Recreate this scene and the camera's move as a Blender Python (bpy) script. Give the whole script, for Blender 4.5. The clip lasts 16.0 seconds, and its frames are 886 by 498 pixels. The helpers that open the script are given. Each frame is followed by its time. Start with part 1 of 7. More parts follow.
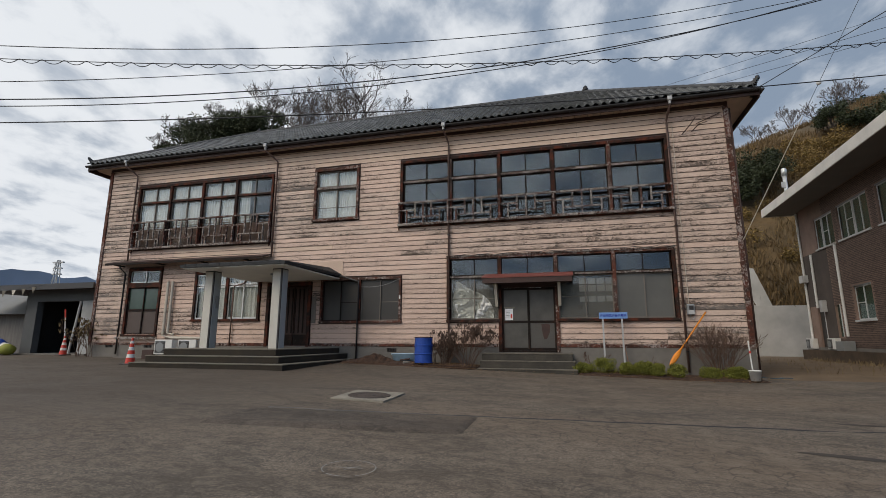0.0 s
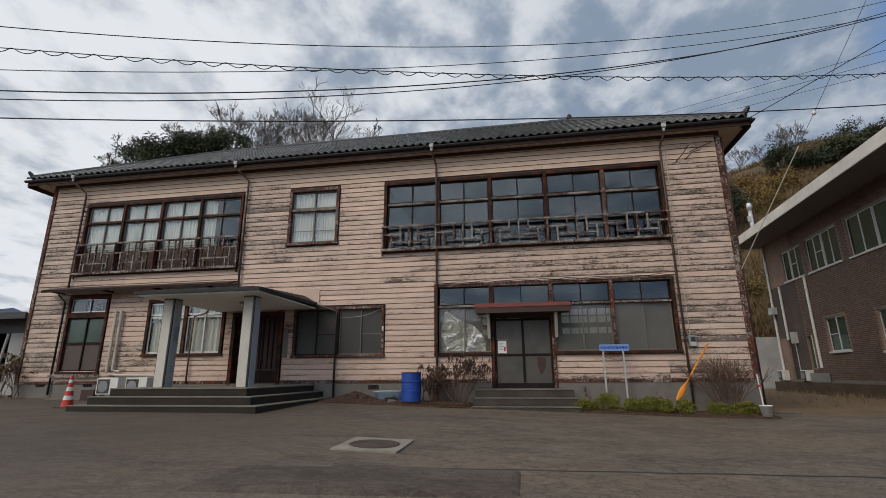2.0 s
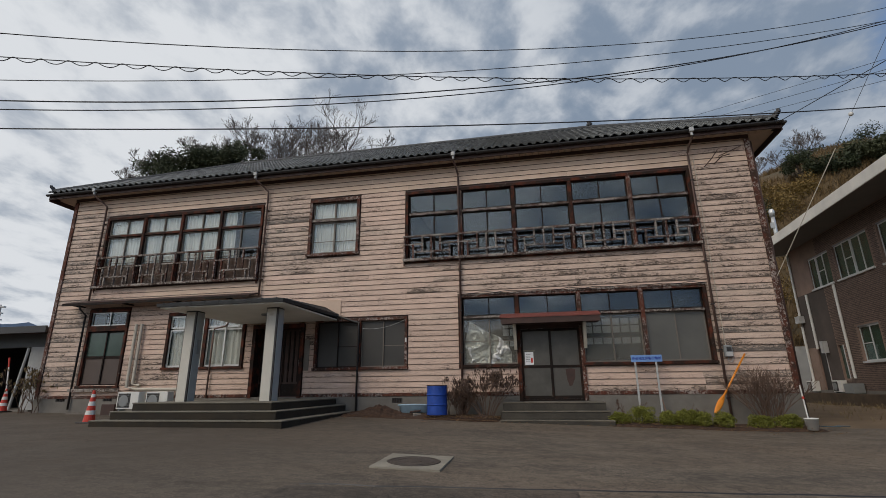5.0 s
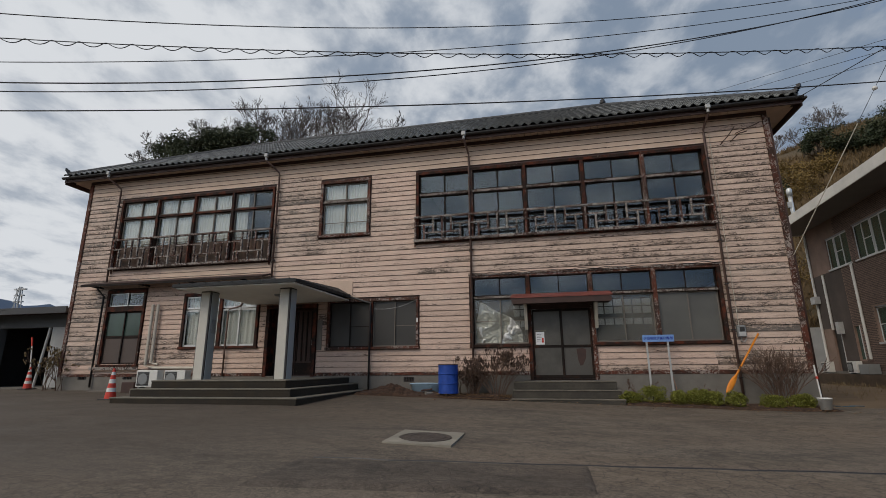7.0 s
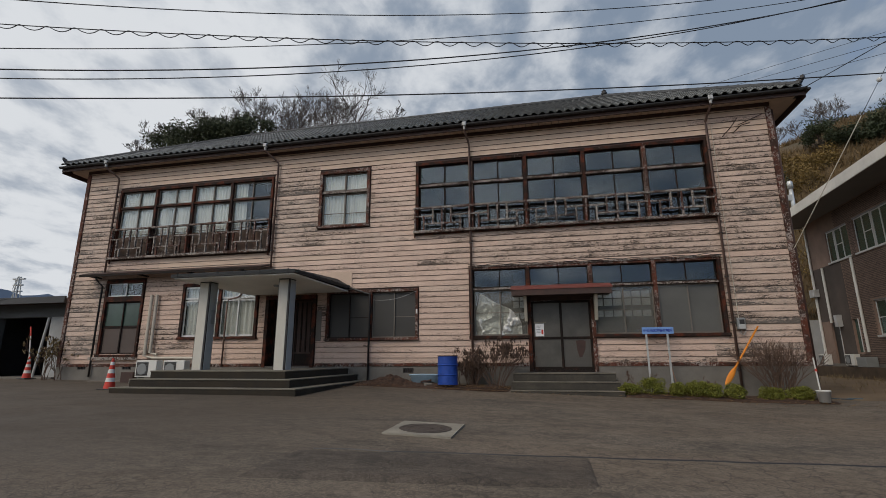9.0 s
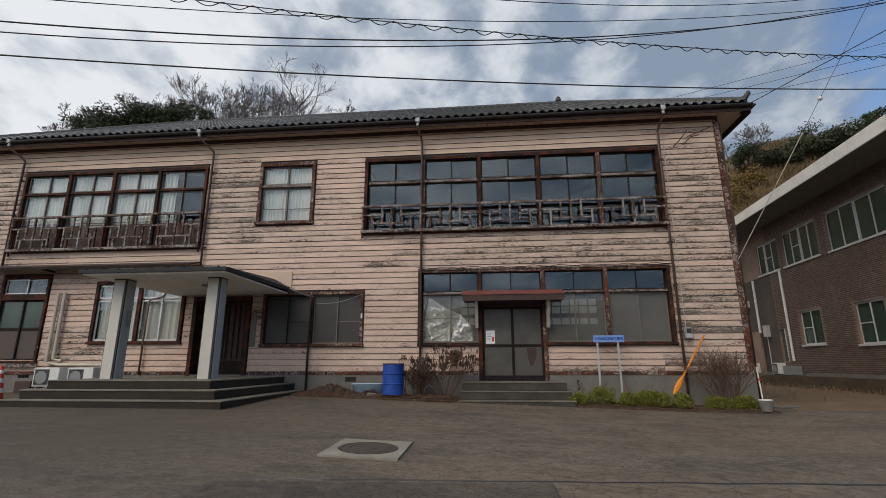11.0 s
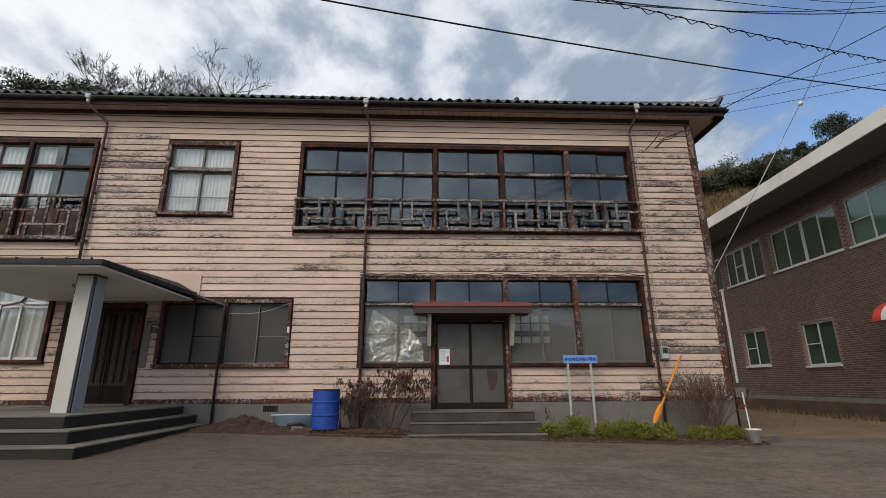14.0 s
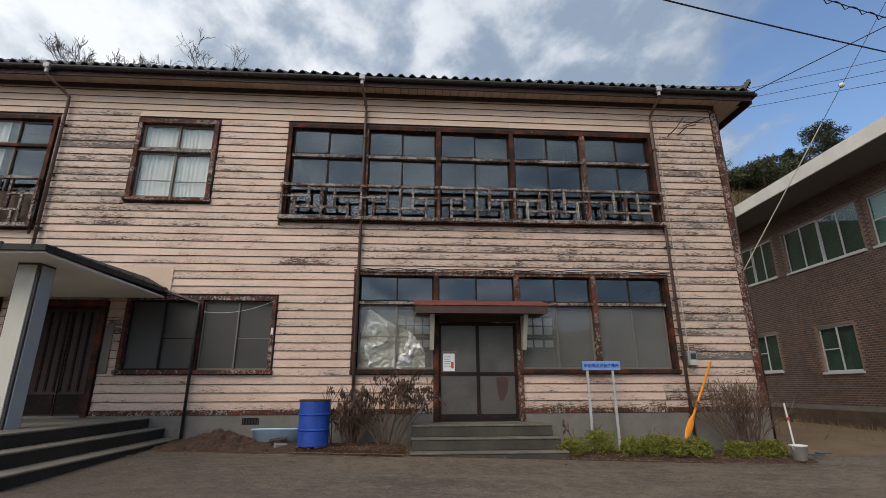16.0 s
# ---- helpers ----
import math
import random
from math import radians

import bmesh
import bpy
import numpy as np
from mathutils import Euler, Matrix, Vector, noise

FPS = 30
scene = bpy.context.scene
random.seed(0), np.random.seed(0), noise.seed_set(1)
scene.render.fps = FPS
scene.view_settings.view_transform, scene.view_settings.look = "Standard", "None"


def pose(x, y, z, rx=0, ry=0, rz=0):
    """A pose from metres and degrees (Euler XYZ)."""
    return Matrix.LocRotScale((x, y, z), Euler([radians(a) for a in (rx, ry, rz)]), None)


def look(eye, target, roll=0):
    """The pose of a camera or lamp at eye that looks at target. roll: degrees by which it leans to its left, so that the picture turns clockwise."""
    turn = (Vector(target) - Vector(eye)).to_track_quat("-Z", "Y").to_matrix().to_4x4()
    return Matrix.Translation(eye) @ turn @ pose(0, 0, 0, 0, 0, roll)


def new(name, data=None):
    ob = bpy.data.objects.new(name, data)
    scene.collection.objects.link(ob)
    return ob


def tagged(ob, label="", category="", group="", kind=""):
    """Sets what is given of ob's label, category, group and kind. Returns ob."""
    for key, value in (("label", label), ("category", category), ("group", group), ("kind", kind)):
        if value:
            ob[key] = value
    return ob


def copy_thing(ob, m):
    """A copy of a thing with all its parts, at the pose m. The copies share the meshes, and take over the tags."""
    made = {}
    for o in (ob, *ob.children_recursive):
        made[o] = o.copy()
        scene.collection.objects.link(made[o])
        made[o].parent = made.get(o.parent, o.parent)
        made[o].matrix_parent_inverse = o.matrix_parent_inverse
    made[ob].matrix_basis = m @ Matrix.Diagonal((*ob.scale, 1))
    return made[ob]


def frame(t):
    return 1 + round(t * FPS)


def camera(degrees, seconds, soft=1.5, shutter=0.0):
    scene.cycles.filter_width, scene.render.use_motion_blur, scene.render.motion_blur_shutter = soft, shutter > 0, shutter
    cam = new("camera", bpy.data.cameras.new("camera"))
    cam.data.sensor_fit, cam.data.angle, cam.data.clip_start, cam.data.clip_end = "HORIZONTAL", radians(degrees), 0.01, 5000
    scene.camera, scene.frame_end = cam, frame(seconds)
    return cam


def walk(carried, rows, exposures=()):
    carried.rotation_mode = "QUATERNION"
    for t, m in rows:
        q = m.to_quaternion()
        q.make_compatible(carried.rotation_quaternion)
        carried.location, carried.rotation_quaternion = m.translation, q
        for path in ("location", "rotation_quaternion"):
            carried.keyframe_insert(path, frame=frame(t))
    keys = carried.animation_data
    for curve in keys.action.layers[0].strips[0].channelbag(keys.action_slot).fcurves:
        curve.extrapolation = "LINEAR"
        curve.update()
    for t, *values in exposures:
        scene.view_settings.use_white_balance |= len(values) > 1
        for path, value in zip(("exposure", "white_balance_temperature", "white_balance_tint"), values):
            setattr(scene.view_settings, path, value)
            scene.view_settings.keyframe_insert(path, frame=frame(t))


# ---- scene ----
cam = camera(85.7, 16.0, 0.7)
PATH = [
    (0, (-0.007, -0.228, 0.931), (-0.514, 1.67, 1.307), 0.1),
    (0.5, (-0.349, -0.016, 0.959), (-0.83, 1.884, 1.357), -0.0),
    (1, (-0.66, 0.229, 0.993), (-1.095, 2.135, 1.415), -0.2),
    (1.5, (-0.962, 0.424, 0.998), (-1.346, 2.332, 1.459), -0.3),
    (2, (-1.246, 0.614, 0.974), (-1.575, 2.521, 1.482), -0.4),
    (2.5, (-1.489, 0.79, 1.004), (-1.785, 2.695, 1.536), -0.7),
    (3, (-1.673, 0.811, 0.996), (-1.95, 2.714, 1.545), -0.8),
    (3.5, (-1.715, 0.816, 0.991), (-1.996, 2.715, 1.552), -0.9),
    (4, (-1.735, 0.81, 1.0), (-2.042, 2.703, 1.568), -0.9),
    (6.5, (-1.754, 0.838, 0.965), (-2.163, 2.731, 1.465), -0.5),
    (7, (-1.753, 0.837, 0.953), (-2.166, 2.734, 1.434), -0.5),
    (7.5, (-1.738, 0.833, 0.95), (-2.156, 2.733, 1.414), -0.4),
    (8, (-1.738, 0.836, 0.955), (-2.159, 2.739, 1.405), -0.3),
    (10.3, (-1.885, 1.238, 0.964), (-2.198, 3.161, 1.414), -0.2),
    (10.5, (-1.896, 1.337, 0.982), (-2.176, 3.265, 1.435), -0.1),
    (11, (-2.003, 1.628, 1.003), (-2.195, 3.562, 1.474), -0.1),
    (11.5, (-2.118, 1.942, 1.012), (-2.236, 3.877, 1.503), -0.1),
    (12, (-2.249, 2.312, 1.023), (-2.302, 4.245, 1.534), -0.1),
    (12.5, (-2.383, 2.657, 1.034), (-2.378, 4.587, 1.558), -0.1),
    (13, (-2.451, 3.028, 1.033), (-2.404, 4.954, 1.569), -0.2),
    (13.5, (-2.487, 3.425, 1.094), (-2.415, 5.349, 1.636), -0.2),
    (14, (-2.587, 3.794, 1.118), (-2.503, 5.716, 1.665), -0.3),
    (14.5, (-2.634, 4.149, 1.142), (-2.546, 6.07, 1.693), -0.2),
    (15, (-2.678, 4.505, 1.193), (-2.578, 6.425, 1.745), -0.3),
    (15.5, (-2.807, 4.818, 1.228), (-2.693, 6.736, 1.785), -0.3),
    (16, (-2.898, 5.129, 1.232), (-2.766, 7.044, 1.793), -0.2),
]
walk(cam, [(t, look(eye, target, roll)) for t, eye, target, roll in PATH], [(0.0, 0.04), (3.5, -0.09), (8.0, -0.21), (11.0, 0.04), (16.0, 0.30)])

# ---- world and light ----
world = bpy.data.worlds.new("sky")
scene.world = world
world.use_nodes = True
wn, wl = world.node_tree.nodes, world.node_tree.links
wn.clear()
sky = wn.new("ShaderNodeTexSky")
sky.sky_type, sky.sun_disc = "NISHITA", False
sky.sun_elevation, sky.sun_rotation = radians(45), radians(208)
sky.air_density, sky.dust_density, sky.ozone_density = 1.0, 0.3, 3.0


def wmath(op, a, b=None, clamp=False):
    n = wn.new("ShaderNodeMath")
    n.operation, n.use_clamp = op, clamp
    for i, v in enumerate((a, b)):
        if v is None:
            continue
        if isinstance(v, (int, float)):
            n.inputs[i].default_value = v
        else:
            wl.new(v, n.inputs[i])
    return n.outputs[0]


wtc = wn.new("ShaderNodeTexCoord")
wsep = wn.new("ShaderNodeSeparateXYZ")
wl.new(wtc.outputs["Generated"], wsep.inputs[0])
wden = wmath("ADD", wmath("MAXIMUM", wsep.outputs[2], 0.0), 0.22)
wcomb = wn.new("ShaderNodeCombineXYZ")
wl.new(wmath("DIVIDE", wsep.outputs[0], wden), wcomb.inputs[0])
wl.new(wmath("DIVIDE", wsep.outputs[1], wden), wcomb.inputs[1])


def wnoise(scale, detail, rough, off, stretch=(1, 1, 1), dist=0.0):
    mp = wn.new("ShaderNodeMapping")
    mp.inputs["Location"].default_value = off
    mp.inputs["Scale"].default_value = stretch
    mp.inputs["Rotation"].default_value = (0, 0, radians(35))
    wl.new(wcomb.outputs[0], mp.inputs[0])
    n = wn.new("ShaderNodeTexNoise")
    n.inputs["Scale"].default_value, n.inputs["Detail"].default_value = scale, detail
    n.inputs["Roughness"].default_value, n.inputs["Distortion"].default_value = rough, dist
    wl.new(mp.outputs[0], n.inputs["Vector"])
    return n.outputs["Fac"]


def wramp(v, a, b):
    n = wn.new("ShaderNodeMapRange")
    n.interpolation_type = "SMOOTHSTEP"
    n.inputs["From Min"].default_value, n.inputs["From Max"].default_value = a, b
    wl.new(v, n.inputs["Value"])
    return n.outputs["Result"]


big = wnoise(0.7, 4, 0.5, (3.1, 0.4, 0))
fine = wnoise(5.6, 8, 0.56, (0.3, 2.2, 0), (1.0, 0.8, 1), 0.15)
# cloud cover thins out towards the east
east = wmath("MULTIPLY", wmath("MAXIMUM", wmath("SUBTRACT", wsep.outputs[0], 0.40), -0.3), 1.7)
cover = wramp(wmath("SUBTRACT", wmath("ADD", wmath("MULTIPLY", big, 0.7), wmath("MULTIPLY", fine, 0.5)), east), 0.28, 0.50)
body = wmath("ADD", wmath("MULTIPLY", wramp(fine, 0.30, 0.68), 0.72), wmath("MULTIPLY", wramp(big, 0.3, 0.7), 0.33))
lean = wmath("ADD", wmath("MULTIPLY", wmath("MAXIMUM", wsep.outputs[0], 0.0), 0.98), wmath("MULTIPLY", wmath("MINIMUM", wsep.outputs[0], 0.0), 0.46))
light = wramp(wmath("SUBTRACT", body, lean), 0.05, 1.06)
crgb = wn.new("ShaderNodeMix")
crgb.data_type = "RGBA"
crgb.inputs[6].default_value = (0.295, 0.375, 0.495, 1)
crgb.inputs[7].default_value = (0.95, 0.985, 1.03, 1)
wl.new(light, crgb.inputs[0])
wbg1, wbg2 = wn.new("ShaderNodeBackground"), wn.new("ShaderNodeBackground")
wl.new(sky.outputs[0], wbg1.inputs[0])
wbg1.inputs[1].default_value = 0.15
wl.new(crgb.outputs[2], wbg2.inputs[0])
# the overcast is brightest round the veiled sun, behind the camera
veil = wmath("ADD", wmath("MULTIPLY", wsep.outputs[0], -0.45), wmath("MULTIPLY", wsep.outputs[1], -0.89))
wl.new(wmath("ADD", wmath("MULTIPLY", wramp(veil, -0.1, 1.0), 0.55), 0.82), wbg2.inputs[1])
wmix = wn.new("ShaderNodeMixShader")
wl.new(cover, wmix.inputs[0])
wl.new(wbg1.outputs[0], wmix.inputs[1])
wl.new(wbg2.outputs[0], wmix.inputs[2])
wout = wn.new("ShaderNodeOutputWorld")
wl.new(wmix.outputs[0], wout.inputs[0])

sun = new("sun", bpy.data.lights.new("sun", "SUN"))
sun.data.energy, sun.data.angle, sun.data.color = 1.42, radians(32), (1.0, 0.865, 0.70)
sun.matrix_world = look((-9, -7, 19), (0, 10, 0))


# ---- materials ----
class Mat:
    """A node material with a Principled surface and short-hands for its nodes."""

    def __init__(self, name, rough=0.6, metal=0.0):
        self.m = bpy.data.materials.new(name)
        self.m.use_nodes = True
        self.t = self.m.node_tree
        self.p = self.t.nodes["Principled BSDF"]
        self.p.inputs["Roughness"].default_value = rough
        self.p.inputs["Metallic"].default_value = metal
        self.tc = self.t.nodes.new("ShaderNodeTexCoord")
        self.oi = self.t.nodes.new("ShaderNodeObjectInfo")

    def put(self, a, b):
        self.t.links.new(a, b)

    def math(self, op, a, b=None, clamp=False):
        n = self.t.nodes.new("ShaderNodeMath")
        n.operation, n.use_clamp = op, clamp
        for i, v in enumerate((a, b)):
            if v is None:
                continue
            if isinstance(v, (int, float)):
                n.inputs[i].default_value = v
            else:
                self.put(v, n.inputs[i])
        return n.outputs[0]

    def coords(self, scale=(1, 1, 1), shift=True):
        mp = self.t.nodes.new("ShaderNodeMapping")
        mp.inputs["Scale"].default_value = scale
        self.put(self.tc.outputs["Object"], mp.inputs[0])
        if shift:
            add = self.t.nodes.new("ShaderNodeVectorMath")
            add.operation = "ADD"
            mul = self.math("MULTIPLY", self.oi.outputs["Random"], 57.0)
            self.put(mp.outputs[0], add.inputs[0])
            self.put(mul, add.inputs[1])
            return add.outputs[0]
        return mp.outputs[0]

    def noise(self, scale, detail=5, rough=0.55, stretch=(1, 1, 1), shift=True, dist=0.0):
        n = self.t.nodes.new("ShaderNodeTexNoise")
        n.inputs["Scale"].default_value, n.inputs["Detail"].default_value = scale, detail
        n.inputs["Roughness"].default_value, n.inputs["Distortion"].default_value = rough, dist
        self.put(self.coords(stretch, shift), n.inputs["Vector"])
        return n.outputs["Fac"]

    def ramp(self, v, a, b, lo=0.0, hi=1.0):
        n = self.t.nodes.new("ShaderNodeMapRange")
        for k, x in (("From Min", a), ("From Max", b), ("To Min", lo), ("To Max", hi)):
            n.inputs[k].default_value = x
        self.put(v, n.inputs["Value"])
        return n.outputs["Result"]

    def mix(self, fac, a, b, mode="MIX"):
        n = self.t.nodes.new("ShaderNodeMix")
        n.data_type, n.blend_type = "RGBA", mode
        for i, v in ((0, fac), (6, a), (7, b)):
            if isinstance(v, (int, float)):
                n.inputs[i].default_value = v
            elif isinstance(v, tuple):
                n.inputs[i].default_value = (*v, 1)
            else:
                self.put(v, n.inputs[i])
        return n.outputs[2]

    def colour(self, c):
        if isinstance(c, tuple):
            self.p.inputs["Base Color"].default_value = (*c, 1)
        else:
            self.put(c, self.p.inputs["Base Color"])
        return self

    def rough(self, v):
        self.put(v, self.p.inputs["Roughness"])
        return self

    def bump(self, h, strength=0.3, dist=0.01):
        n = self.t.nodes.new("ShaderNodeBump")
        n.inputs["Strength"].default_value, n.inputs["Distance"].default_value = strength, dist
        self.put(h, n.inputs["Height"])
        self.put(n.outputs[0], self.p.inputs["Normal"])
        return self


def simple(name, base, rough=0.6, vary=0.25, scale=6.0, metal=0.0, bump=0.15, grain=60.0, stretch=(1, 1, 1)):
    """A surface with coarse stains, fine grain and a little relief."""
    k = Mat(name, rough, metal)
    a = k.noise(scale, 5, 0.6, stretch)
    b = k.noise(grain, 3, 0.6, stretch)
    c = k.mix(k.ramp(a, 0.3, 0.7), tuple(v * (1 - vary) for v in base), tuple(min(1, v * (1 + vary)) for v in base))
    c = k.mix(k.ramp(b, 0.35, 0.65, 0.0, 0.35), c, tuple(v * (1 - vary) for v in base))
    k.colour(c)
    k.rough(k.ramp(a, 0.3, 0.7, max(0.02, rough - 0.08), min(1, rough + 0.08)))
    if bump:
        k.bump(k.math("ADD", b, a), bump, 0.004)
    return k.m


def painted_wood(name, paint, wood, peel, edge, dark=0.0, ghost=0.12):
    """Lapped boards: paint that flakes off in short streaks along the grain, cracked in hairlines."""
    k = Mat(name, 0.75)
    sep = k.t.nodes.new("ShaderNodeSeparateXYZ")
    k.put(k.tc.outputs["Object"], sep.inputs[0])
    low = k.ramp(sep.outputs[2], 0.0, 0.14, edge, 0.0)
    streak = k.noise(15.0, 9, 0.74, (0.62, 1, 3.4), True, 0.7)
    coarse = k.noise(0.9, 5, 0.65, (1, 1, 1.6))
    tone = k.noise(1.6, 3, 0.5, (0.5, 1, 1))
    rnd = k.math("MULTIPLY", k.math("SUBTRACT", k.oi.outputs["Random"], 0.5), 0.07)
    lvl = k.math("ADD", k.math("ADD", streak, low), k.math("ADD", k.math("MULTIPLY", k.math("SUBTRACT", coarse, 0.5), 0.55), rnd))
    mask = k.ramp(lvl, peel, peel + 0.035)
    soft = k.ramp(lvl, peel - 0.16, peel + 0.01, 0.0, 0.42)
    grain = k.noise(24.0, 6, 0.7, (0.25, 1, 9))
    hair = k.noise(30.0, 4, 0.6, (0.22, 1, 4.5), True, 0.8)
    line = k.math("MULTIPLY", k.ramp(k.math("ABSOLUTE", k.math("SUBTRACT", hair, 0.5)), 0.004, 0.022, 1.0, 0.0), k.ramp(lvl, peel - 0.24, peel - 0.03, 0.1, 0.95))
    woodc = k.mix(k.ramp(grain, 0.3, 0.7), tuple(v * 0.5 for v in wood), tuple(v * 1.9 for v in wood))
    p2 = tuple(v * 0.84 for v in paint)
    pc = k.mix(k.ramp(tone, 0.3, 0.7), p2, tuple(min(1, v * 1.07) for v in paint))
    pc = k.mix(k.math("MULTIPLY", k.oi.outputs["Random"], 0.3), pc, tuple(v * 0.76 for v in paint))
    pc = k.mix(k.ramp(grain, 0.5, 0.72, 0.0, ghost * 2), pc, tuple(v * 0.6 for v in paint))
    pc = k.mix(soft, pc, tuple(0.55 * a + 0.35 * b for a, b in zip(paint, wood)))
    pc = k.mix(line, pc, tuple(0.22 * a + 0.6 * b for a, b in zip(paint, wood)))
    k.colour(k.mix(mask, pc, woodc))
    k.rough(k.ramp(mask, 0, 1, 0.6, 0.92))
    k.bump(k.math("SUBTRACT", k.math("MULTIPLY", grain, 0.5), k.math("ADD", mask, k.math("MULTIPLY", line, 0.6))), 0.5, 0.003)
    return k.m


PINK = (0.645, 0.462, 0.365)
board_fresh = painted_wood("board_fresh", (0.63, 0.462, 0.35), (0.10, 0.075, 0.06), 0.84, 0.06, ghost=0.05)
board_fair = painted_wood("board_fair", PINK, (0.062, 0.044, 0.034), 0.665, 0.10)
board_worn = painted_wood("board_worn", (0.63, 0.468, 0.372), (0.066, 0.05, 0.04), 0.598, 0.10)
board_bare = painted_wood("board_bare", (0.585, 0.44, 0.35), (0.10, 0.085, 0.074), 0.560, 0.09)


def flaked_wood(name, rust, dark, flake, rust_at, flake_at):
    """Old trim: near-black weathered paint, rust-red where the undercoat shows, pale flakes of bare grey wood."""
    k = Mat(name, 0.8)
    patch = k.noise(3.2, 5, 0.65, (1, 1, 1))
    fleck = k.noise(21.0, 9, 0.76, (0.7, 1, 0.7), True, 0.8)
    grain = k.noise(40.0, 5, 0.7, (1, 1, 0.4))
    c = k.mix(k.ramp(patch, rust_at - 0.09, rust_at + 0.09), dark, rust)
    c = k.mix(k.ramp(grain, 0.35, 0.7, 0.0, 0.55), c, tuple(v * 0.5 for v in dark))
    lvl = k.math("ADD", fleck, k.math("MULTIPLY", k.math("SUBTRACT", k.noise(1.4, 3, 0.5), 0.5), 0.4))
    m = k.ramp(lvl, flake_at, flake_at + 0.05)
    fc = k.mix(k.ramp(grain, 0.3, 0.7), tuple(v * 0.6 for v in flake), tuple(v * 1.25 for v in flake))
    k.colour(k.mix(m, c, fc))
    k.p.inputs["Specular IOR Level"].default_value = 0.25
    k.bump(k.math("ADD", m, k.math("MULTIPLY", grain, 0.4)), 0.5, 0.003)
    return k.m


red_wood = flaked_wood("red_wood", (0.135, 0.034, 0.016), (0.026, 0.014, 0.010), (0.24, 0.20, 0.17), 0.545, 0.64)
red_worn = flaked_wood("red_worn", (0.135, 0.040, 0.022), (0.048, 0.026, 0.019), (0.33, 0.275, 0.245), 0.50, 0.525)
rail_wood = flaked_wood("rail_wood", (0.095, 0.034, 0.022), (0.055, 0.038, 0.031), (0.34, 0.305, 0.27), 0.54, 0.485)
sash_wood = flaked_wood("sash_wood", (0.055, 0.024, 0.015), (0.016, 0.011, 0.009), (0.20, 0.16, 0.13), 0.60, 0.66)
apron_brown = flaked_wood("apron_brown", (0.12, 0.07, 0.05), (0.10, 0.075, 0.06), (0.26, 0.22, 0.19), 0.52, 0.56)
sash_grey = painted_wood("sash_grey", (0.17, 0.145, 0.12), (0.12, 0.10, 0.085), 0.62, 0.0)
concrete = simple("concrete", (0.17, 0.155, 0.135), 0.9, 0.22, 2.0, bump=0.25, grain=45)
collar_pale = simple("collar_pale", (0.25, 0.225, 0.18), 0.9, 0.3, 3.0, bump=0.3, grain=45)
cover_iron = simple("cover_iron", (0.055, 0.042, 0.034), 0.6, 0.35, 6, bump=0.2, grain=50)
concrete_pale = simple("concrete_pale", (0.48, 0.465, 0.43), 0.9, 0.2, 0.7, bump=0.2, grain=30)
# porch risers: shade on the upright faces is put into this colour, besides moss
step_riser_shade = simple("step_riser_shade", (0.027, 0.020, 0.012), 0.9, 0.55, 2.2, bump=0.3, grain=50)
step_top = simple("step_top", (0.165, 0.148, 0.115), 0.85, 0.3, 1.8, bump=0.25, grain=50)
plaster_white = simple("plaster_white", (0.84, 0.82, 0.76), 0.8, 0.08, 1.5, bump=0.05)
post_white = simple("post_white", (0.56, 0.53, 0.465), 0.75, 0.1, 1.6, bump=0.1, grain=80)
post_side_shade = simple("post_side_shade", (0.33, 0.345, 0.345), 0.75, 0.1, 1.6, bump=0.1, grain=80)
# dark bare board edges, coloured to deepen the lap shadows as well
lap_edge_shade = simple("lap_edge_shade", (0.066, 0.046, 0.035), 0.95, 0.35, 3, bump=0.1, stretch=(0.6, 1, 4))
# door-step risers, much darker than their treads
door_riser = simple("door_riser", (0.055, 0.048, 0.038), 0.9, 0.45, 2.0, bump=0.3, grain=40)
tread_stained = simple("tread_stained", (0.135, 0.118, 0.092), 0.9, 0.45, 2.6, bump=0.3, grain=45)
iron_dark = simple("iron_dark", (0.03, 0.027, 0.026), 0.45, 0.3, 5, bump=0.05)
pipe_brown = simple("pipe_brown", (0.13, 0.078, 0.06), 0.6, 0.25, 4, bump=0.08)
pipe_grey = simple("pipe_grey", (0.42, 0.42, 0.41), 0.5, 0.12, 4, bump=0.03)
pipe_cream = simple("pipe_cream", (0.50, 0.45, 0.37), 0.5, 0.12, 4, bump=0.03)
metal_roof = simple("metal_roof", (0.014, 0.016, 0.018), 0.72, 0.25, 3, metal=0.0, bump=0.06)
rust_red = simple("rust_red", (0.20, 0.055, 0.04), 0.6, 0.35, 3.5, bump=0.15)
rust_dark = simple("rust_dark", (0.055, 0.028, 0.022), 0.7, 0.35, 3.5, bump=0.15)
soffit_paint = simple("soffit_paint", (0.60, 0.46, 0.35), 0.8, 0.15, 1.5, bump=0.05)
# near-black room walls: the darkness of unlit rooms is put into the colour
interior_unlit = simple("interior_unlit", (0.032, 0.030, 0.027), 0.9, 0.15, 0.6, bump=0.03)
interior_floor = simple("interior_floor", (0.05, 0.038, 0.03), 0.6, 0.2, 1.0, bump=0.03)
curtain_white = simple("curtain_white", (0.56, 0.555, 0.53), 0.9, 0.06, 3, bump=0.03)
alu = simple("alu", (0.62, 0.62, 0.60), 0.35, 0.06, 4, metal=0.5, bump=0.0)
alu_white = simple("alu_white", (0.52, 0.53, 0.52), 0.45, 0.06, 4, bump=0.0)
plastic_white = simple("plastic_white", (0.66, 0.65, 0.61), 0.5, 0.08, 3, bump=0.0)
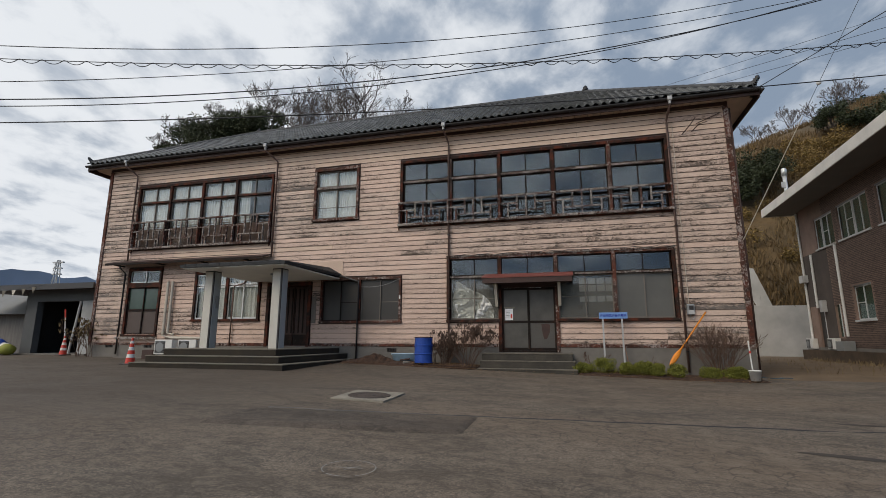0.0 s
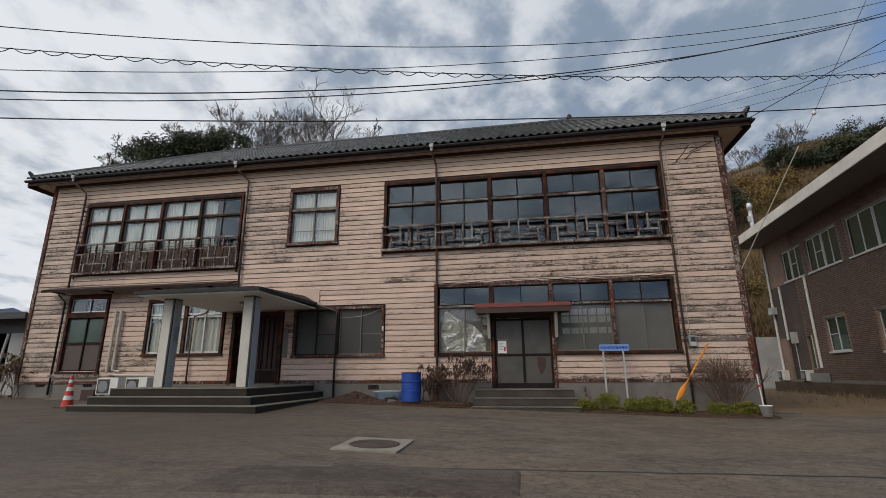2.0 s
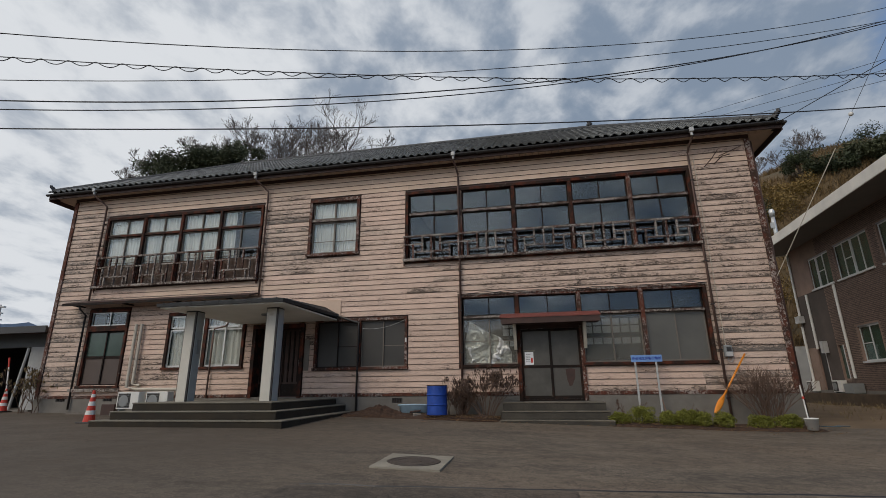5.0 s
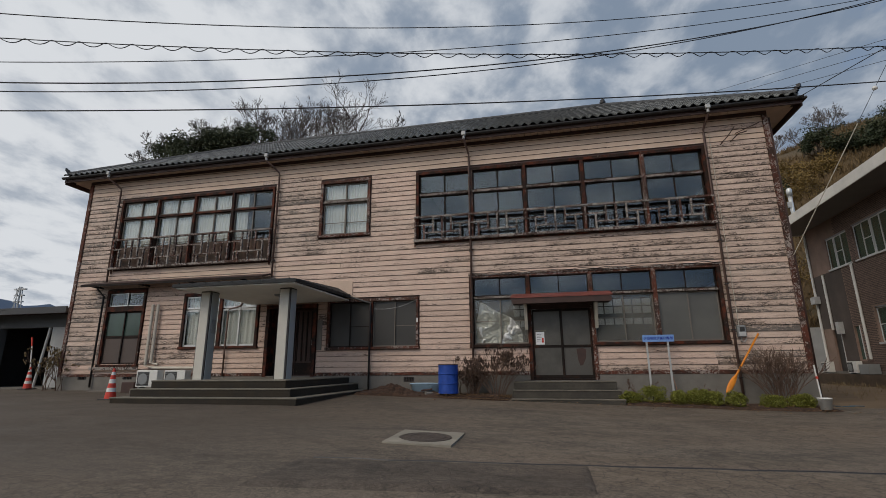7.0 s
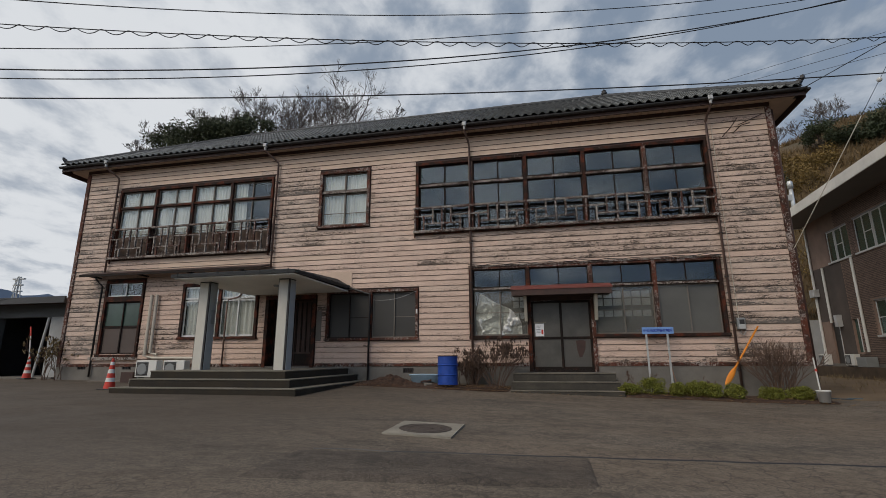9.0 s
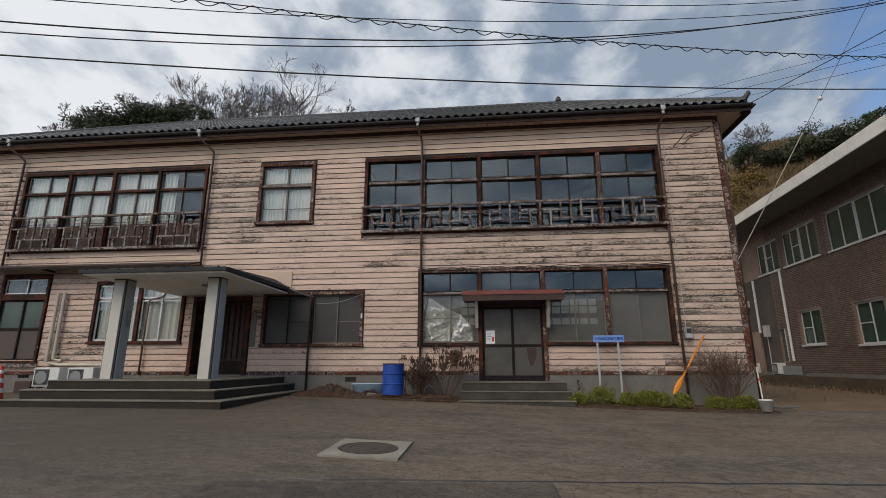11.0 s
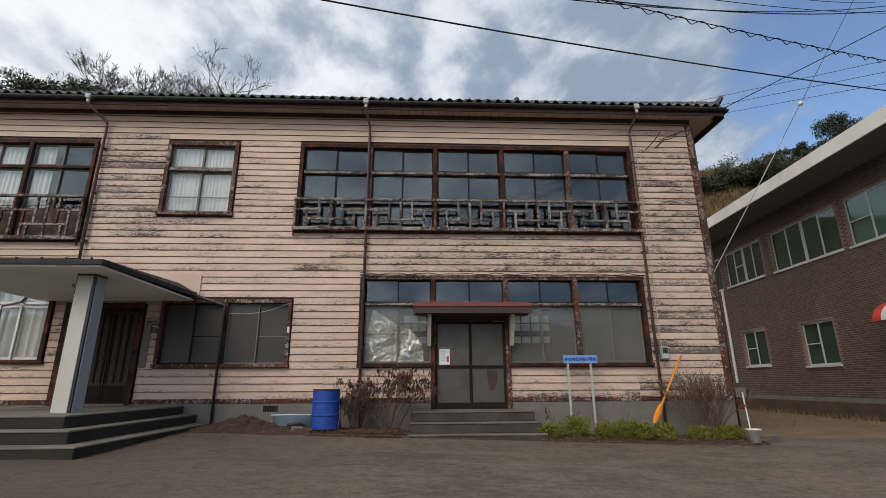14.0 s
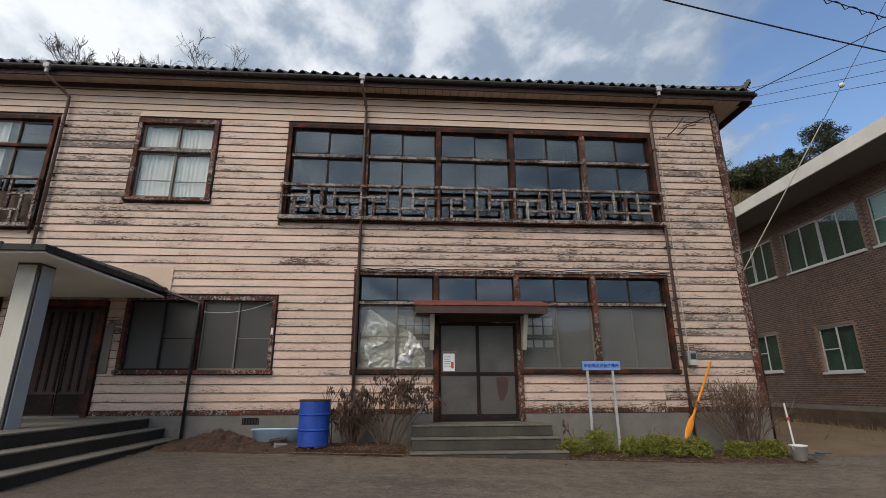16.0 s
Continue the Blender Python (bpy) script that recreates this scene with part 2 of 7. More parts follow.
plastic_grey = simple("plastic_grey", (0.22, 0.23, 0.23), 0.5, 0.1, 3, bump=0.0)
drum_blue = simple("drum_blue", (0.012, 0.058, 0.32), 0.5, 0.25, 5, bump=0.06)
tub_blue = simple("tub_blue", (0.34, 0.48, 0.59), 0.5, 0.15, 4, bump=0.04)
orange_paint = simple("orange_paint", (0.75, 0.25, 0.015), 0.45, 0.1, 5, bump=0.02)
cone_red = simple("cone_red", (0.55, 0.04, 0.02), 0.55, 0.15, 6, bump=0.03)
bark = simple("bark", (0.085, 0.065, 0.052), 0.95, 0.3, 6, bump=0.4, grain=40)
twig = simple("twig", (0.125, 0.078, 0.055), 0.95, 0.3, 6, bump=0.1)
soil = simple("soil", (0.060, 0.032, 0.019), 1.0, 0.6, 9, bump=0.9, grain=40)
dirt = simple("dirt", (0.145, 0.100, 0.060), 1.0, 0.3, 1.0, bump=0.4, grain=30)
wire_black = simple("wire_black", (0.02, 0.02, 0.022), 0.6, 0.1, 3, bump=0.0)
paper = simple("paper", (0.75, 0.75, 0.76), 0.8, 0.05, 10, bump=0.0)
sign_blue = simple("sign_blue", (0.17, 0.31, 0.62), 0.5, 0.1, 6, bump=0.0)
ink_blue = simple("ink_blue", (0.015, 0.04, 0.30), 0.6, 0.1, 6, bump=0.0)


def leaf_material(name, base, vary=0.45):
    k = Mat(name, 0.7)
    g = k.t.nodes.new("ShaderNodeNewGeometry")
    r = g.outputs["Random Per Island"]
    n = k.noise(0.35, 3, 0.5, shift=False)
    c = k.mix(r, tuple(v * (1 - vary) for v in base), tuple(v * (1 + vary) for v in base))
    c = k.mix(k.ramp(n, 0.35, 0.65, 0.0, 0.5), c, tuple(v * 0.6 for v in base))
    k.colour(c)
    return k.m


leaf_green = leaf_material("leaf_green", (0.034, 0.047, 0.016))
leaf_hedge = leaf_material("leaf_hedge", (0.175, 0.180, 0.022))
leaf_brown = leaf_material("leaf_brown", (0.075, 0.042, 0.028))
leaf_fallen = leaf_material("leaf_fallen", (0.24, 0.14, 0.06))
leaf_forest = leaf_material("leaf_forest", (0.06, 0.068, 0.028))
grass_gold = leaf_material("grass_gold", (0.138, 0.086, 0.031))
grass_dry = leaf_material("grass_dry", (0.19, 0.14, 0.075))


def asphalt_material(name, base):
    k = Mat(name, 0.85)
    stone = k.noise(95.0, 4, 0.7, shift=False)
    blot = k.noise(0.55, 5, 0.6, (1, 1.8, 1), False, 0.6)
    wide = k.noise(0.16, 4, 0.55, (0.6, 1.6, 1), False)
    v = k.t.nodes.new("ShaderNodeTexVoronoi")
    v.feature = "DISTANCE_TO_EDGE"
    v.inputs["Scale"].default_value = 3.4
    dn = k.t.nodes.new("ShaderNodeTexNoise")
    dn.inputs["Scale"].default_value = 5.5
    k.put(k.coords((1, 1, 1), False), dn.inputs["Vector"])
    va = k.t.nodes.new("ShaderNodeVectorMath")
    va.operation = "MULTIPLY_ADD"
    k.put(dn.outputs["Color"], va.inputs[0])
    va.inputs[1].default_value = (0.24, 0.24, 0.0)
    k.put(k.coords((1, 1, 1), False), va.inputs[2])
    k.put(va.outputs[0], v.inputs["Vector"])
    crack = k.ramp(v.outputs["Distance"], 0.004, 0.030, 1.0, 0.0)
    v2 = k.t.nodes.new("ShaderNodeTexVoronoi")
    v2.feature = "DISTANCE_TO_EDGE"
    v2.inputs["Scale"].default_value = 6.5
    k.put(va.outputs[0], v2.inputs["Vector"])
    web = k.math("MULTIPLY", k.ramp(v2.outputs["Distance"], 0.006, 0.045, 1.0, 0.0), k.ramp(k.noise(0.45, 3, 0.5, (1, 1, 1), False), 0.50, 0.58))
    crack = k.math("MAXIMUM", k.math("MULTIPLY", crack, k.ramp(wide, 0.47, 0.55)), web)
    c = k.mix(k.ramp(stone, 0.32, 0.68), tuple(x * 0.45 for x in base), tuple(x * 1.65 for x in base))
    grit = k.noise(34.0, 6, 0.85, (1, 1, 1), False)
    c = k.mix(k.ramp(grit, 0.52, 0.58, 0.0, 0.9), c, tuple(x * 2.7 for x in base))
    c = k.mix(k.ramp(grit, 0.48, 0.40, 0.0, 0.85), c, tuple(x * 0.3 for x in base))
    c = k.mix(k.ramp(blot, 0.38, 0.60, 0.0, 0.7), c, tuple(x * 0.55 for x in base))
    c = k.mix(k.ramp(wide, 0.42, 0.62, 0.0, 0.6), c, (base[0] * 1.6, base[1] * 1.45, base[2] * 1.3))
    mid = k.noise(4.5, 9, 0.82, (1, 1.5, 1), False, 0.4)
    c = k.mix(k.ramp(mid, 0.50, 0.64, 0.0, 0.75), c, (base[0] * 1.75, base[1] * 1.75, base[2] * 1.75))
    c = k.mix(k.ramp(mid, 0.49, 0.36, 0.0, 0.75), c, tuple(x * 0.42 for x in base))
    # oil: mask of a broad stretch before the porch, darker and browner
    far = k.t.nodes.new("ShaderNodeVectorMath")
    far.operation = "DISTANCE"
    k.put(k.coords((1, 1, 0), False), far.inputs[0])
    far.inputs[1].default_value = (-15.0, 9.0, 0.0)
    oil = k.ramp(k.math("ADD", far.outputs["Value"], k.math("MULTIPLY", blot, 7.0)), 10.5, 15.5, 0.75, 0.0)
    c = k.mix(oil, c, (base[0] * 0.50, base[1] * 0.44, base[2] * 0.38))
    c = k.mix(k.math("MULTIPLY", crack, 0.55), c, tuple(x * 0.2 for x in base))
    k.colour(c)
    k.rough(k.ramp(blot, 0.3, 0.7, 0.75, 0.95))
    k.bump(k.math("SUBTRACT", k.math("ADD", stone, blot), crack), 0.55, 0.006)
    return k.m


asphalt = asphalt_material("asphalt", (0.110, 0.088, 0.066))
asphalt_dark = asphalt_material("asphalt_dark", (0.070, 0.055, 0.042))

# glass: clear panes that mirror more at a slant
def glass_material(name, tint, gain=1.0):
    m = bpy.data.materials.new(name)
    m.use_nodes = True
    t = m.node_tree
    t.nodes.remove(t.nodes["Principled BSDF"])
    tr, gl, mx = t.nodes.new("ShaderNodeBsdfTransparent"), t.nodes.new("ShaderNodeBsdfGlossy"), t.nodes.new("ShaderNodeMixShader")
    fr = t.nodes.new("ShaderNodeLayerWeight")
    tr.inputs[0].default_value = (*tint, 1)
    gl.inputs["Roughness"].default_value = 0.03
    # bluish mirror colour puts a blue-sky reflection into the panes
    gl.inputs[0].default_value = (0.82, 0.91, 1.0, 1)
    pw, mt = t.nodes.new("ShaderNodeMath"), t.nodes.new("ShaderNodeMath")
    pw.operation, pw.inputs[1].default_value = "POWER", 4.5
    mt.operation, mt.use_clamp = "MULTIPLY_ADD", True
    mt.inputs[1].default_value, mt.inputs[2].default_value = 0.85, 0.045 * gain
    t.links.new(fr.outputs["Facing"], pw.inputs[0])
    t.links.new(pw.outputs[0], mt.inputs[0])
    t.links.new(mt.outputs[0], mx.inputs[0])
    t.links.new(tr.outputs[0], mx.inputs[1])
    t.links.new(gl.outputs[0], mx.inputs[2])
    t.links.new(mx.outputs[0], t.nodes["Material Output"].inputs[0])
    return m


def dusty_glass(name, dust, amount):
    """Old panes under a film of dust."""
    m = glass_material(name, (0.90, 0.92, 0.90), 1.0)
    t = m.node_tree
    old = t.nodes["Material Output"].inputs[0].links[0].from_socket
    df, mx, nz, mr = (t.nodes.new("ShaderNode" + k) for k in ("BsdfDiffuse", "MixShader", "TexNoise", "MapRange"))
    df.inputs[0].default_value = (*dust, 1)
    nz.inputs["Scale"].default_value, nz.inputs["Detail"].default_value = 2.5, 6
    mr.inputs["To Min"].default_value, mr.inputs["To Max"].default_value = amount * 0.7, amount * 1.3
    t.links.new(nz.outputs["Fac"], mr.inputs["Value"])
    t.links.new(mr.outputs[0], mx.inputs[0])
    t.links.new(old, mx.inputs[1])
    t.links.new(df.outputs[0], mx.inputs[2])
    t.links.new(mx.outputs[0], t.nodes["Material Output"].inputs[0])
    return m


glass_dust = dusty_glass("glass_dust", (0.36, 0.35, 0.32), 0.17)
glass = glass_material("glass", (0.92, 0.94, 0.93), 1.15)
glass_green = glass_material("glass_green", (0.74, 0.80, 0.77), 1.2)


def frosted_material(name, base, rough=0.35):
    k = Mat(name, rough)
    n = k.noise(1.3, 4, 0.5, (1, 1, 1))
    k.colour(k.mix(k.ramp(n, 0.3, 0.7), tuple(v * 0.82 for v in base), tuple(v * 1.12 for v in base)))
    k.p.inputs["Specular IOR Level"].default_value = 0.6
    return k.m


frosted = frosted_material("frosted", (0.105, 0.101, 0.089))
frosted_green = frosted_material("frosted_green", (0.045, 0.075, 0.06), 0.2)
panel_brown = simple("panel_brown", (0.085, 0.062, 0.052), 0.6, 0.2, 2)
mesh_screen = frosted_material("mesh_screen", (0.032, 0.030, 0.027), 0.5)


# ---- building blocks ----
def box(bm, x0, x1, y0, y1, z0, z1, m=None):
    v = [bm.verts.new((x, y, z)) for x in (x0, x1) for y in (y0, y1) for z in (z0, z1)]
    for f in ((0, 1, 3, 2), (4, 6, 7, 5), (0, 4, 5, 1), (2, 3, 7, 6), (0, 2, 6, 4), (1, 5, 7, 3)):
        bm.faces.new([v[i] for i in f])
    if m is not None:
        bmesh.ops.transform(bm, matrix=m, verts=v)
    return v


def tube(bm, pts, r, n=8, r_end=None, cap=True):
    """A round bar along points."""
    pts = [Vector(p) for p in pts]
    rings = []
    for i, p in enumerate(pts):
        d = (pts[min(i + 1, len(pts) - 1)] - pts[max(i - 1, 0)]).normalized()
        a = d.orthogonal().normalized() if abs(d.z) > 0.95 else d.cross(Vector((0, 0, 1))).normalized()
        b = d.cross(a)
        rr = r if r_end is None else r + (r_end - r) * i / max(1, len(pts) - 1)
        rings.append([bm.verts.new(p + (a * math.cos(6.28319 * j / n) + b * math.sin(6.28319 * j / n)) * rr) for j in range(n)])
    for u, w in zip(rings, rings[1:]):
        for j in range(n):
            bm.faces.new((u[j], u[(j + 1) % n], w[(j + 1) % n], w[j]))
    if cap:
        bm.faces.new(rings[0][::-1])
        bm.faces.new(rings[-1])


def lathe(bm, prof, n=24, centre=(0, 0, 0)):
    """Turns a profile of (radius, height) about the upright."""
    cx, cy, cz = centre
    rings = [[bm.verts.new((cx + r * math.cos(6.28319 * j / n), cy + r * math.sin(6.28319 * j / n), cz + z)) for j in range(n)] for r, z in prof]
    for u, w in zip(rings, rings[1:]):
        for j in range(n):
            bm.faces.new((u[j], u[(j + 1) % n], w[(j + 1) % n], w[j]))
    bm.faces.new(rings[0][::-1])
    bm.faces.new(rings[-1])


def finish(bm, name, material, smooth=False, bevel=0.0):
    if bevel:
        bmesh.ops.bevel(bm, geom=bm.edges[:], offset=bevel, segments=1, affect="EDGES")
    bmesh.ops.recalc_face_normals(bm, faces=bm.faces[:])
    me = bpy.data.meshes.new(name)
    bm.to_mesh(me)
    bm.free()
    me.materials.append(material)
    if smooth:
        me.polygons.foreach_set("use_smooth", [True] * len(me.polygons))
    return me


def world_of(ob):
    return (world_of(ob.parent) @ ob.matrix_parent_inverse if ob.parent else Matrix()) @ ob.matrix_basis


def hang(ob, parent):
    """Makes ob a part of parent without moving it."""
    ob.parent = parent
    ob.matrix_parent_inverse = world_of(parent).inverted()


def part(name, bm, material, parent=None, label="", smooth=False, bevel=0.0):
    ob = new(name, finish(bm, name, material, smooth, bevel))
    if parent is not None:
        hang(ob, parent)
    if label:
        ob["label"] = label
    return ob


def slab(name, x0, x1, y0, y1, z0, z1, material, parent=None, label="", bevel=0.0):
    """A block whose origin lies at its lower front left corner."""
    bm = bmesh.new()
    box(bm, 0, x1 - x0, 0, y1 - y0, 0, z1 - z0)
    ob = part(name, bm, material, parent, label, bevel=bevel)
    ob.location = (x0, y0, z0)
    return ob


def thing(name, label, category, group="", kind="", at=(0, 0, 0)):
    ob = new(name)
    ob.location = at
    return tagged(ob, label, category, group, kind)


def ground_z(x, y):
    return -0.393 - 0.0326 * min(max(x, -8), 3.5) + 0.0239 * min(max(y, -9), 15.5)


rnd = random.Random(7)

pw_ = Mat("paper_pane", 0.8)
pw_.colour((0.85, 0.85, 0.82))
tl_ = pw_.t.nodes.new("ShaderNodeBsdfTranslucent")
tl_.inputs[0].default_value = (0.9, 0.9, 0.88, 1)
mx_ = pw_.t.nodes.new("ShaderNodeMixShader")
mx_.inputs[0].default_value = 0.75
pw_.put(pw_.p.outputs[0], mx_.inputs[1])
pw_.put(tl_.outputs[0], mx_.inputs[2])
pw_.put(mx_.outputs[0], pw_.t.nodes["Material Output"].inputs[0])
paper_pane = pw_.m

# ---- the ground ----
bm = bmesh.new()
xs = [-900, -200, -60] + [i * 1.0 - 32 for i in range(70)] + [60, 200, 900]
ys = [-600, -120, -40] + [i * 1.0 - 14 for i in range(62)] + [70, 160, 500, 1500]
grid = [[bm.verts.new((x, y, ground_z(x, y) + (0.02 * noise.noise((x * 0.35, y * 0.35, 0.3)) if y < 14 else 0.0))) for x in xs] for y in ys]
for r0, r1 in zip(grid, grid[1:]):
    for a, b, c, d in zip(r0, r0[1:], r1[1:], r1):
        bm.faces.new((a, b, c, d))
tagged(part("ground", bm, asphalt, smooth=True), "worn cracked grey asphalt yard", "ground", kind="structure")


def sheet(name, x0, x1, y0, y1, lift, material, label, category, wob=0.0, nx=30, ny=8, edge=0.0, skew=0.0):
    """A thin slab that follows the ground, with an uneven rim."""
    bm = bmesh.new()
    rows = []
    for j in range(ny + 1):
        row = []
        for i in range(nx + 1):
            x, y = x0 + (x1 - x0) * i / nx, y0 + (y1 - y0) * j / ny
            y += skew * (x - x0)
            rim = min(i, nx - i, j, ny - j)
            if edge:
                x += edge * noise.noise((x * 1.3, y * 1.3, 4.0))
                y += edge * noise.noise((x * 1.3, y * 1.3, 9.0))
            h = lift + (wob * (0.5 + noise.noise((x * 2.2, y * 2.2, 1.0))) * min(1, rim / 3) if wob else 0)
            row.append(bm.verts.new((x, y, ground_z(x, y) + (h if rim else min(h, 0.004) - 0.03))))
        rows.append(row)
    for r0, r1 in zip(rows, rows[1:]):
        for a, b, c, d in zip(r0, r0[1:], r1[1:], r1):
            bm.faces.new((a, b, c, d))
    return tagged(part(name, bm, material, smooth=True), label, category, kind="structure")


sheet("asphalt_patch", -4.75, -1.36, 5.12, 6.45, 0.030, asphalt_dark, "darker brown-grey strip of repaired asphalt", "road patch", nx=40, skew=0.185)
sheet("dirt_strip", 5.0, 40, 15.2, 38, 0.035, dirt, "pale trodden dirt beside the wooden building", "dirt ground", 0.05, 40, 30, 0.3)
sheet("planting_bed", -7.5, -2.9, 14.45, 15.95, 0.05, soil, "dark soil bed along the wall", "soil bed", 0.08, 30, 10, 0.12)
sheet("planting_strip", -0.1, 5.1, 14.5, 15.95, 0.045, soil, "soil strip with weeds along the plinth", "soil bed", 0.06, 30, 10, 0.1)

bm = bmesh.new()
tube(bm, [(-4.6 + 0.45 * i, 6.52 + 0.078 * i + 0.02 * math.sin(i * 2.1) + 0.03 * noise.noise((i * 0.7, 0, 0)), ground_z(-4.6 + 0.45 * i, 6.52 + 0.078 * i) - 0.001 + 0.02 * noise.noise(((-4.6 + 0.45 * i) * 0.35, (6.52 + 0.078 * i) * 0.35, 0.3))) for i in range(27)], 0.014, 5)
tagged(part("asphalt_seam", bm, iron_dark), "dark tar seam in the asphalt", "road seam", kind="structure")
tar_stain = simple("tar_stain", (0.045, 0.036, 0.028), 0.85, 0.4, 5, bump=0.3, grain=50)
for xa, ya, L, wd, bend in ((3.2, 8.6, 2.2, 0.16, 0.10), (2.4, 6.4, 1.1, 0.22, 0.02), (5.5, 10.4, 2.6, 0.30, -0.05)):
    bm = bmesh.new()
    up_, dn_ = [], []
    for i in range(25):
        u = i / 24
        x, y = xa + L * u, ya - 0.35 * L * u * 0.4 + bend * math.sin(math.pi * u)
        h = wd * math.sin(math.pi * u) ** 0.6 * (0.8 + 0.5 * noise.noise((x * 3, y * 3, 2)))
        for row, yy in ((up_, y + h / 2), (dn_, y - h / 2)):
            row.append(bm.verts.new((x, yy, ground_z(x, yy) + 0.004 + 0.02 * noise.noise((x * 0.35, yy * 0.35, 0.3)))))
    for a, b, c, d in zip(dn_, dn_[1:], up_[1:], up_):
        bm.faces.new((a, b, c, d))
    tagged(part("tar_stain", bm, tar_stain), "dark brown tar stain worn into the asphalt", "road stain", kind="structure")
bm = bmesh.new()
for k in range(48):
    if k % 9 == 4:
        continue
    q = []
    for a_, r_ in ((k, 0.235), (k + 1, 0.235), (k + 1, 0.247), (k, 0.247)):
        x_, y_ = -2.02 + r_ * math.cos(6.28319 * a_ / 48), 4.02 + r_ * math.sin(6.28319 * a_ / 48)
        q.append(bm.verts.new((x_, y_, ground_z(x_, y_) + 0.027)))
    bm.faces.new(q)
for (xa, ya), (xb, yb) in (((-0.13, -0.015), (0.12, 0.03)), ((-0.02, -0.07), (0.07, 0.09))):
    q = []
    for x_, y_ in ((xa, ya - 0.008), (xb, yb - 0.008), (xb, yb + 0.008), (xa, ya + 0.008)):
        q.append(bm.verts.new((-2.02 + x_, 4.02 + y_, ground_z(-2.02 + x_, 4.02 + y_) + 0.027)))
    bm.faces.new(q)
tagged(part("paint_mark", bm, simple("old_paint", (0.24, 0.23, 0.21), 0.9, 0.35, 30)), "faint worn white paint ring on the asphalt", "road marking", kind="structure")

# manhole
MX, MY = -3.64, 8.19
mh = thing("manhole", "round iron manhole cover in a square concrete collar", "manhole", at=(MX, MY, ground_z(MX, MY)))


def ring_on_ground(bm, r, lift, n=40, square=None):
    """A ring of points round the manhole that follows the slope."""
    out = []
    for j in range(n):
        c, d = math.cos(6.28319 * j / n), math.sin(6.28319 * j / n)
        k = 1 / max(abs(c), abs(d)) if square else 1.0
        x, y = MX + c * k * (square[0] if square else r), MY + d * k * (square[1] if square else r)
        out.append(bm.verts.new((x, y, ground_z(x, y) + lift)))
    return out


def rings_joined(name, specs, material, label, cap=False):
    bm = bmesh.new()
    rs_ = [ring_on_ground(bm, r, lift, 40, sq) for r, lift, sq in specs]
    for u, v in zip(rs_, rs_[1:]):
        for j in range(40):
            bm.faces.new((u[j], u[(j + 1) % 40], v[(j + 1) % 40], v[j]))
    if cap:
        bm.faces.new(rs_[-1])
    part(name, bm, material, mh, label)


rings_joined("collar", ((0, -0.08, (0.50, 0.56)), (0, 0.028, (0.495, 0.555)), (0.395, 0.026, None), (0.395, -0.05, None)), collar_pale, "stained pale concrete collar")
rings_joined("cover", ((0.385, -0.05, None), (0.385, 0.030, None), (0.36, 0.034, None), (0.34, 0.027, None), (0.30, 0.027, None), (0.29, 0.033, None), (0.24, 0.033, None), (0.23, 0.027, None), (0.12, 0.027, None), (0.11, 0.033, None)), cover_iron, "brown worn iron cover", True)

# ---- the wooden building ----
F = 15.92           # front of the wall
XL, XR = -19.95, 5.16
ZB, ZT = 0.80, 8.42  # foot and head of the boarding
BACK = 24.4
OPEN = {
    "upper_left": (-18.2, -11.42, 4.78, 7.56),
    "square": (-9.55, -7.65, 5.47, 7.57),
    "upper_right": (-5.96, 3.28, 5.02, 7.56),
    "lower_right": (-4.16, 3.21, 1.57, 3.82),
    "door": (-2.28, -0.48, 0.55, 1.60),
    "dark": (-9.06, -5.87, 1.57, 3.20),
    "entrance": (-11.36, -9.46, 0.60, 3.10),
    "porch": (-14.78, -11.68, 1.68, 3.66),
    "side": (-18.22, -16.48, 1.10, 3.90),
}


def wall_mesh(bm, x0, x1, z0, z1, y0, y1, holes):
    """Solid wall with rectangular holes."""
    xs = sorted({x0, x1, *[v for h in holes for v in h[:2] if x0 < v < x1]})
    zs = sorted({z0, z1, *[v for h in holes for v in h[2:] if z0 < v < z1]})
    for za, zb in zip(zs, zs[1:]):
        run = None
        for xa, xb in zip(xs, xs[1:]):
            cx, cz = (xa + xb) / 2, (za + zb) / 2
            free = not any(h[0] < cx < h[1] and h[2] < cz < h[3] for h in holes)
            if free:
                run = (run[0], xb) if run else (xa, xb)
            if run and (not free or xb == xs[-1]):
                box(bm, run[0], run[1], y0, y1, za, zb)
                run = None


bm = bmesh.new()
wall_mesh(bm, XL + 0.02, XR - 0.02, 0.3, 8.6, F + 0.03, F + 0.16, list(OPEN.values()))
wall_south = tagged(part("wall_south", bm, rust_dark), "timber wall clad in peeling pinkish lap boards", "wall", kind="structure")
# the back wall has two lattice windows of the ground-floor room
BACKWIN = [(-3.4, -1.4, 2.78, 4.0), (0.4, 2.9, 2.78, 4.0)]
bm = bmesh.new()
wall_mesh(bm, XL, XR, 0.3, 8.5, BACK - 0.15, BACK, BACKWIN)
tagged(part("wall_north", bm, interior_unlit), "plain rear wall with lattice windows", "wall", kind="structure")
for nm, xa in (("wall_west", XL + 0.02), ("wall_east", XR - 0.17)):
    tagged(slab(nm, xa, xa + 0.15, F + 0.17, BACK - 0.16, 0.3, 8.5, board_worn), "boarded end wall in faded pinkish paint", "wall", kind="structure")
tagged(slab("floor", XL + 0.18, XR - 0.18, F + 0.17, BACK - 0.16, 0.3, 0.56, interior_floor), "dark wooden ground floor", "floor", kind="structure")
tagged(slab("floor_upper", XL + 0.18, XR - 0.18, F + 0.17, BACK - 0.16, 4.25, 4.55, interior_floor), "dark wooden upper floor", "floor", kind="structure")
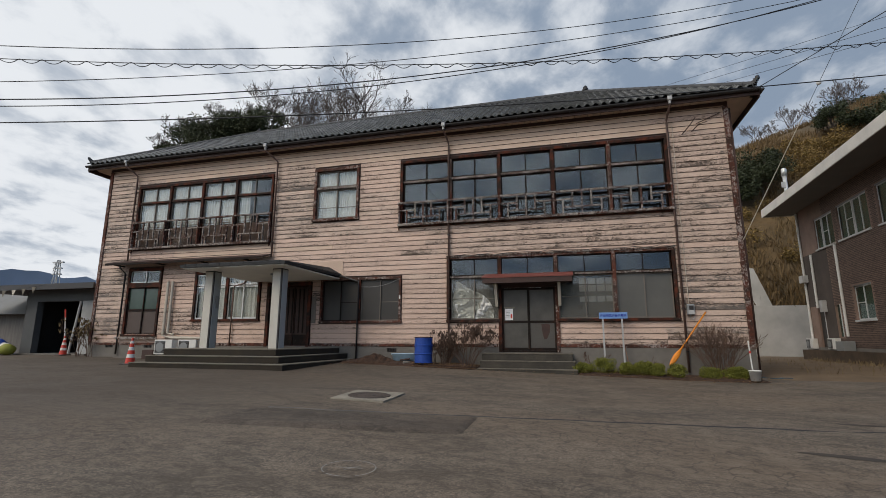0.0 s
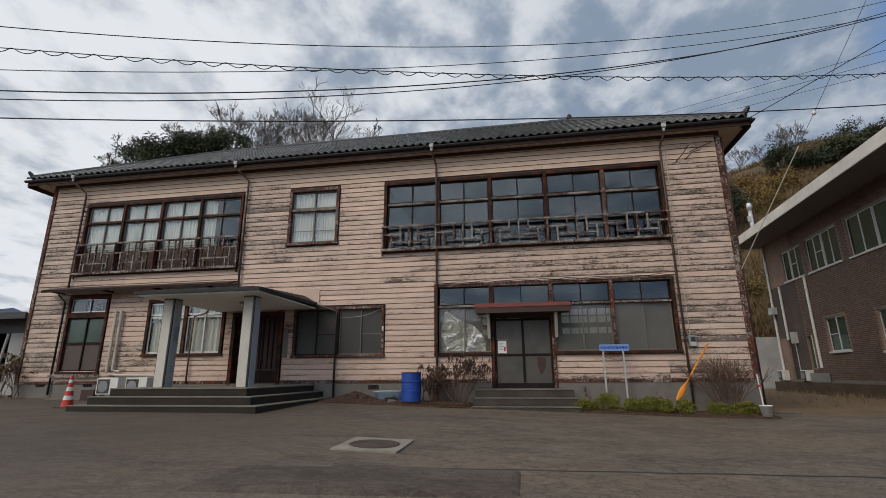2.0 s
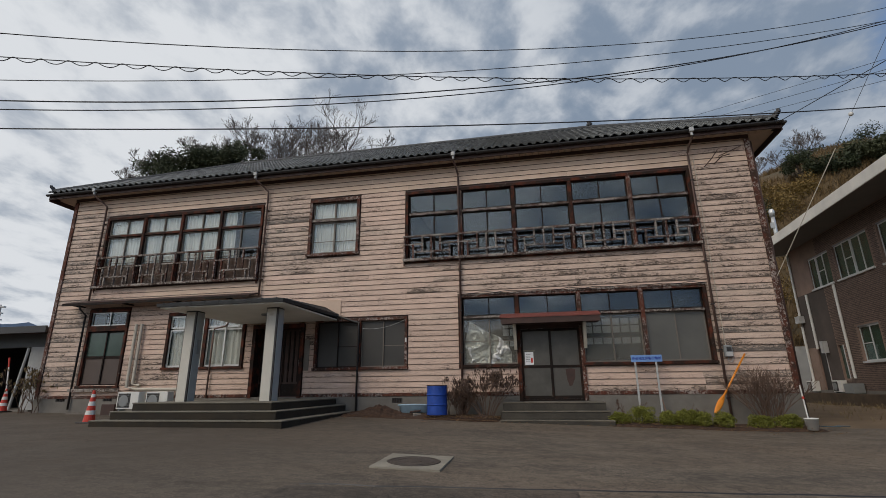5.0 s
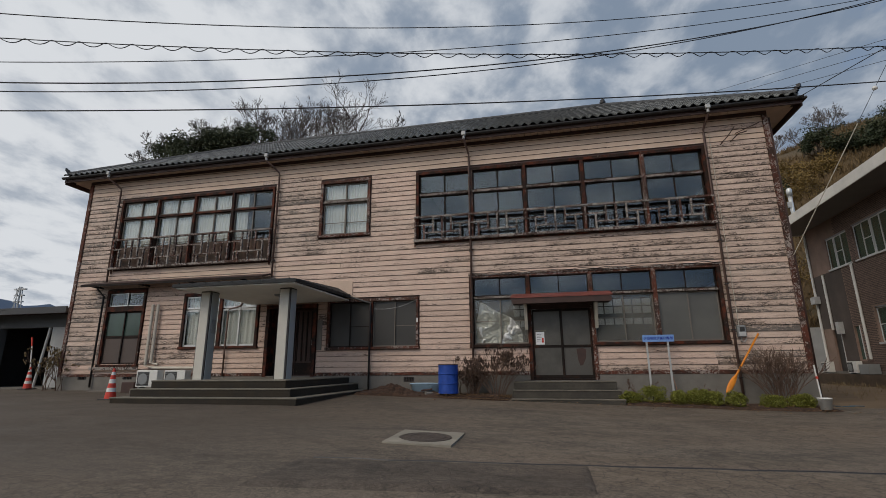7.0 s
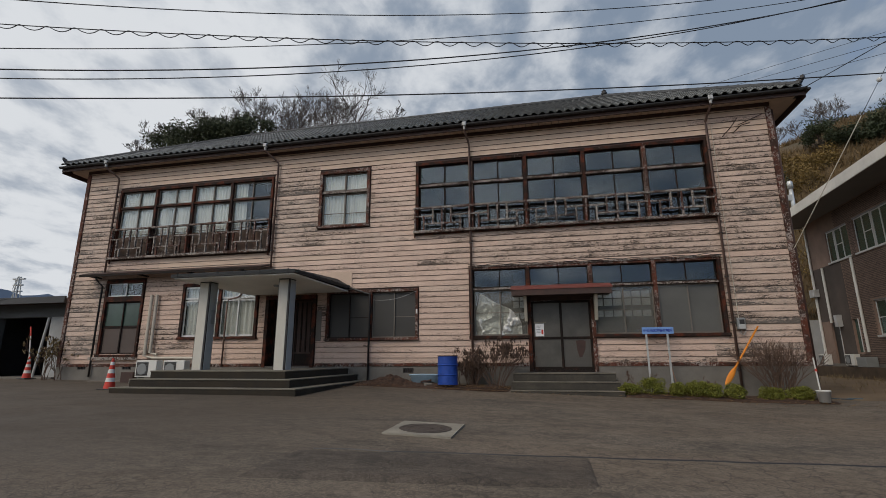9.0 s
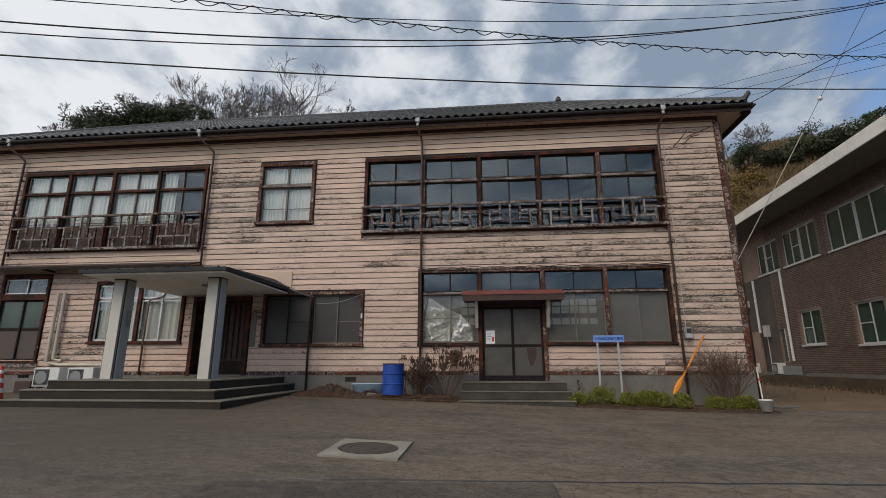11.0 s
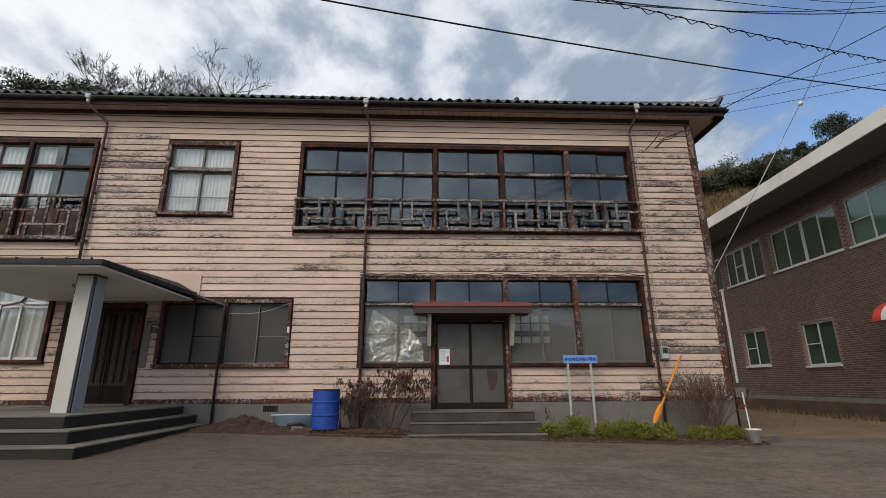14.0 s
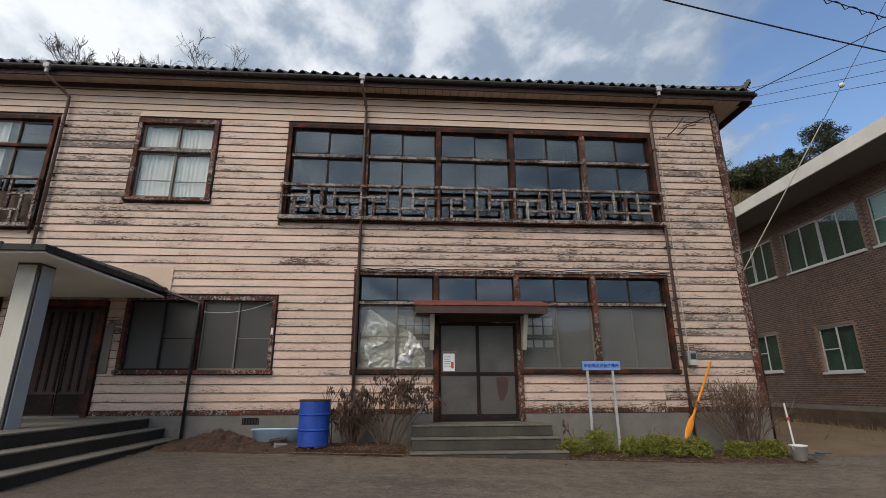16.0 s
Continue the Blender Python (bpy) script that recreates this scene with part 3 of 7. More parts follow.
tagged(slab("ceiling", XL + 0.18, XR - 0.18, F + 0.17, BACK - 0.16, 8.25, 8.42, interior_unlit), "plain boarded ceiling", "ceiling", kind="structure")
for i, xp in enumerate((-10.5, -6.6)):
    tagged(slab(f"partition_{i + 1}", xp, xp + 0.12, F + 0.17, BACK - 0.16, 4.56, 8.24, interior_unlit), "plain plaster partition", "wall", kind="structure")
tagged(slab("partition_3", -5.2, -5.08, F + 0.17, BACK - 0.16, 0.57, 4.24, interior_unlit), "plain plaster partition", "wall", kind="structure")
tagged(slab("partition_4", -11.62, -11.5, F + 0.17, BACK - 0.16, 0.57, 4.24, interior_unlit), "plain plaster partition", "wall", kind="structure")
tagged(slab("partition_5", XL + 0.18, -11.64, F + 2.2, F + 2.3, 0.57, 4.24, interior_unlit), "plain plaster partition", "wall", kind="structure")
tagged(slab("partition_6", XL + 0.18, -10.52, F + 2.2, F + 2.3, 4.56, 8.24, interior_unlit), "plain plaster partition", "wall", kind="structure")
for i, (xa, xb, za, zb) in enumerate(BACKWIN):
    w = thing(f"window_{10 + i}", "rear lattice window with small bright panes", "window", kind="structure", at=(xa, BACK, za))
    for k in range(7):
        x = xa + (xb - xa) * k / 6
        slab("bar", x - 0.022, x + 0.022, BACK - 0.11, BACK - 0.06, za, zb, sash_wood, w)
    for zc, hw in ((za, 0.022), (3.20, 0.11), (3.65, 0.02), (zb, 0.022)):
        slab("bar", xa, xb, BACK - 0.115, BACK - 0.055, zc - hw, zc + hw, sash_wood, w)
    slab("pane", xa, xb, BACK - 0.05, BACK - 0.045, za, zb, paper_pane, w, "white translucent pane")

# plinth
bm = bmesh.new()
VENTS = [(-6.35, -6.0, 0.52, 0.66), (-17.0, -16.6, 0.62, 0.76), (-19.0, -18.6, 0.62, 0.76)]
wall_mesh(bm, XL - 0.0, XR, -0.6, 0.72, F - 0.02, F + 0.029, VENTS + [(-2.28, -0.48, 0.55, 0.75)])
plinth = tagged(part("plinth", bm, concrete), "grey rendered concrete plinth with stains", "plinth", kind="structure")
bm = bmesh.new()
box(bm, XL, XR, F + 0.031, F + 0.2, -0.6, 0.29)
part("footing", bm, concrete, plinth)
for xa, xb, za, zb in VENTS:
    for k in range(6):
        x = xa + (xb - xa) * (k + 0.5) / 6
        slab("vent_bar", x - 0.012, x + 0.012, F - 0.012, F + 0.02, za, zb, iron_dark, plinth)

# lap boards
PITCH = 0.176


def board_mesh(length, lip=0.028):
    bm = bmesh.new()
    h = PITCH + 0.02
    prof = [(0.0, 0.0), (-lip, 0.0), (-lip, 0.009), (-0.006, h), (0.0, h)]
    n = max(2, int(length / 0.6))
    rings = []
    for i in range(n + 1):
        x = length * i / n
        w = 0.0022 * math.sin(i * 2.7 + length * 9)
        rings.append([bm.verts.new((x, y + (w if y < 0 else 0), z + (w if z < 0.02 else 0))) for y, z in prof])
    for u, v in zip(rings, rings[1:]):
        for j in range(5):
            bm.faces.new((u[j], u[(j + 1) % 5], v[(j + 1) % 5], v[j]))
    bm.faces.new(rings[0])
    bm.faces.new(rings[-1][::-1])
    return bm


JOINTS = (-16.9, -14.6, -12.0, -9.6, -8.15, -5.9, -4.1, -0.45, 1.9)
row = 0
z = ZB
while z < ZT - 0.02:
    cuts = [(XL + 0.1, XR - 0.08)]
    for h in OPEN.values():
        if h[2] - 0.02 < z + PITCH * 0.5 < h[3] + 0.02:
            cuts = [q for a, b in cuts for q in ((a, min(b, h[0] - 0.03)), (max(a, h[1] + 0.03), b)) if q[1] - q[0] > 0.05]
    for a, b in cuts:
        stops = [a] + [j + (0.0 if (row // 5) % 2 else 1.82 * 0.5) + rnd.uniform(-0.02, 0.02) for j in JOINTS if a + 0.7 < j + (0.0 if (row // 5) % 2 else 0.91) < b - 0.7] + [b]
        keep = [stops[0]]
        for q in stops[1:-1]:
            if q - keep[-1] > 2.4 and b - q > 1.0 and rnd.random() < 0.75:
                keep.append(q)
        keep.append(b)
        for p, q in zip(keep, keep[1:]):
            mid = (p + q) / 2
            if (z > 7.55 and -18.3 < mid < 3.3 and not (-11.4 < mid < -9.5)) or (z > 7.75 and -18.3 < mid < 3.3):
                mt = board_fresh
            elif mid > 3.3:
                mt = board_fair if z > 7.9 else board_worn if rnd.random() < 0.75 else board_bare
            elif -11.5 < mid < -9.0 and z > 4.9:
                mt = board_bare if z < 7.2 and rnd.random() < 0.6 else board_worn
            elif -4.2 < mid < 3.3 and 3.9 < z < 5.0:
                mt = board_worn
            elif mid < -18.2:
                mt = board_bare if rnd.random() < 0.7 else board_worn
            elif -16.5 < mid < -11 and 3.9 < z < 4.8:
                mt = board_fresh
            else:
                mt = board_fair if rnd.random() < 0.85 else board_worn
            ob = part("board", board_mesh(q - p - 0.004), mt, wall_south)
            ob.data.materials.append(lap_edge_shade)
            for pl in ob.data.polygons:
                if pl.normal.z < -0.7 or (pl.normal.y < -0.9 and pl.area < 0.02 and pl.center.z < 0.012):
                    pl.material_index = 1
            hx = Matrix.Translation((p, F + 0.028 - 0.004 * (mt is board_worn) * rnd.random(), z + rnd.uniform(-0.004, 0.004)))
            ob.matrix_basis = hx
    row += 1
    z += PITCH
slab("patch_panel", -10.2, -8.2, F - 0.014, F + 0.012, 3.24, 3.86, board_fresh, wall_south, "plain pale repair panel")
# sill beam along the foot of the boarding
bm = bmesh.new()
for a, b in ((XL, -11.4), (-9.42, -2.3), (-0.46, XR)):
    box(bm, a, b, F - 0.035, F + 0.028, 0.715, 0.82)
tagged(part("sill_beam", bm, red_worn, bevel=0.006), "weathered brown sill beam with flaking paint", "trim", kind="structure")
for nm, xa in (("corner_board", XL), ("corner_board", XR - 0.13)):
    tagged(slab(nm, xa - 0.012, xa + 0.142, F - 0.035, F + 0.10, 0.83, 8.40, red_worn, bevel=0.005), "flaking red-brown corner post of the boarding", "trim", kind="structure")
tagged(slab("frieze_strip", XL, XR, F - 0.03, F + 0.02, 8.42, 8.53, rust_dark), "dark strip under the eaves", "trim", kind="structure")


# windows
def casing(w, x0, x1, z0, z1, material=None, proud=0.045, width=0.085):
    material = material or red_wood
    slab("frame", x0, x1, F - proud, F + 0.12, z1 - width, z1 + 0.01, material, w)
    slab("sill", x0 - 0.04, x1 + 0.04, F - proud - 0.03, F + 0.12, z0 - 0.03, z0 + 0.055, material, w, bevel=0.006)
    for x in (x0, x1 - width):
        slab("frame", x, x + width, F - proud, F + 0.12, z0 + 0.056, z1 - width - 0.001, material, w)


def sash(w, x0, x1, z0, z1, y, material, pane, bars_x=(), bars_z=(), t=0.04, lab=""):
    """A sliding sash: stiles, rails and bars round panes."""
    s = new("sash")
    s.location = (x0, y, z0)
    hang(s, w)
    bm = bmesh.new()
    box(bm, x0, x0 + t, y, y + 0.03, z0, z1)
    box(bm, x1 - t, x1, y, y + 0.03, z0, z1)
    box(bm, x0 + t, x1 - t, y, y + 0.03, z0, z0 + t * 1.2)
    box(bm, x0 + t, x1 - t, y, y + 0.03, z1 - t, z1)
    for u in bars_x:
        x = x0 + (x1 - x0) * u
        box(bm, x - 0.011, x + 0.011, y + 0.004, y + 0.027, z0 + t, z1 - t)
    for u in bars_z:
        z = z0 + (z1 - z0) * u
        box(bm, x0 + t, x1 - t, y + 0.006, y + 0.025, z - 0.011, z + 0.011)
    part("sash_frame", bm, material, s)
    bm = bmesh.new()
    box(bm, x0 + t * 0.5, x1 - t * 0.5, y + 0.0135, y + 0.0175, z0 + t * 0.5, z1 - t * 0.5)
    p = part("pane", bm, pane, s, lab)
    if pane in (glass, glass_green, glass_dust):
        p.visible_shadow = False
    return s


def curtain(x0, x1, z0, z1, y, group="curtains", gather=0.11):
    bm = bmesh.new()
    n = int((x1 - x0) / 0.018)
    top, bot = [], []
    for i in range(n + 1):
        x = x0 + (x1 - x0) * i / n
        d = 0.03 * (0.55 + noise.noise((x * 2.3, 7, 0))) * math.sin(6.283 * x / gather + 5.5 * noise.noise((x * 1.9, 0, 0))) + 0.014 * noise.noise((x * 11, 2, 0))
        top.append(bm.verts.new((x, y + d * 0.7, z1)))
        bot.append(bm.verts.new((x + 0.01 * noise.noise((x * 4, 5, 0)), y + d * 1.2, z0)))
    for i in range(n):
        bm.faces.new((bot[i], bot[i + 1], top[i + 1], top[i]))
    ob = part("curtain", bm, curtain_white, smooth=True)
    return tagged(ob, "white gathered net curtain hanging inside the window", "curtain", group)


# upper right: five bays
w = thing("window_1", "five-bay dark window with flaking red-brown posts", "window", kind="structure", at=(-5.96, F, 5.02))
x0, x1, z0, z1 = OPEN["upper_right"]
casing(w, x0, x1, z0, z1)
BX = [-5.90, -4.05, -2.26, -0.41, 1.44, 3.22]
for i in range(5):
    a, b = BX[i], BX[i + 1]
    if i:
        slab("post", a - 0.055, a + 0.055, F - 0.05, F + 0.12, z0 + 0.056, z1 - 0.09, (red_worn, red_wood, red_wood, red_worn)[i - 1], w)
    a, b = a + 0.055, b - 0.055
    slab("transom", a, b, F - 0.015, F + 0.12, 6.70, 6.77, rail_wood, w)
    m = (a + b) / 2
    sash(w, a, m + 0.02, 6.78, 7.46, F + 0.05, sash_wood, glass)
    sash(w, m - 0.02, b, 6.78, 7.46, F + 0.085, sash_wood, glass)
    sash(w, a, m + 0.02, 5.09, 6.69, F + 0.05, sash_wood, glass, bars_z=(0.42,))
    sash(w, m - 0.02, b, 5.09, 6.69, F + 0.085, sash_wood, glass, bars_z=(0.42,))
# upper left: four bays with curtains
w = thing("window_2", "four-bay window with grey sashes and white curtains", "window", kind="structure", at=(-18.2, F, 4.78))
x0, x1, z0, z1 = OPEN["upper_left"]
casing(w, x0, x1, z0, z1)
for i in range(4):
    a, b = x0 + 0.06 + (x1 - x0 - 0.12) * i / 4, x0 + 0.06 + (x1 - x0 - 0.12) * (i + 1) / 4
    if i:
        slab("post", a - 0.05, a + 0.05, F - 0.05, F + 0.12, z0 + 0.056, z1 - 0.09, red_wood, w)
    a, b = a + 0.05, b - 0.05
    slab("transom", a, b, F - 0.015, F + 0.12, 6.76, 6.83, red_wood, w)
    m = (a + b) / 2
    slab("apron_board", a, b, F + 0.02, F + 0.045, 4.86, 5.62, apron_brown, w)
    for za, zb, bz in ((6.84, 7.46, ()), (4.86, 6.75, (0.45,))):
        sash(w, a, m + 0.02, za, zb, F + 0.05, sash_grey, glass, bars_z=bz)
        sash(w, m - 0.02, b, za, zb, F + 0.085, sash_grey, glass, bars_z=bz)
    if i < 3:
        curtain(a - 0.05, b + 0.05, 5.62, 7.5, F + 0.15)
    else:
        curtain(a - 0.05, a + 0.5, 5.62, 7.5, F + 0.15)
# square window
w = thing("window_3", "small square window with peeling brown casing", "window", kind="structure", at=(-9.55, F, 5.47))
x0, x1, z0, z1 = OPEN["square"]
casing(w, x0, x1, z0, z1, red_worn, 0.06, 0.1)
slab("transom", x0 + 0.1, x1 - 0.1, F - 0.03, F + 0.12, 6.72, 6.80, rail_wood, w)
m = (x0 + x1) / 2
for za, zb, bz in ((6.81, 7.46, ()), (5.54, 6.71, (0.38,))):
    sash(w, x0 + 0.11, m + 0.025, za, zb, F + 0.05, sash_grey, glass, bars_z=bz, t=0.05)
    sash(w, m - 0.025, x1 - 0.11, za, zb, F + 0.085, sash_grey, glass, bars_z=bz, t=0.05)
curtain(x0 + 0.1, x1 - 0.1, 5.6, 7.45, F + 0.15)
# lower right: four bays, the second one holds the doors
w = thing("window_4", "wide ground-floor window with frosted lower panes", "window", kind="structure", at=(-4.16, F, 1.57))
x0, x1, z0, z1 = OPEN["lower_right"]
slab("frame", x0, x1, F - 0.045, F + 0.12, z1 - 0.08, z1 + 0.01, red_worn, w)
slab("drip_board", x0 - 0.03, x1 + 0.03, F - 0.075, F - 0.046, z1 - 0.01, z1 + 0.04, rail_wood, w)
for a, b in ((x0 - 0.03, -2.32), (-0.44, x1 + 0.03)):
    slab("sill", a, b, F - 0.075, F + 0.12, z0 - 0.03, z0 + 0.06, red_wood, w, bevel=0.006)
for x in (x0, x1 - 0.085):
    slab("frame", x, x + 0.085, F - 0.045, F + 0.12, z0 + 0.061, z1 - 0.081, red_wood, w)
BX = [-4.10, -2.32, -0.44, 1.385, 3.15]
for i in range(4):
    a, b = BX[i], BX[i + 1]
    if i:
        slab("post", a - 0.055, a + 0.055, F - 0.05, F + 0.12, (z0 + 0.061) if i == 3 else 0.56, z1 - 0.081, red_worn if i != 1 else red_wood, w)
    a, b = a + 0.055, b - 0.055
    slab("transom", a, b, F - 0.03, F + 0.12, 3.07, 3.13, rail_wood if i != 1 else red_wood, w)
    m = (a + b) / 2
    sash(w, a, m + 0.015, 3.14, 3.73, F + 0.05, sash_wood, glass, t=0.03)
    sash(w, m - 0.015, b, 3.14, 3.73, F + 0.085, sash_wood, glass, t=0.03)
    if i != 1:
        pn = (glass_dust, None, glass_dust, frosted)[i]
        sash(w, a, m + 0.02, 1.64, 3.06, F + 0.05, sash_grey, pn, bars_z=(0.5,) if i < 3 else (), t=0.035)
        sash(w, m - 0.02, b, 1.64, 3.06, F + 0.085, sash_grey, pn, bars_z=(0.5,) if i < 1 else (), t=0.035)
    else:
        slab("head_panel", a, b, F + 0.02, F + 0.1, 2.68, 3.069, rust_dark, w)
bm = bmesh.new()
tube(bm, [(-4.2 + 7.5 * i / 30, F - 0.09, 3.90 - 0.035 * abs(math.sin(i * 0.9)) + 0.012 * math.sin(i * 2.3)) for i in range(31)], 0.011, 6)
tagged(part("wall_cable", bm, wire_black), "slack black cable stapled along the window head", "cable")
# double doors
d = thing("door_1", "pair of grey sliding doors with peeling lower panel", "door", kind="structure", at=(-1.38, F, 0.56))
xa, xb = -2.26, -0.50
slab("threshold", xa, xb, F - 0.02, F + 0.12, 0.555, 0.60, sash_wood, d)
door_grey = simple("door_grey", (0.078, 0.073, 0.063), 0.45, 0.28, 2.6, bump=0.05)
door_peel = painted_wood("door_peel", (0.085, 0.08, 0.07), (0.055, 0.035, 0.028), 0.68, 0.0)
for k, (p, q, yy) in enumerate(((xa, -1.36, F + 0.03), (-1.40, xb, F + 0.07))):
    leaf = new("leaf")
    leaf.location = (p, yy, 0.61)
    hang(leaf, d)
    bm = bmesh.new()
    box(bm, p, p + 0.06, yy, yy + 0.035, 0.605, 2.67)
    box(bm, q - 0.06, q, yy, yy + 0.035, 0.605, 2.67)
    for za, zb in ((0.605, 0.70), (1.50, 1.58), (2.60, 2.67)):
        box(bm, p + 0.06, q - 0.06, yy, yy + 0.035, za, zb)
    part("leaf_frame", bm, sash_wood, leaf)
    slab("upper_panel", p + 0.05, q - 0.05, yy + 0.012, yy + 0.022, 1.57, 2.61, door_grey, leaf)
    slab("lower_panel", p + 0.05, q - 0.05, yy + 0.012, yy + 0.022, 0.69, 1.51, door_peel if k else door_grey, leaf)
n = thing("notice", "small printed white notice taped to the door", "notice", at=(-2.1, F, 1.6))
slab("sheet", -2.16, -1.90, F + 0.035, F + 0.0405, 1.60, 1.98, paper, n)
slab("tape", -2.19, -1.84, F + 0.0408, F + 0.0418, 2.0, 2.035, step_top, n)
for k in range(5):
    slab("text_bar", -2.13, -1.99 - 0.02 * (k % 2), F + 0.0335, F + 0.0345, 1.90 - 0.05 * k, 1.915 - 0.05 * k, plastic_grey, n)
slab("picture", -1.98, -1.925, F + 0.0335, F + 0.0345, 1.66, 1.80, cone_red, n)
bm = bmesh.new()
lo = [(-0.98, 1.46), (-0.80, 1.48), (-0.70, 1.44), (-0.72, 1.20), (-0.82, 0.98), (-0.90, 0.97), (-0.95, 1.15)]
va = [bm.verts.new((x, F + 0.079, z)) for x, z in lo]
vb = [bm.verts.new((x, F + 0.0805, z)) for x, z in lo]
bm.faces.new(va)
bm.faces.new(vb[::-1])
part("bare_patch", bm, rust_dark, d, "dark patch where paint came off")
# awning over the doors
a = thing("door_awning", "small rusty red sheet-metal awning over the doors", "awning", at=(-1.36, F, 2.85))
bm = bmesh.new()
P = [(F - 0.05, 3.16), (F - 0.68, 2.98), (F - 0.68, 2.95), (F - 0.05, 3.12)]
vs = [[bm.verts.new((x, y, z)) for y, z in P] for x in (-2.83, 0.10)]
for j in range(4):
    bm.faces.new((vs[0][j], vs[0][(j + 1) % 4], vs[1][(j + 1) % 4], vs[1][j]))
bm.faces.new(vs[0])
bm.faces.new(vs[1][::-1])
part("sheet_roof", bm, rust_red, a, "faded red sheet")
slab("fascia", -2.80, 0.07, F - 0.66, F - 0.63, 2.78, 2.945, rust_dark, a)
slab("board_ceiling", -2.78, 0.05, F - 0.63, F - 0.05, 2.80, 2.84, rust_dark, a)
for x in (-2.46, -0.40):
    bm = bmesh.new()
    vv = [bm.verts.new((xx, y, z)) for xx in (x, x + 0.09) for y, z in ((F - 0.05, 2.79), (F - 0.45, 2.79), (F - 0.14, 2.05), (F - 0.05, 2.05))]
    for f in ((0, 1, 2, 3), (7, 6, 5, 4), (0, 4, 5, 1), (1, 5, 6, 2), (2, 6, 7, 3), (3, 7, 4, 0)):
        bm.faces.new([vv[i] for i in f])
    part("bracket", bm, pipe_cream, a, "pale wooden bracket")
# crumpled sheet behind the first bay
bm = bmesh.new()
rows = []
for j in range(46):
    row_ = []
    for i in range(46):
        u, v = i / 45, j / 45
        head = float(np.interp(u, (0, 0.10, 0.45, 0.75, 0.92, 1), (0.55, 0.97, 0.74, 0.60, 0.42, 0.25)))
        x, z = -3.98 + 1.42 * (u - 0.06 * (1 - v) * (1 - u)), 1.66 + 1.36 * v * head
        p_ = Vector((x * 1.0, z * 1.0, 2.0))
        d = sum(0.17 / f * (1 - 2.2 * abs(noise.noise(p_ * 2.1 * f + Vector((f, 2 * f, 0))))) for f in (1, 2, 4))
        row_.append(bm.verts.new((x + 0.012 * noise.noise(p_ * 9), F + 0.20 - 0.55 * d, z)))
    rows.append(row_)
for r0, r1 in zip(rows, rows[1:]):
    for a_, b_, c_, d_ in zip(r0, r0[1:], r1[1:], r1):
        bm.faces.new((a_, b_, c_))
        bm.faces.new((a_, c_, d_))
foil = simple("foil", (0.54, 0.54, 0.52), 0.38, 0.06, 3, metal=0.25, bump=0.0)
tagged(part("crumpled_sheet", bm, foil), "crumpled silvery plastic sheet hung inside the window", "plastic sheet")
# dark window right of the porch
w = thing("window_5", "dark screened window in a peeling brown casing", "window", kind="structure", at=(-9.06, F, 1.57))
x0, x1, z0, z1 = OPEN["dark"]
casing(w, x0, x1, z0, z1, red_worn, 0.05, 0.08)
slab("post", -7.56, -7.44, F - 0.05, F + 0.12, z0 + 0.056, z1 - 0.081, red_wood, w)
for a_, b_ in ((x0 + 0.08, -7.56), (-7.44, x1 - 0.08)):
    m = (a_ + b_) / 2
    sash(w, a_, m + 0.02, z0 + 0.06, z1 - 0.085, F + 0.05, sash_wood if a_ < -8 else sash_grey, mesh_screen, t=0.03)
    sash(w, m - 0.02, b_, z0 + 0.06, z1 - 0.085, F + 0.085, sash_wood if a_ < -8 else sash_grey, mesh_screen, bars_z=(0.45,), t=0.03)
bm = bmesh.new()
tube(bm, [(-7.4 + 1.5 * i / 12, F - 0.055, 2.86 + 0.26 * (i / 12) ** 2 - 0.05 * math.sin(math.pi * i / 12)) for i in range(13)], 0.006, 5)
tagged(part("wall_cable", bm, pipe_grey), "thin white cable hanging across the dark window", "cable")
tagged(slab("door_plate", -5.93, -5.88, F - 0.06, F - 0.052, 2.38, 2.52, plastic_white), "small white tag on the window casing", "tag")
# porch window
w = thing("window_6", "porch window with pale sashes and curtains", "window", kind="structure", at=(-14.78, F, 1.68))
x0, x1, z0, z1 = OPEN["porch"]
casing(w, x0, x1, z0, z1, red_wood, 0.05, 0.1)
slab("post", -13.28, -13.16, F - 0.05, F + 0.12, z0 + 0.056, z1 - 0.081, red_wood, w)
for a_, b_ in ((x0 + 0.1, -13.28), (-13.16, x1 - 0.1)):
    m = (a_ + b_) / 2
    for za, zb in ((1.75, 3.05), (3.09, 3.54)):
        sash(w, a_, m + 0.02, za, zb, F + 0.02, alu, glass, t=0.05)
        sash(w, m - 0.02, b_, za, zb, F + 0.06, alu, glass, t=0.05)
    curtain(a_, b_, 1.75, 3.5, F + 0.14, gather=0.16)
# side door-window
w = thing("window_7", "tall glazed side door with green panes above brown panels", "window", kind="structure", at=(-18.22, F, 1.10))
x0, x1, z0, z1 = OPEN["side"]
casing(w, x0, x1, z0, z1, red_wood, 0.04, 0.09)
slab("transom", x0 + 0.09, x1 - 0.09, F - 0.035, F + 0.12, 3.10, 3.30, red_wood, w)
m = (x0 + x1) / 2
for a_, b_, yy in ((x0 + 0.09, m + 0.03, F + 0.03), (m - 0.03, x1 - 0.09, F + 0.065)):
    sash(w, a_, b_, 3.31, 3.80, yy, alu, glass, t=0.03)
    sash(w, a_, b_, 2.15, 3.09, yy, sash_wood, frosted_green, t=0.045)
    sash(w, a_, b_, 1.16, 2.148, yy, sash_wood, panel_brown, t=0.05)
slab("step_sill", x0 - 0.25, x1 + 0.15, F - 0.12, F - 0.08, 0.95, 1.06, rail_wood, w)
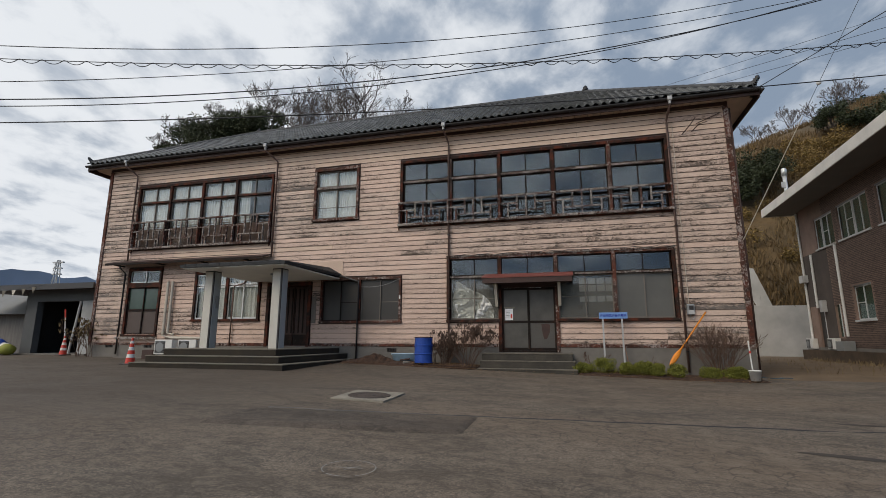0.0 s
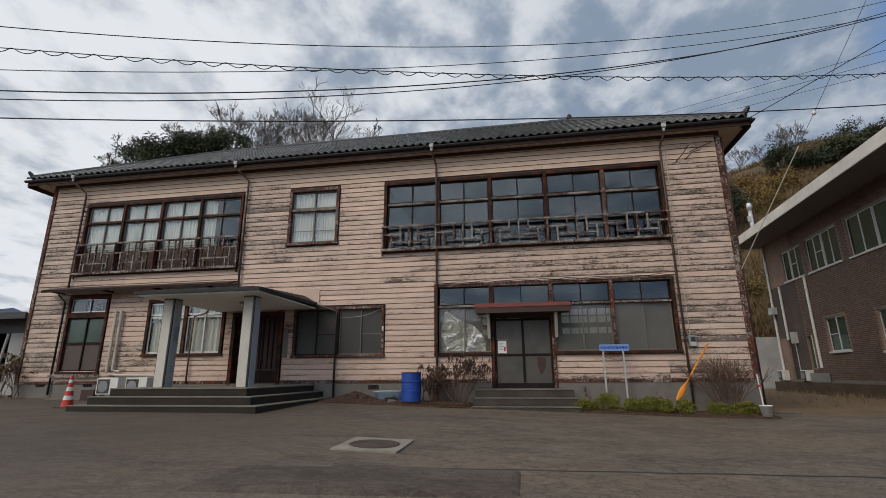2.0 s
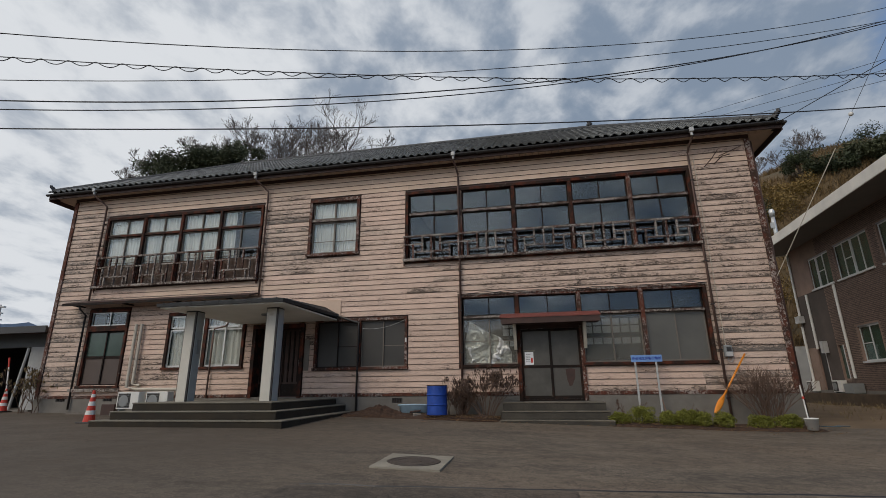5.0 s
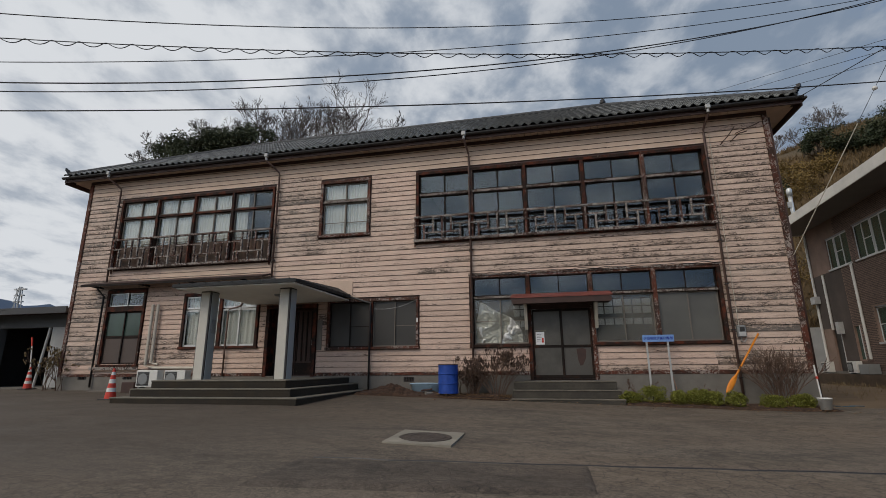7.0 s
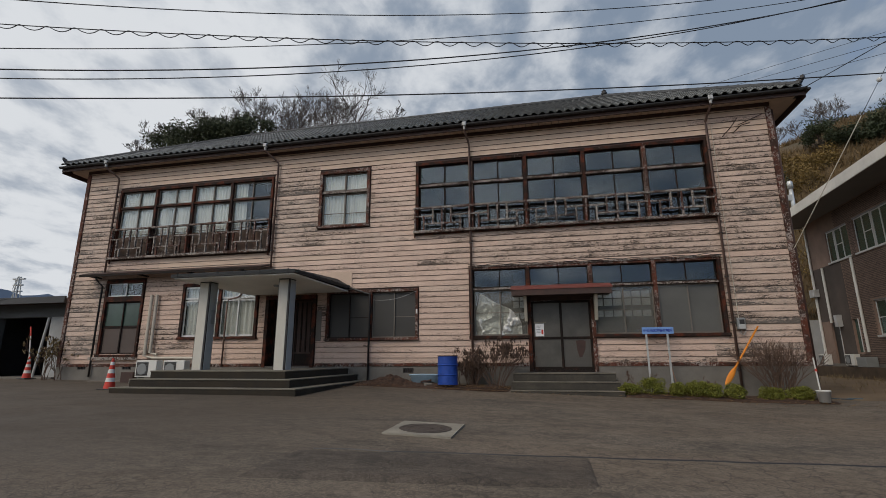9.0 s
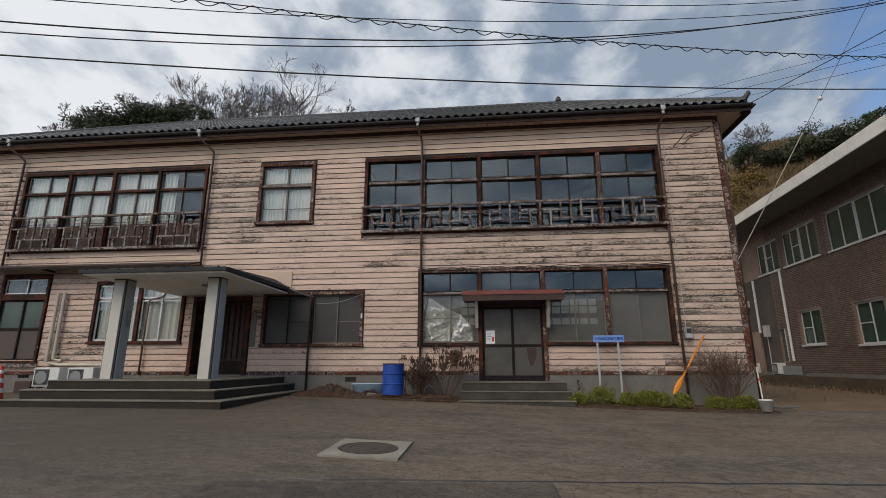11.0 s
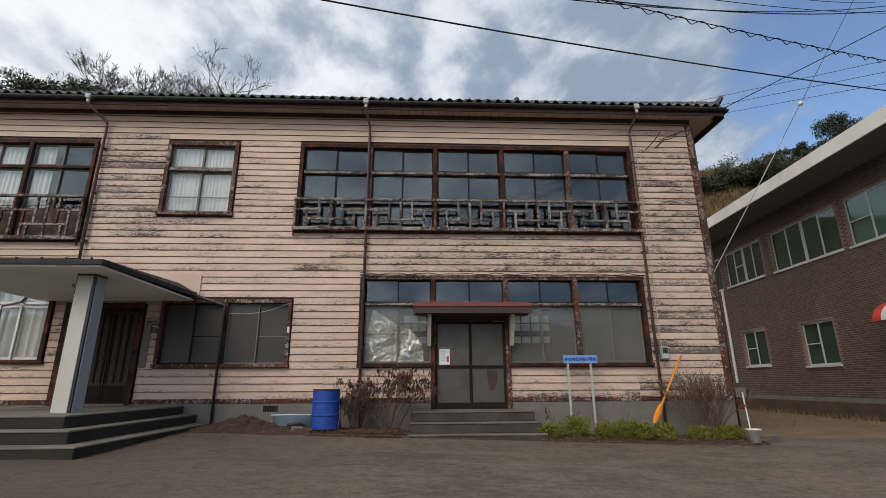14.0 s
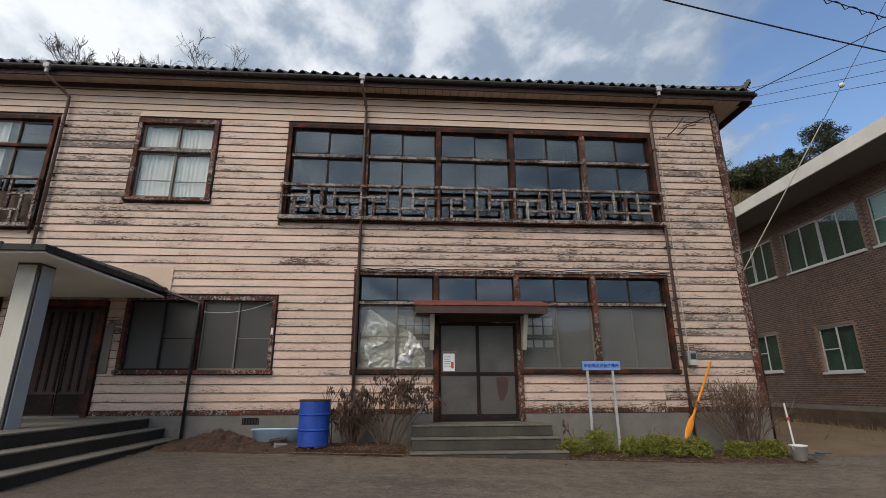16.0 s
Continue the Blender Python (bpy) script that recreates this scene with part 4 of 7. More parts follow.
# porch entrance, doors set back
w = thing("door_2", "dark panelled entrance doors set back in a brown frame", "door", kind="structure", at=(-10.4, F, 0.68))
x0, x1, z0, z1 = OPEN["entrance"]
for x in (x0, x1 - 0.12):
    slab("jamb", x, x + 0.12, F - 0.05, F + 0.5, 0.69, z1 - 0.121, red_wood, w)
slab("lintel", x0, x1, F - 0.05, F + 0.5, z1 - 0.12, z1 + 0.01, red_wood, w)
for k, (a_, b_, yy) in enumerate(((x0 + 0.12, -10.40, F + 0.36), (-10.44, x1 - 0.12, F + 0.40))):
    leaf = new("leaf")
    leaf.location = (a_, yy, 0.7)
    hang(leaf, w)
    slab("leaf_panel", a_, b_, yy, yy + 0.03, 0.69, z1 - 0.13, rust_dark, leaf)
    for j in range(5):
        x = a_ + 0.05 + (b_ - a_ - 0.14) * j / 4
        slab("leaf_bar", x, x + 0.045, yy - 0.02, yy - 0.001, 1.2, z1 - 0.2, sash_wood, leaf)
    slab("kick_board", a_ + 0.03, b_ - 0.03, yy - 0.02, yy - 0.001, 0.75, 1.14, sash_wood, leaf)
tagged(slab("door_plate", -9.78, -9.74, F + 0.33, F + 0.345, 1.72, 1.92, plastic_white), "small white plate on the entrance door", "door plate")
tagged(slab("sign_board", -9.42, -9.24, F - 0.02, F + 0.0, 1.55, 2.55, sash_grey, bevel=0.004), "weathered upright wooden name board, bare of writing", "sign board")


# lattice railings
def railing(name, x0, x1, bays, zl, zh, label):
    r = thing(name, label, "railing", "window railings", at=(x0, F, zl))
    y0, y1 = F - 0.17, F - 0.10
    slab("top_rail", x0 - 0.05, x1 + 0.02, y0 - 0.01, y1 + 0.01, zh - 0.065, zh, rail_wood, r, bevel=0.006)
    slab("bottom_rail", x0 - 0.05, x1 + 0.02, y0 - 0.01, y1 + 0.01, zl, zl + 0.085, rail_wood, r, bevel=0.006)
    slab("ledge", x0, x1, y1 + 0.011, F - 0.08, zl, zl + 0.05, rail_wood, r)
    za, zb = zl + 0.0855, zh - 0.0655
    h = zb - za
    V = ((0.165, 0.0, 0.66), (0.335, 0.30, 1.0), (0.5, 0.0, 1.0), (0.665, 0.30, 1.0), (0.835, 0.0, 0.66))
    H = ((0.66, 0.0, 0.335), (0.30, 0.165, 0.5), (0.30, 0.5, 0.835), (0.66, 0.665, 1.0))
    if zh - zl > 1.0:
        V += ((0.25, 0.0, 0.30), (0.75, 0.0, 0.30))
    for i in range(bays):
        a = x0 + (x1 - x0) * i / bays
        L = (x1 - x0) / bays
        for u, p, q in V:
            slab("slat", a + L * u - 0.026, a + L * u + 0.026, y0 + 0.005, y1 - 0.005, za + h * p + 0.001, za + h * q - 0.001, rail_wood if rnd.random() < 0.7 else red_worn, r)
        for v, p, q in H:
            slab("slat", a + L * p + 0.027, a + L * q - 0.027, y0 + 0.008, y1 - 0.008, za + h * v - 0.024, za + h * v + 0.024, rail_wood, r)
    for i in range(bays + 1):
        x = x0 + (x1 - x0) * i / bays
        slab("post", x - 0.026, x + 0.026, y0, y1 + 0.015, za + 0.001, zb - 0.001, red_worn, r)
    for x in (x0 - 0.045, x1 - 0.02):
        slab("bracket", x, x + 0.045, y1 + 0.012, F - 0.05, zl - 0.14, zh - 0.07, red_wood, r)
    return r


railing("railing", -5.96, 3.28, 5, 5.03, 5.92, "flaking grey-brown wooden lattice railing before the windows")
railing("railing", -18.2, -11.42, 4, 4.72, 5.93, "weathered grey-brown wooden lattice railing, taller, before curtained windows")

# ---- roof ----
EY, EZ, RY, RZ = 15.43, 8.69, 20.15, 11.66
EXL, EXR, RXL, RXR = -20.85, 5.98, -15.55, 1.0
BY = RY + (RY - EY)
roof = thing("roof", "hipped roof of weathered grey wavy clay tiles", "roof", kind="structure", at=(-7.4, RY, EZ))
bm = bmesh.new()
A = [bm.verts.new(v) for v in ((EXL, EY, EZ - 0.05), (EXR, EY, EZ - 0.05), (EXR, BY, EZ - 0.05), (EXL, BY, EZ - 0.05), (RXL, RY, RZ - 0.05), (RXR, RY, RZ - 0.05))]
for f in ((0, 1, 5, 4), (1, 2, 5), (2, 3, 4, 5), (3, 0, 4), (3, 2, 1, 0)):
    bm.faces.new([A[i] for i in f])
part("roof_deck", bm, iron_dark, roof)


def tile_material():
    k = Mat("roof_tile", 0.7)
    g = k.t.nodes.new("ShaderNodeNewGeometry")
    moss = k.noise(0.5, 5, 0.6, shift=False)
    fine_ = k.noise(14, 4, 0.6, shift=False)
    r = k.math("FRACT", k.math("ADD", g.outputs["Random Per Island"], k.oi.outputs["Random"]))
    c = k.mix(r, (0.085, 0.087, 0.088), (0.20, 0.20, 0.195))
    c = k.mix(k.ramp(moss, 0.45, 0.65, 0.0, 0.45), c, (0.10, 0.104, 0.088))
    c = k.mix(k.ramp(fine_, 0.55, 0.75, 0.0, 0.5), c, (0.23, 0.23, 0.22))
    k.colour(c)
    k.bump(fine_, 0.3, 0.004)
    return k.m


tile_grey = tile_material()
slope = math.hypot(RY - EY, RZ - EZ)
sy, sz = (RY - EY) / slope, (RZ - EZ) / slope
TW, TL = 0.27, 0.235
PROF = [(0.0, 0.0), (0.04, 0.05), (0.085, 0.066), (0.13, 0.048), (0.18, 0.0), (0.23, -0.006), (0.272, 0.002)]


def tile_into(bm, x, s, jit=0.0):
    """One pan tile at x along the eave and s up the slope."""
    rows_ = []
    for ds, lift, thick in ((0.0, 0.030 + jit, 0.022), (0.0, 0.030 + jit, 0.0), (TL + 0.03, 0.004, 0.0)):
        rows_.append([bm.verts.new((x + px, EY + (s + ds) * sy - (pz + lift - thick) * sz, EZ + (s + ds) * sz + (pz + lift - thick) * sy)) for px, pz in PROF])
    for u, v in zip(rows_, rows_[1:]):
        for i in range(len(PROF) - 1):
            bm.faces.new((u[i], u[i + 1], v[i + 1], v[i]))


bm = bmesh.new()
tile_into(bm, 0, 0)
tile_me = finish(bm, "tile", tile_grey)
rest = bmesh.new()
nrow = int(slope / TL)
made = 0
for j in range(nrow):
    s = j * TL
    f = s / slope
    xa, xb = EXL + (RXL - EXL) * f, EXR + (RXR - EXR) * f
    x = EXL + TW * math.ceil((xa - EXL) / TW)
    while x < xb - TW * 0.6:
        if j < 4 and made < 300 and x > -19.5:
            ob = new("tile", tile_me)
            hang(ob, roof)
            ob.matrix_basis = Matrix.Translation((x, s * sy, s * sz + rnd.uniform(0, 0.006)))
            made += 1
        else:
            tile_into(rest, x, s, rnd.uniform(0, 0.007))
        x += TW
tagged(part("tiles", rest, tile_grey, roof), kind="stuff")


tile_dark = simple("tile_dark", (0.055, 0.056, 0.058), 0.7, 0.35, 3.0, bump=0.2)


def ridge_caps(name, p, q, r, step, parent):
    p, q = Vector(p), Vector(q)
    d = (q - p)
    n = int(d.length / step)
    for i in range(n):
        a, b = p + d * (i / n), p + d * ((i + 1.12) / n)
        bm = bmesh.new()
        tube(bm, [a, b], r, 10, r * 0.9)
        part(name, bm, tile_dark, parent, smooth=False)


ridge_caps("ridge_tile", (RXL, RY, RZ + 0.02), (RXR, RY, RZ + 0.02), 0.13, 0.42, roof)
ridge_caps("hip_tile", (EXR - 0.1, EY + 0.1, EZ + 0.12), (RXR, RY, RZ + 0.05), 0.11, 0.34, roof)
ridge_caps("hip_tile", (EXL + 0.1, EY + 0.1, EZ + 0.12), (RXL, RY, RZ + 0.05), 0.11, 0.34, roof)
for x, y, z in ((RXR + 0.05, RY - 0.05, RZ + 0.1), (RXL, RY, RZ + 0.05)):
    bm = bmesh.new()
    lathe(bm, [(0.12, 0.0), (0.13, 0.07), (0.09, 0.12), (0.10, 0.16), (0.05, 0.20), (0.02, 0.25)], 12, (x, y, z))
    part("ridge_finial", bm, iron_dark, roof, "dark moulded ridge-end tile")
for sx, x in ((1, EXR), (-1, EXL)):
    bm = bmesh.new()
    for k in range(5):
        box(bm, -0.10 + k * 0.014, 0.10 - k * 0.014, -0.055, 0.055, 0.0, 0.09, Matrix.Translation((x - sx * (0.20 - 0.04 * k), EY + 0.14 - 0.03 * k, EZ + 0.05 + 0.055 * k)) @ Matrix.Rotation(radians(-45 * sx), 4, "Z"))
    part("hip_end_tile", bm, iron_dark, roof, "dark upturned hip-end tile")

# soffit boards, fascia, gutter
soff = thing("soffit", "cream boarded soffit under the eaves", "soffit", kind="structure", at=(-7.4, F, 8.52))
xs = EXL + 0.2
while xs < EXR - 0.3:
    L = 0.215
    slab("plank", xs, xs + L - 0.014, EY + 0.08, F - 0.031, 8.53 + rnd.uniform(0, 0.004), 8.552, soffit_paint, soff)
    xs += L
slab("soffit_lining", EXL + 0.1, EXR - 0.1, EY + 0.09, F - 0.032, 8.5525, 8.56, iron_dark, soff)
slab("end_gutter", EXR - 0.008, EXR + 0.10, EY - 0.04, BY, 8.55, 8.63, iron_dark, soff, bevel=0.02)
for nm, xa, xb in (("soffit_end", XR, EXR - 0.08), ("soffit_end", EXL + 0.08, XL)):
    slab(nm, xa + 0.002, xb, F - 0.03, BACK, 8.535, 8.552, soffit_paint, soff)
slab("fascia", EXL + 0.05, EXR - 0.05, EY + 0.03, EY + 0.075, 8.43, 8.64, rust_dark, soff)
slab("fascia", EXR - 0.05, EXR - 0.01, EY + 0.08, BY, 8.38, 8.64, rust_dark, soff)
slab("fascia", EXL + 0.01, EXL + 0.05, EY + 0.08, BY, 8.38, 8.64, rust_dark, soff)
g = thing("gutter", "dark half-round gutter along the eave", "gutter", at=(-7.4, EY, 8.55))
bm = bmesh.new()
for (ra, rb) in ((0.075, 0.065),):
    rings = []
    for x in (EXL + 0.03, EXR - 0.03):
        rings.append([bm.verts.new((x, EY - 0.045 + r * math.cos(a), 8.61 + r * math.sin(a))) for r, seq in ((ra, range(9)), (rb, range(8, -1, -1))) for a in [math.pi + math.pi * k / 8 for k in seq]])
    n = len(rings[0])
    for j in range(n):
        bm.faces.new((rings[0][j], rings[0][(j + 1) % n], rings[1][(j + 1) % n], rings[1][j]))
part("trough", bm, iron_dark, g)
for x in [EXL + 0.4 + 0.9 * i for i in range(29)]:
    slab("hanger", x, x + 0.02, EY - 0.125, EY + 0.03, 8.525, 8.54, iron_dark, g)


def downpipe(xh, x, z_end, group="downpipes"):
    """A hopper at xh on the gutter and a pipe that bends back to the wall at x."""
    d = thing("downpipe", "brown rain pipe with a pale hopper head", "rain pipe", group, at=(x, F, z_end))
    bm = bmesh.new()
    box(bm, xh - 0.07, xh + 0.07, EY - 0.13, EY + 0.01, 8.53, 8.67)
    part("hopper", bm, pipe_grey, d, "pale grey hopper head", bevel=0.015)
    bm = bmesh.new()
    tube(bm, [(xh, EY - 0.06, 8.54), (xh, EY - 0.06, 8.42)], 0.042, 10)
    part("collar", bm, pipe_grey, d, "pale grey collar")
    bm = bmesh.new()
    tube(bm, [(xh, EY - 0.06, 8.44), (xh, EY - 0.05, 8.38), (x + (xh - x) * 0.3, F - 0.22, 8.18), (x, F - 0.10, 8.06), (x, F - 0.09, 7.95), (x, F - 0.09, z_end)], 0.036, 10)
    part("pipe", bm, pipe_brown, d, smooth=True)
    z = z_end + 0.6
    while z < 7.8:
        slab("clip", x - 0.045, x + 0.045, F - 0.135, F - 0.0, z, z + 0.025, iron_dark, d)
        z += 1.3


for xh, x, ze in ((-18.55, -18.32, 4.12), (-11.55, -11.25, 4.12), (-4.17, -4.09, 0.1), (3.37, 3.31, 0.0)):
    downpipe(xh, x, ze)

# ---- porch ----
# narrow lean-to roof above the side door
l = thing("lean_to_roof", "narrow dark sheet-metal lean-to roof along the wall", "roof", at=(-15.2, F, 4.1))
bm = bmesh.new()
P = [(F - 0.05, 4.26), (F - 0.55, 4.10), (F - 0.55, 4.05), (F - 0.05, 4.20)]
vs = [[bm.verts.new((x, y, z)) for y, z in P] for x in (-18.95, -11.3)]
for j in range(4):
    bm.faces.new((vs[0][j], vs[0][(j + 1) % 4], vs[1][(j + 1) % 4], vs[1][j]))
bm.faces.new(vs[0])
bm.faces.new(vs[1][::-1])
part("sheet_roof", bm, rust_dark, l)
slab("edge_board", -18.95, -11.3, F - 0.57, F - 0.552, 4.0, 4.09, sash_wood, l)
for x in (-18.5, -16.4, -14.3, -12.2):
    slab("rafter", x, x + 0.06, F - 0.54, F - 0.04, 3.99, 4.045, sash_wood, l)
bm = bmesh.new()
tube(bm, [(-18.3, F - 0.45, 4.02), (-18.3, F - 0.4, 3.9), (-18.32, F - 0.10, 3.7), (-18.34, F - 0.09, 0.35)], 0.035, 10)
part("rain_pipe", bm, iron_dark, l, "dark rain pipe", smooth=True)

c = thing("porch_canopy", "flat porch canopy with dark metal edge and pale underside", "canopy", at=(-10.15, 14.0, 3.2))
CX0, CX1, CY0 = -12.02, -8.22, 12.18
bm = bmesh.new()
P0 = [(CX0, CY0, 3.19), (CX1, CY0, 3.19), (CX1, F - 0.05, 3.25), (CX0, F - 0.05, 3.25)]
P1 = [(CX0, CY0, 3.28), (CX1, CY0, 3.28), (CX1, F - 0.05, 3.34), (CX0, F - 0.05, 3.34)]
P2 = [(CX0 + 0.5, CY0 + 0.5, 3.40), (CX1 - 0.5, CY0 + 0.5, 3.40), (CX1 - 0.5, F - 0.05, 3.62), (CX0 + 0.5, F - 0.05, 3.62)]
r0, r1, r2 = [[bm.verts.new(p) for p in q] for q in (P0, P1, P2)]
bm.faces.new(r0[::-1])
bm.faces.new(r2)
for u, v in ((r0, r1), (r1, r2)):
    for j in range(4):
        bm.faces.new((u[j], u[(j + 1) % 4], v[(j + 1) % 4], v[j]))
part("metal_roof", bm, metal_roof, c, "dark blue-grey sheet metal roof")
for j in range(9):
    x = CX0 + 0.2 + (CX1 - CX0 - 0.4) * j / 8
    slab("roof_seam", x - 0.012, x + 0.012, CY0 - 0.006, CY0 + 0.03, 3.21, 3.31, metal_roof, c)
for j in range(9):
    y = CY0 + 0.2 + 3.3 * j / 8
    slab("roof_seam", CX1 - 0.03, CX1 + 0.006, y - 0.012, y + 0.012, 3.21 + 0.06 * (j / 8), 3.30 + 0.06 * (j / 8), metal_roof, c)
slab("ceiling_panel", CX0 + 0.06, CX1 - 0.06, CY0 + 0.06, F - 0.06, 3.155, 3.198, plaster_white, c, "pale plastered underside", bevel=0.01)
bm = bmesh.new()
lathe(bm, [(0.10, -0.05), (0.12, -0.02), (0.12, 0.0)], 16, (-9.75, 13.9, 3.155))
part("ceiling_lamp", bm, plastic_grey, c, "small round ceiling lamp")
for k, px in enumerate((-11.40, -8.88)):
    p = new("post")
    p.location = (px, 12.98, 0.68)
    hang(p, c)
    bm = bmesh.new()
    box(bm, px - 0.17, px + 0.17, 12.82, 13.16, 0.66, 3.156)
    part("core", bm, iron_dark, p)
    # side faces take a greyer, bluer copy: their shade is put into the colour
    for dx, dy, sx, sy, mt in ((-0.01, -0.173, 0.14, 0.012, post_white), (0.173, 0.01, 0.012, 0.14, post_side_shade), (-0.173, 0.01, 0.012, 0.14, post_side_shade), (0, 0.173, 0.14, 0.012, post_white)):
        bm = bmesh.new()
        box(bm, px + dx - sx, px + dx + sx, 12.99 + dy - sy, 12.99 + dy + sy, 0.67, 3.12)
        part("cladding", bm, mt, p, bevel=0.006)
    if k == 0:
        slab("name_plate", px + 0.187, px + 0.20, 12.95, 13.10, 1.95, 2.35, plastic_grey, p, "dull metal plate")
bm = bmesh.new()
tube(bm, [(-12.1, 15.6, 3.25), (-12.3, 15.7, 3.1), (-12.8, 15.8, 3.02), (-12.86, F - 0.08, 2.9), (-12.86, F - 0.08, 0.72)], 0.03, 8)
part("drain_pipe", bm, pipe_brown, c, smooth=True)
bm = bmesh.new()
tube(bm, [(-8.25, 15.7, 3.3), (-7.75, F - 0.13, 3.12), (-7.5, F - 0.11, 3.05), (-7.5, F - 0.10, 2.9), (-7.5, F - 0.10, 0.2)], 0.035, 8)
part("drain_pipe", bm, iron_dark, c, smooth=True)
bm = bmesh.new()
lathe(bm, [(0.03, 0), (0.07, 0.03), (0.07, 0.09), (0.03, 0.12)], 10, (CX1 - 0.02, F - 0.2, 3.25))
part("drain_outlet", bm, iron_dark, c)

st = thing("porch_steps", "three mossy concrete steps round the porch platform, risers shaded dark", "steps", at=(-10.2, 13.6, 0.1))
for k, (xa, xb, ya, z) in enumerate(((-12.66, -7.52, 11.32, 0.29), (-12.42, -7.87, 11.66, 0.485), (-12.12, -8.2, 12.0, 0.68))):
    zb = -0.3 if k == 0 else z - 0.197
    bm = bmesh.new()
    box(bm, xa, xb, ya, F - 0.021, zb, z - 0.03)
    part("riser", bm, step_riser_shade, st, bevel=0.01)
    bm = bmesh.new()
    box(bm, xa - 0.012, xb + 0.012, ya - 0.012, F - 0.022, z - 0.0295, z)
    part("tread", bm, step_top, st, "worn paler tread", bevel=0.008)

st = thing("door_steps", "three worn concrete steps before the doors", "steps", at=(-1.4, 15.2, 0))
for k, (ya, z) in enumerate(((14.55, 0.10), (14.85, 0.32), (15.15, 0.54))):
    zb = -0.5 if k == 0 else z - 0.222
    xa, xb = (-2.86, -2.84, -2.82)[k], (0.10, 0.05, -0.02)[k]
    bm = bmesh.new()
    box(bm, xa, xb, ya, F - 0.021, zb, z - 0.035)
    part("riser", bm, door_riser, st, bevel=0.012)
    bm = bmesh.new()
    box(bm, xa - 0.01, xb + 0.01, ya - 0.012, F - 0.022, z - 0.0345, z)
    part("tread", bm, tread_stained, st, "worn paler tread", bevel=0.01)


# ---- things along the wall ----
def drum(x, y):
    z = ground_z(x, y) + 0.12
    d = thing("oil_drum", "blue steel oil drum standing on the soil bed", "drum", at=(x, y, z))
    bm = bmesh.new()
    R = 0.285
    prof = [(R, 0.0)]
    for zz in (0.27, 0.54):
        prof += [(R, zz - 0.022), (R + 0.016, zz - 0.008), (R + 0.016, zz + 0.008), (R, zz + 0.022)]
    prof += [(R, 0.79)]
    lathe(bm, prof, 56, (x, y, z))
    part("shell", bm, drum_blue, d)
    for zz in (0.005, 0.795):
        bm = bmesh.new()
        lathe(bm, [(R - 0.01, -0.012), (R + 0.014, -0.012), (R + 0.014, 0.012), (R - 0.01, 0.012)], 32, (x, y, z + zz))
        part("rim", bm, drum_blue if zz < 0.1 else rust_dark, d)
    bm = bmesh.new()
    lathe(bm, [(R - 0.012, 0.0), (R - 0.012, 0.006)], 32, (x, y, z + 0.78))
    part("lid", bm, rust_dark, d, "dark rusty top")


drum(-4.68, 14.85)
# half-buried pale blue tub
t = thing("tub", "pale blue plastic tub lying against the plinth", "tub", at=(-5.45, 15.3, 0.1))
bm = bmesh.new()
lathe(bm, [(0.40, 0.0), (0.46, 0.30), (0.50, 0.31), (0.50, 0.34), (0.44, 0.34), (0.38, 0.05)], 24, (0, 0, 0))
for v in bm.verts:
    v.co.x *= 1.15
    v.co.y *= 0.62
ob = part("tub_shell", bm, tub_blue, t, smooth=True)
ob.matrix_basis = Matrix.Translation((-5.42, 15.35, 0.14)) @ Matrix.Rotation(radians(-7), 4, "X")
bk = tagged(slab("broken_block", -5.35, -5.12, 14.78, 14.92, 0.13, 0.26, concrete, bevel=0.012), "broken grey concrete block on the soil", "concrete block")
bk.rotation_euler = (0.1, 0.06, 0.5)
bk2 = tagged(slab("broken_block", -5.5, -5.18, 14.9, 15.02, 0.27, 0.31, rust_dark, bevel=0.01), "dark broken plank on the soil", "plank")
bk2.rotation_euler = (0.1, -0.12, 0.2)
# soil heap
bm = bmesh.new()
rows = []
for j in range(37):
    rr = []
    for i in range(65):
        x, y = -7.4 + 2.0 * i / 64, 14.5 + 1.3 * j / 36
        d2 = ((x + 6.5) / 0.62) ** 2 + ((y - 15.2) / 0.5) ** 2
        h = 0.23 * math.exp(-d2 * 1.4) + 0.09 * noise.noise((x * 5, y * 5, 0)) * math.exp(-d2 * 0.3) + 0.05 * noise.noise((x * 14, y * 14, 3))
        edge = min(i, 64 - i, j, 36 - j)
        rr.append(bm.verts.new((x, y, ground_z(x, y) + (0.05 + h if edge else -0.05))))
    rows.append(rr)
for r0, r1 in zip(rows, rows[1:]):
    for q in zip(r0, r0[1:], r1[1:], r1):
        bm.faces.new(q)
tagged(part("soil_mound", bm, soil), "heap of dark crumbly soil against the plinth", "soil heap")

# paddle-shaped orange pole
s = thing("orange_paddle", "orange paddle-shaped pole leaning on the wall", "paddle", at=(2.75, 15.2, 0.2))
p0, p1 = Vector((2.66, 15.05, 0.24)), Vector((3.90, 15.80, 1.78))
bm = bmesh.new()
tube(bm, [p0.lerp(p1, u) for u in (0.22, 0.6, 1.0)], 0.026, 10, 0.024)
part("shaft", bm, orange_paint, s, smooth=True)
bm = bmesh.new()
d = (p1 - p0)
n_ = 12
prev = None
side = d.cross(Vector((0, 1, 0))).normalized()
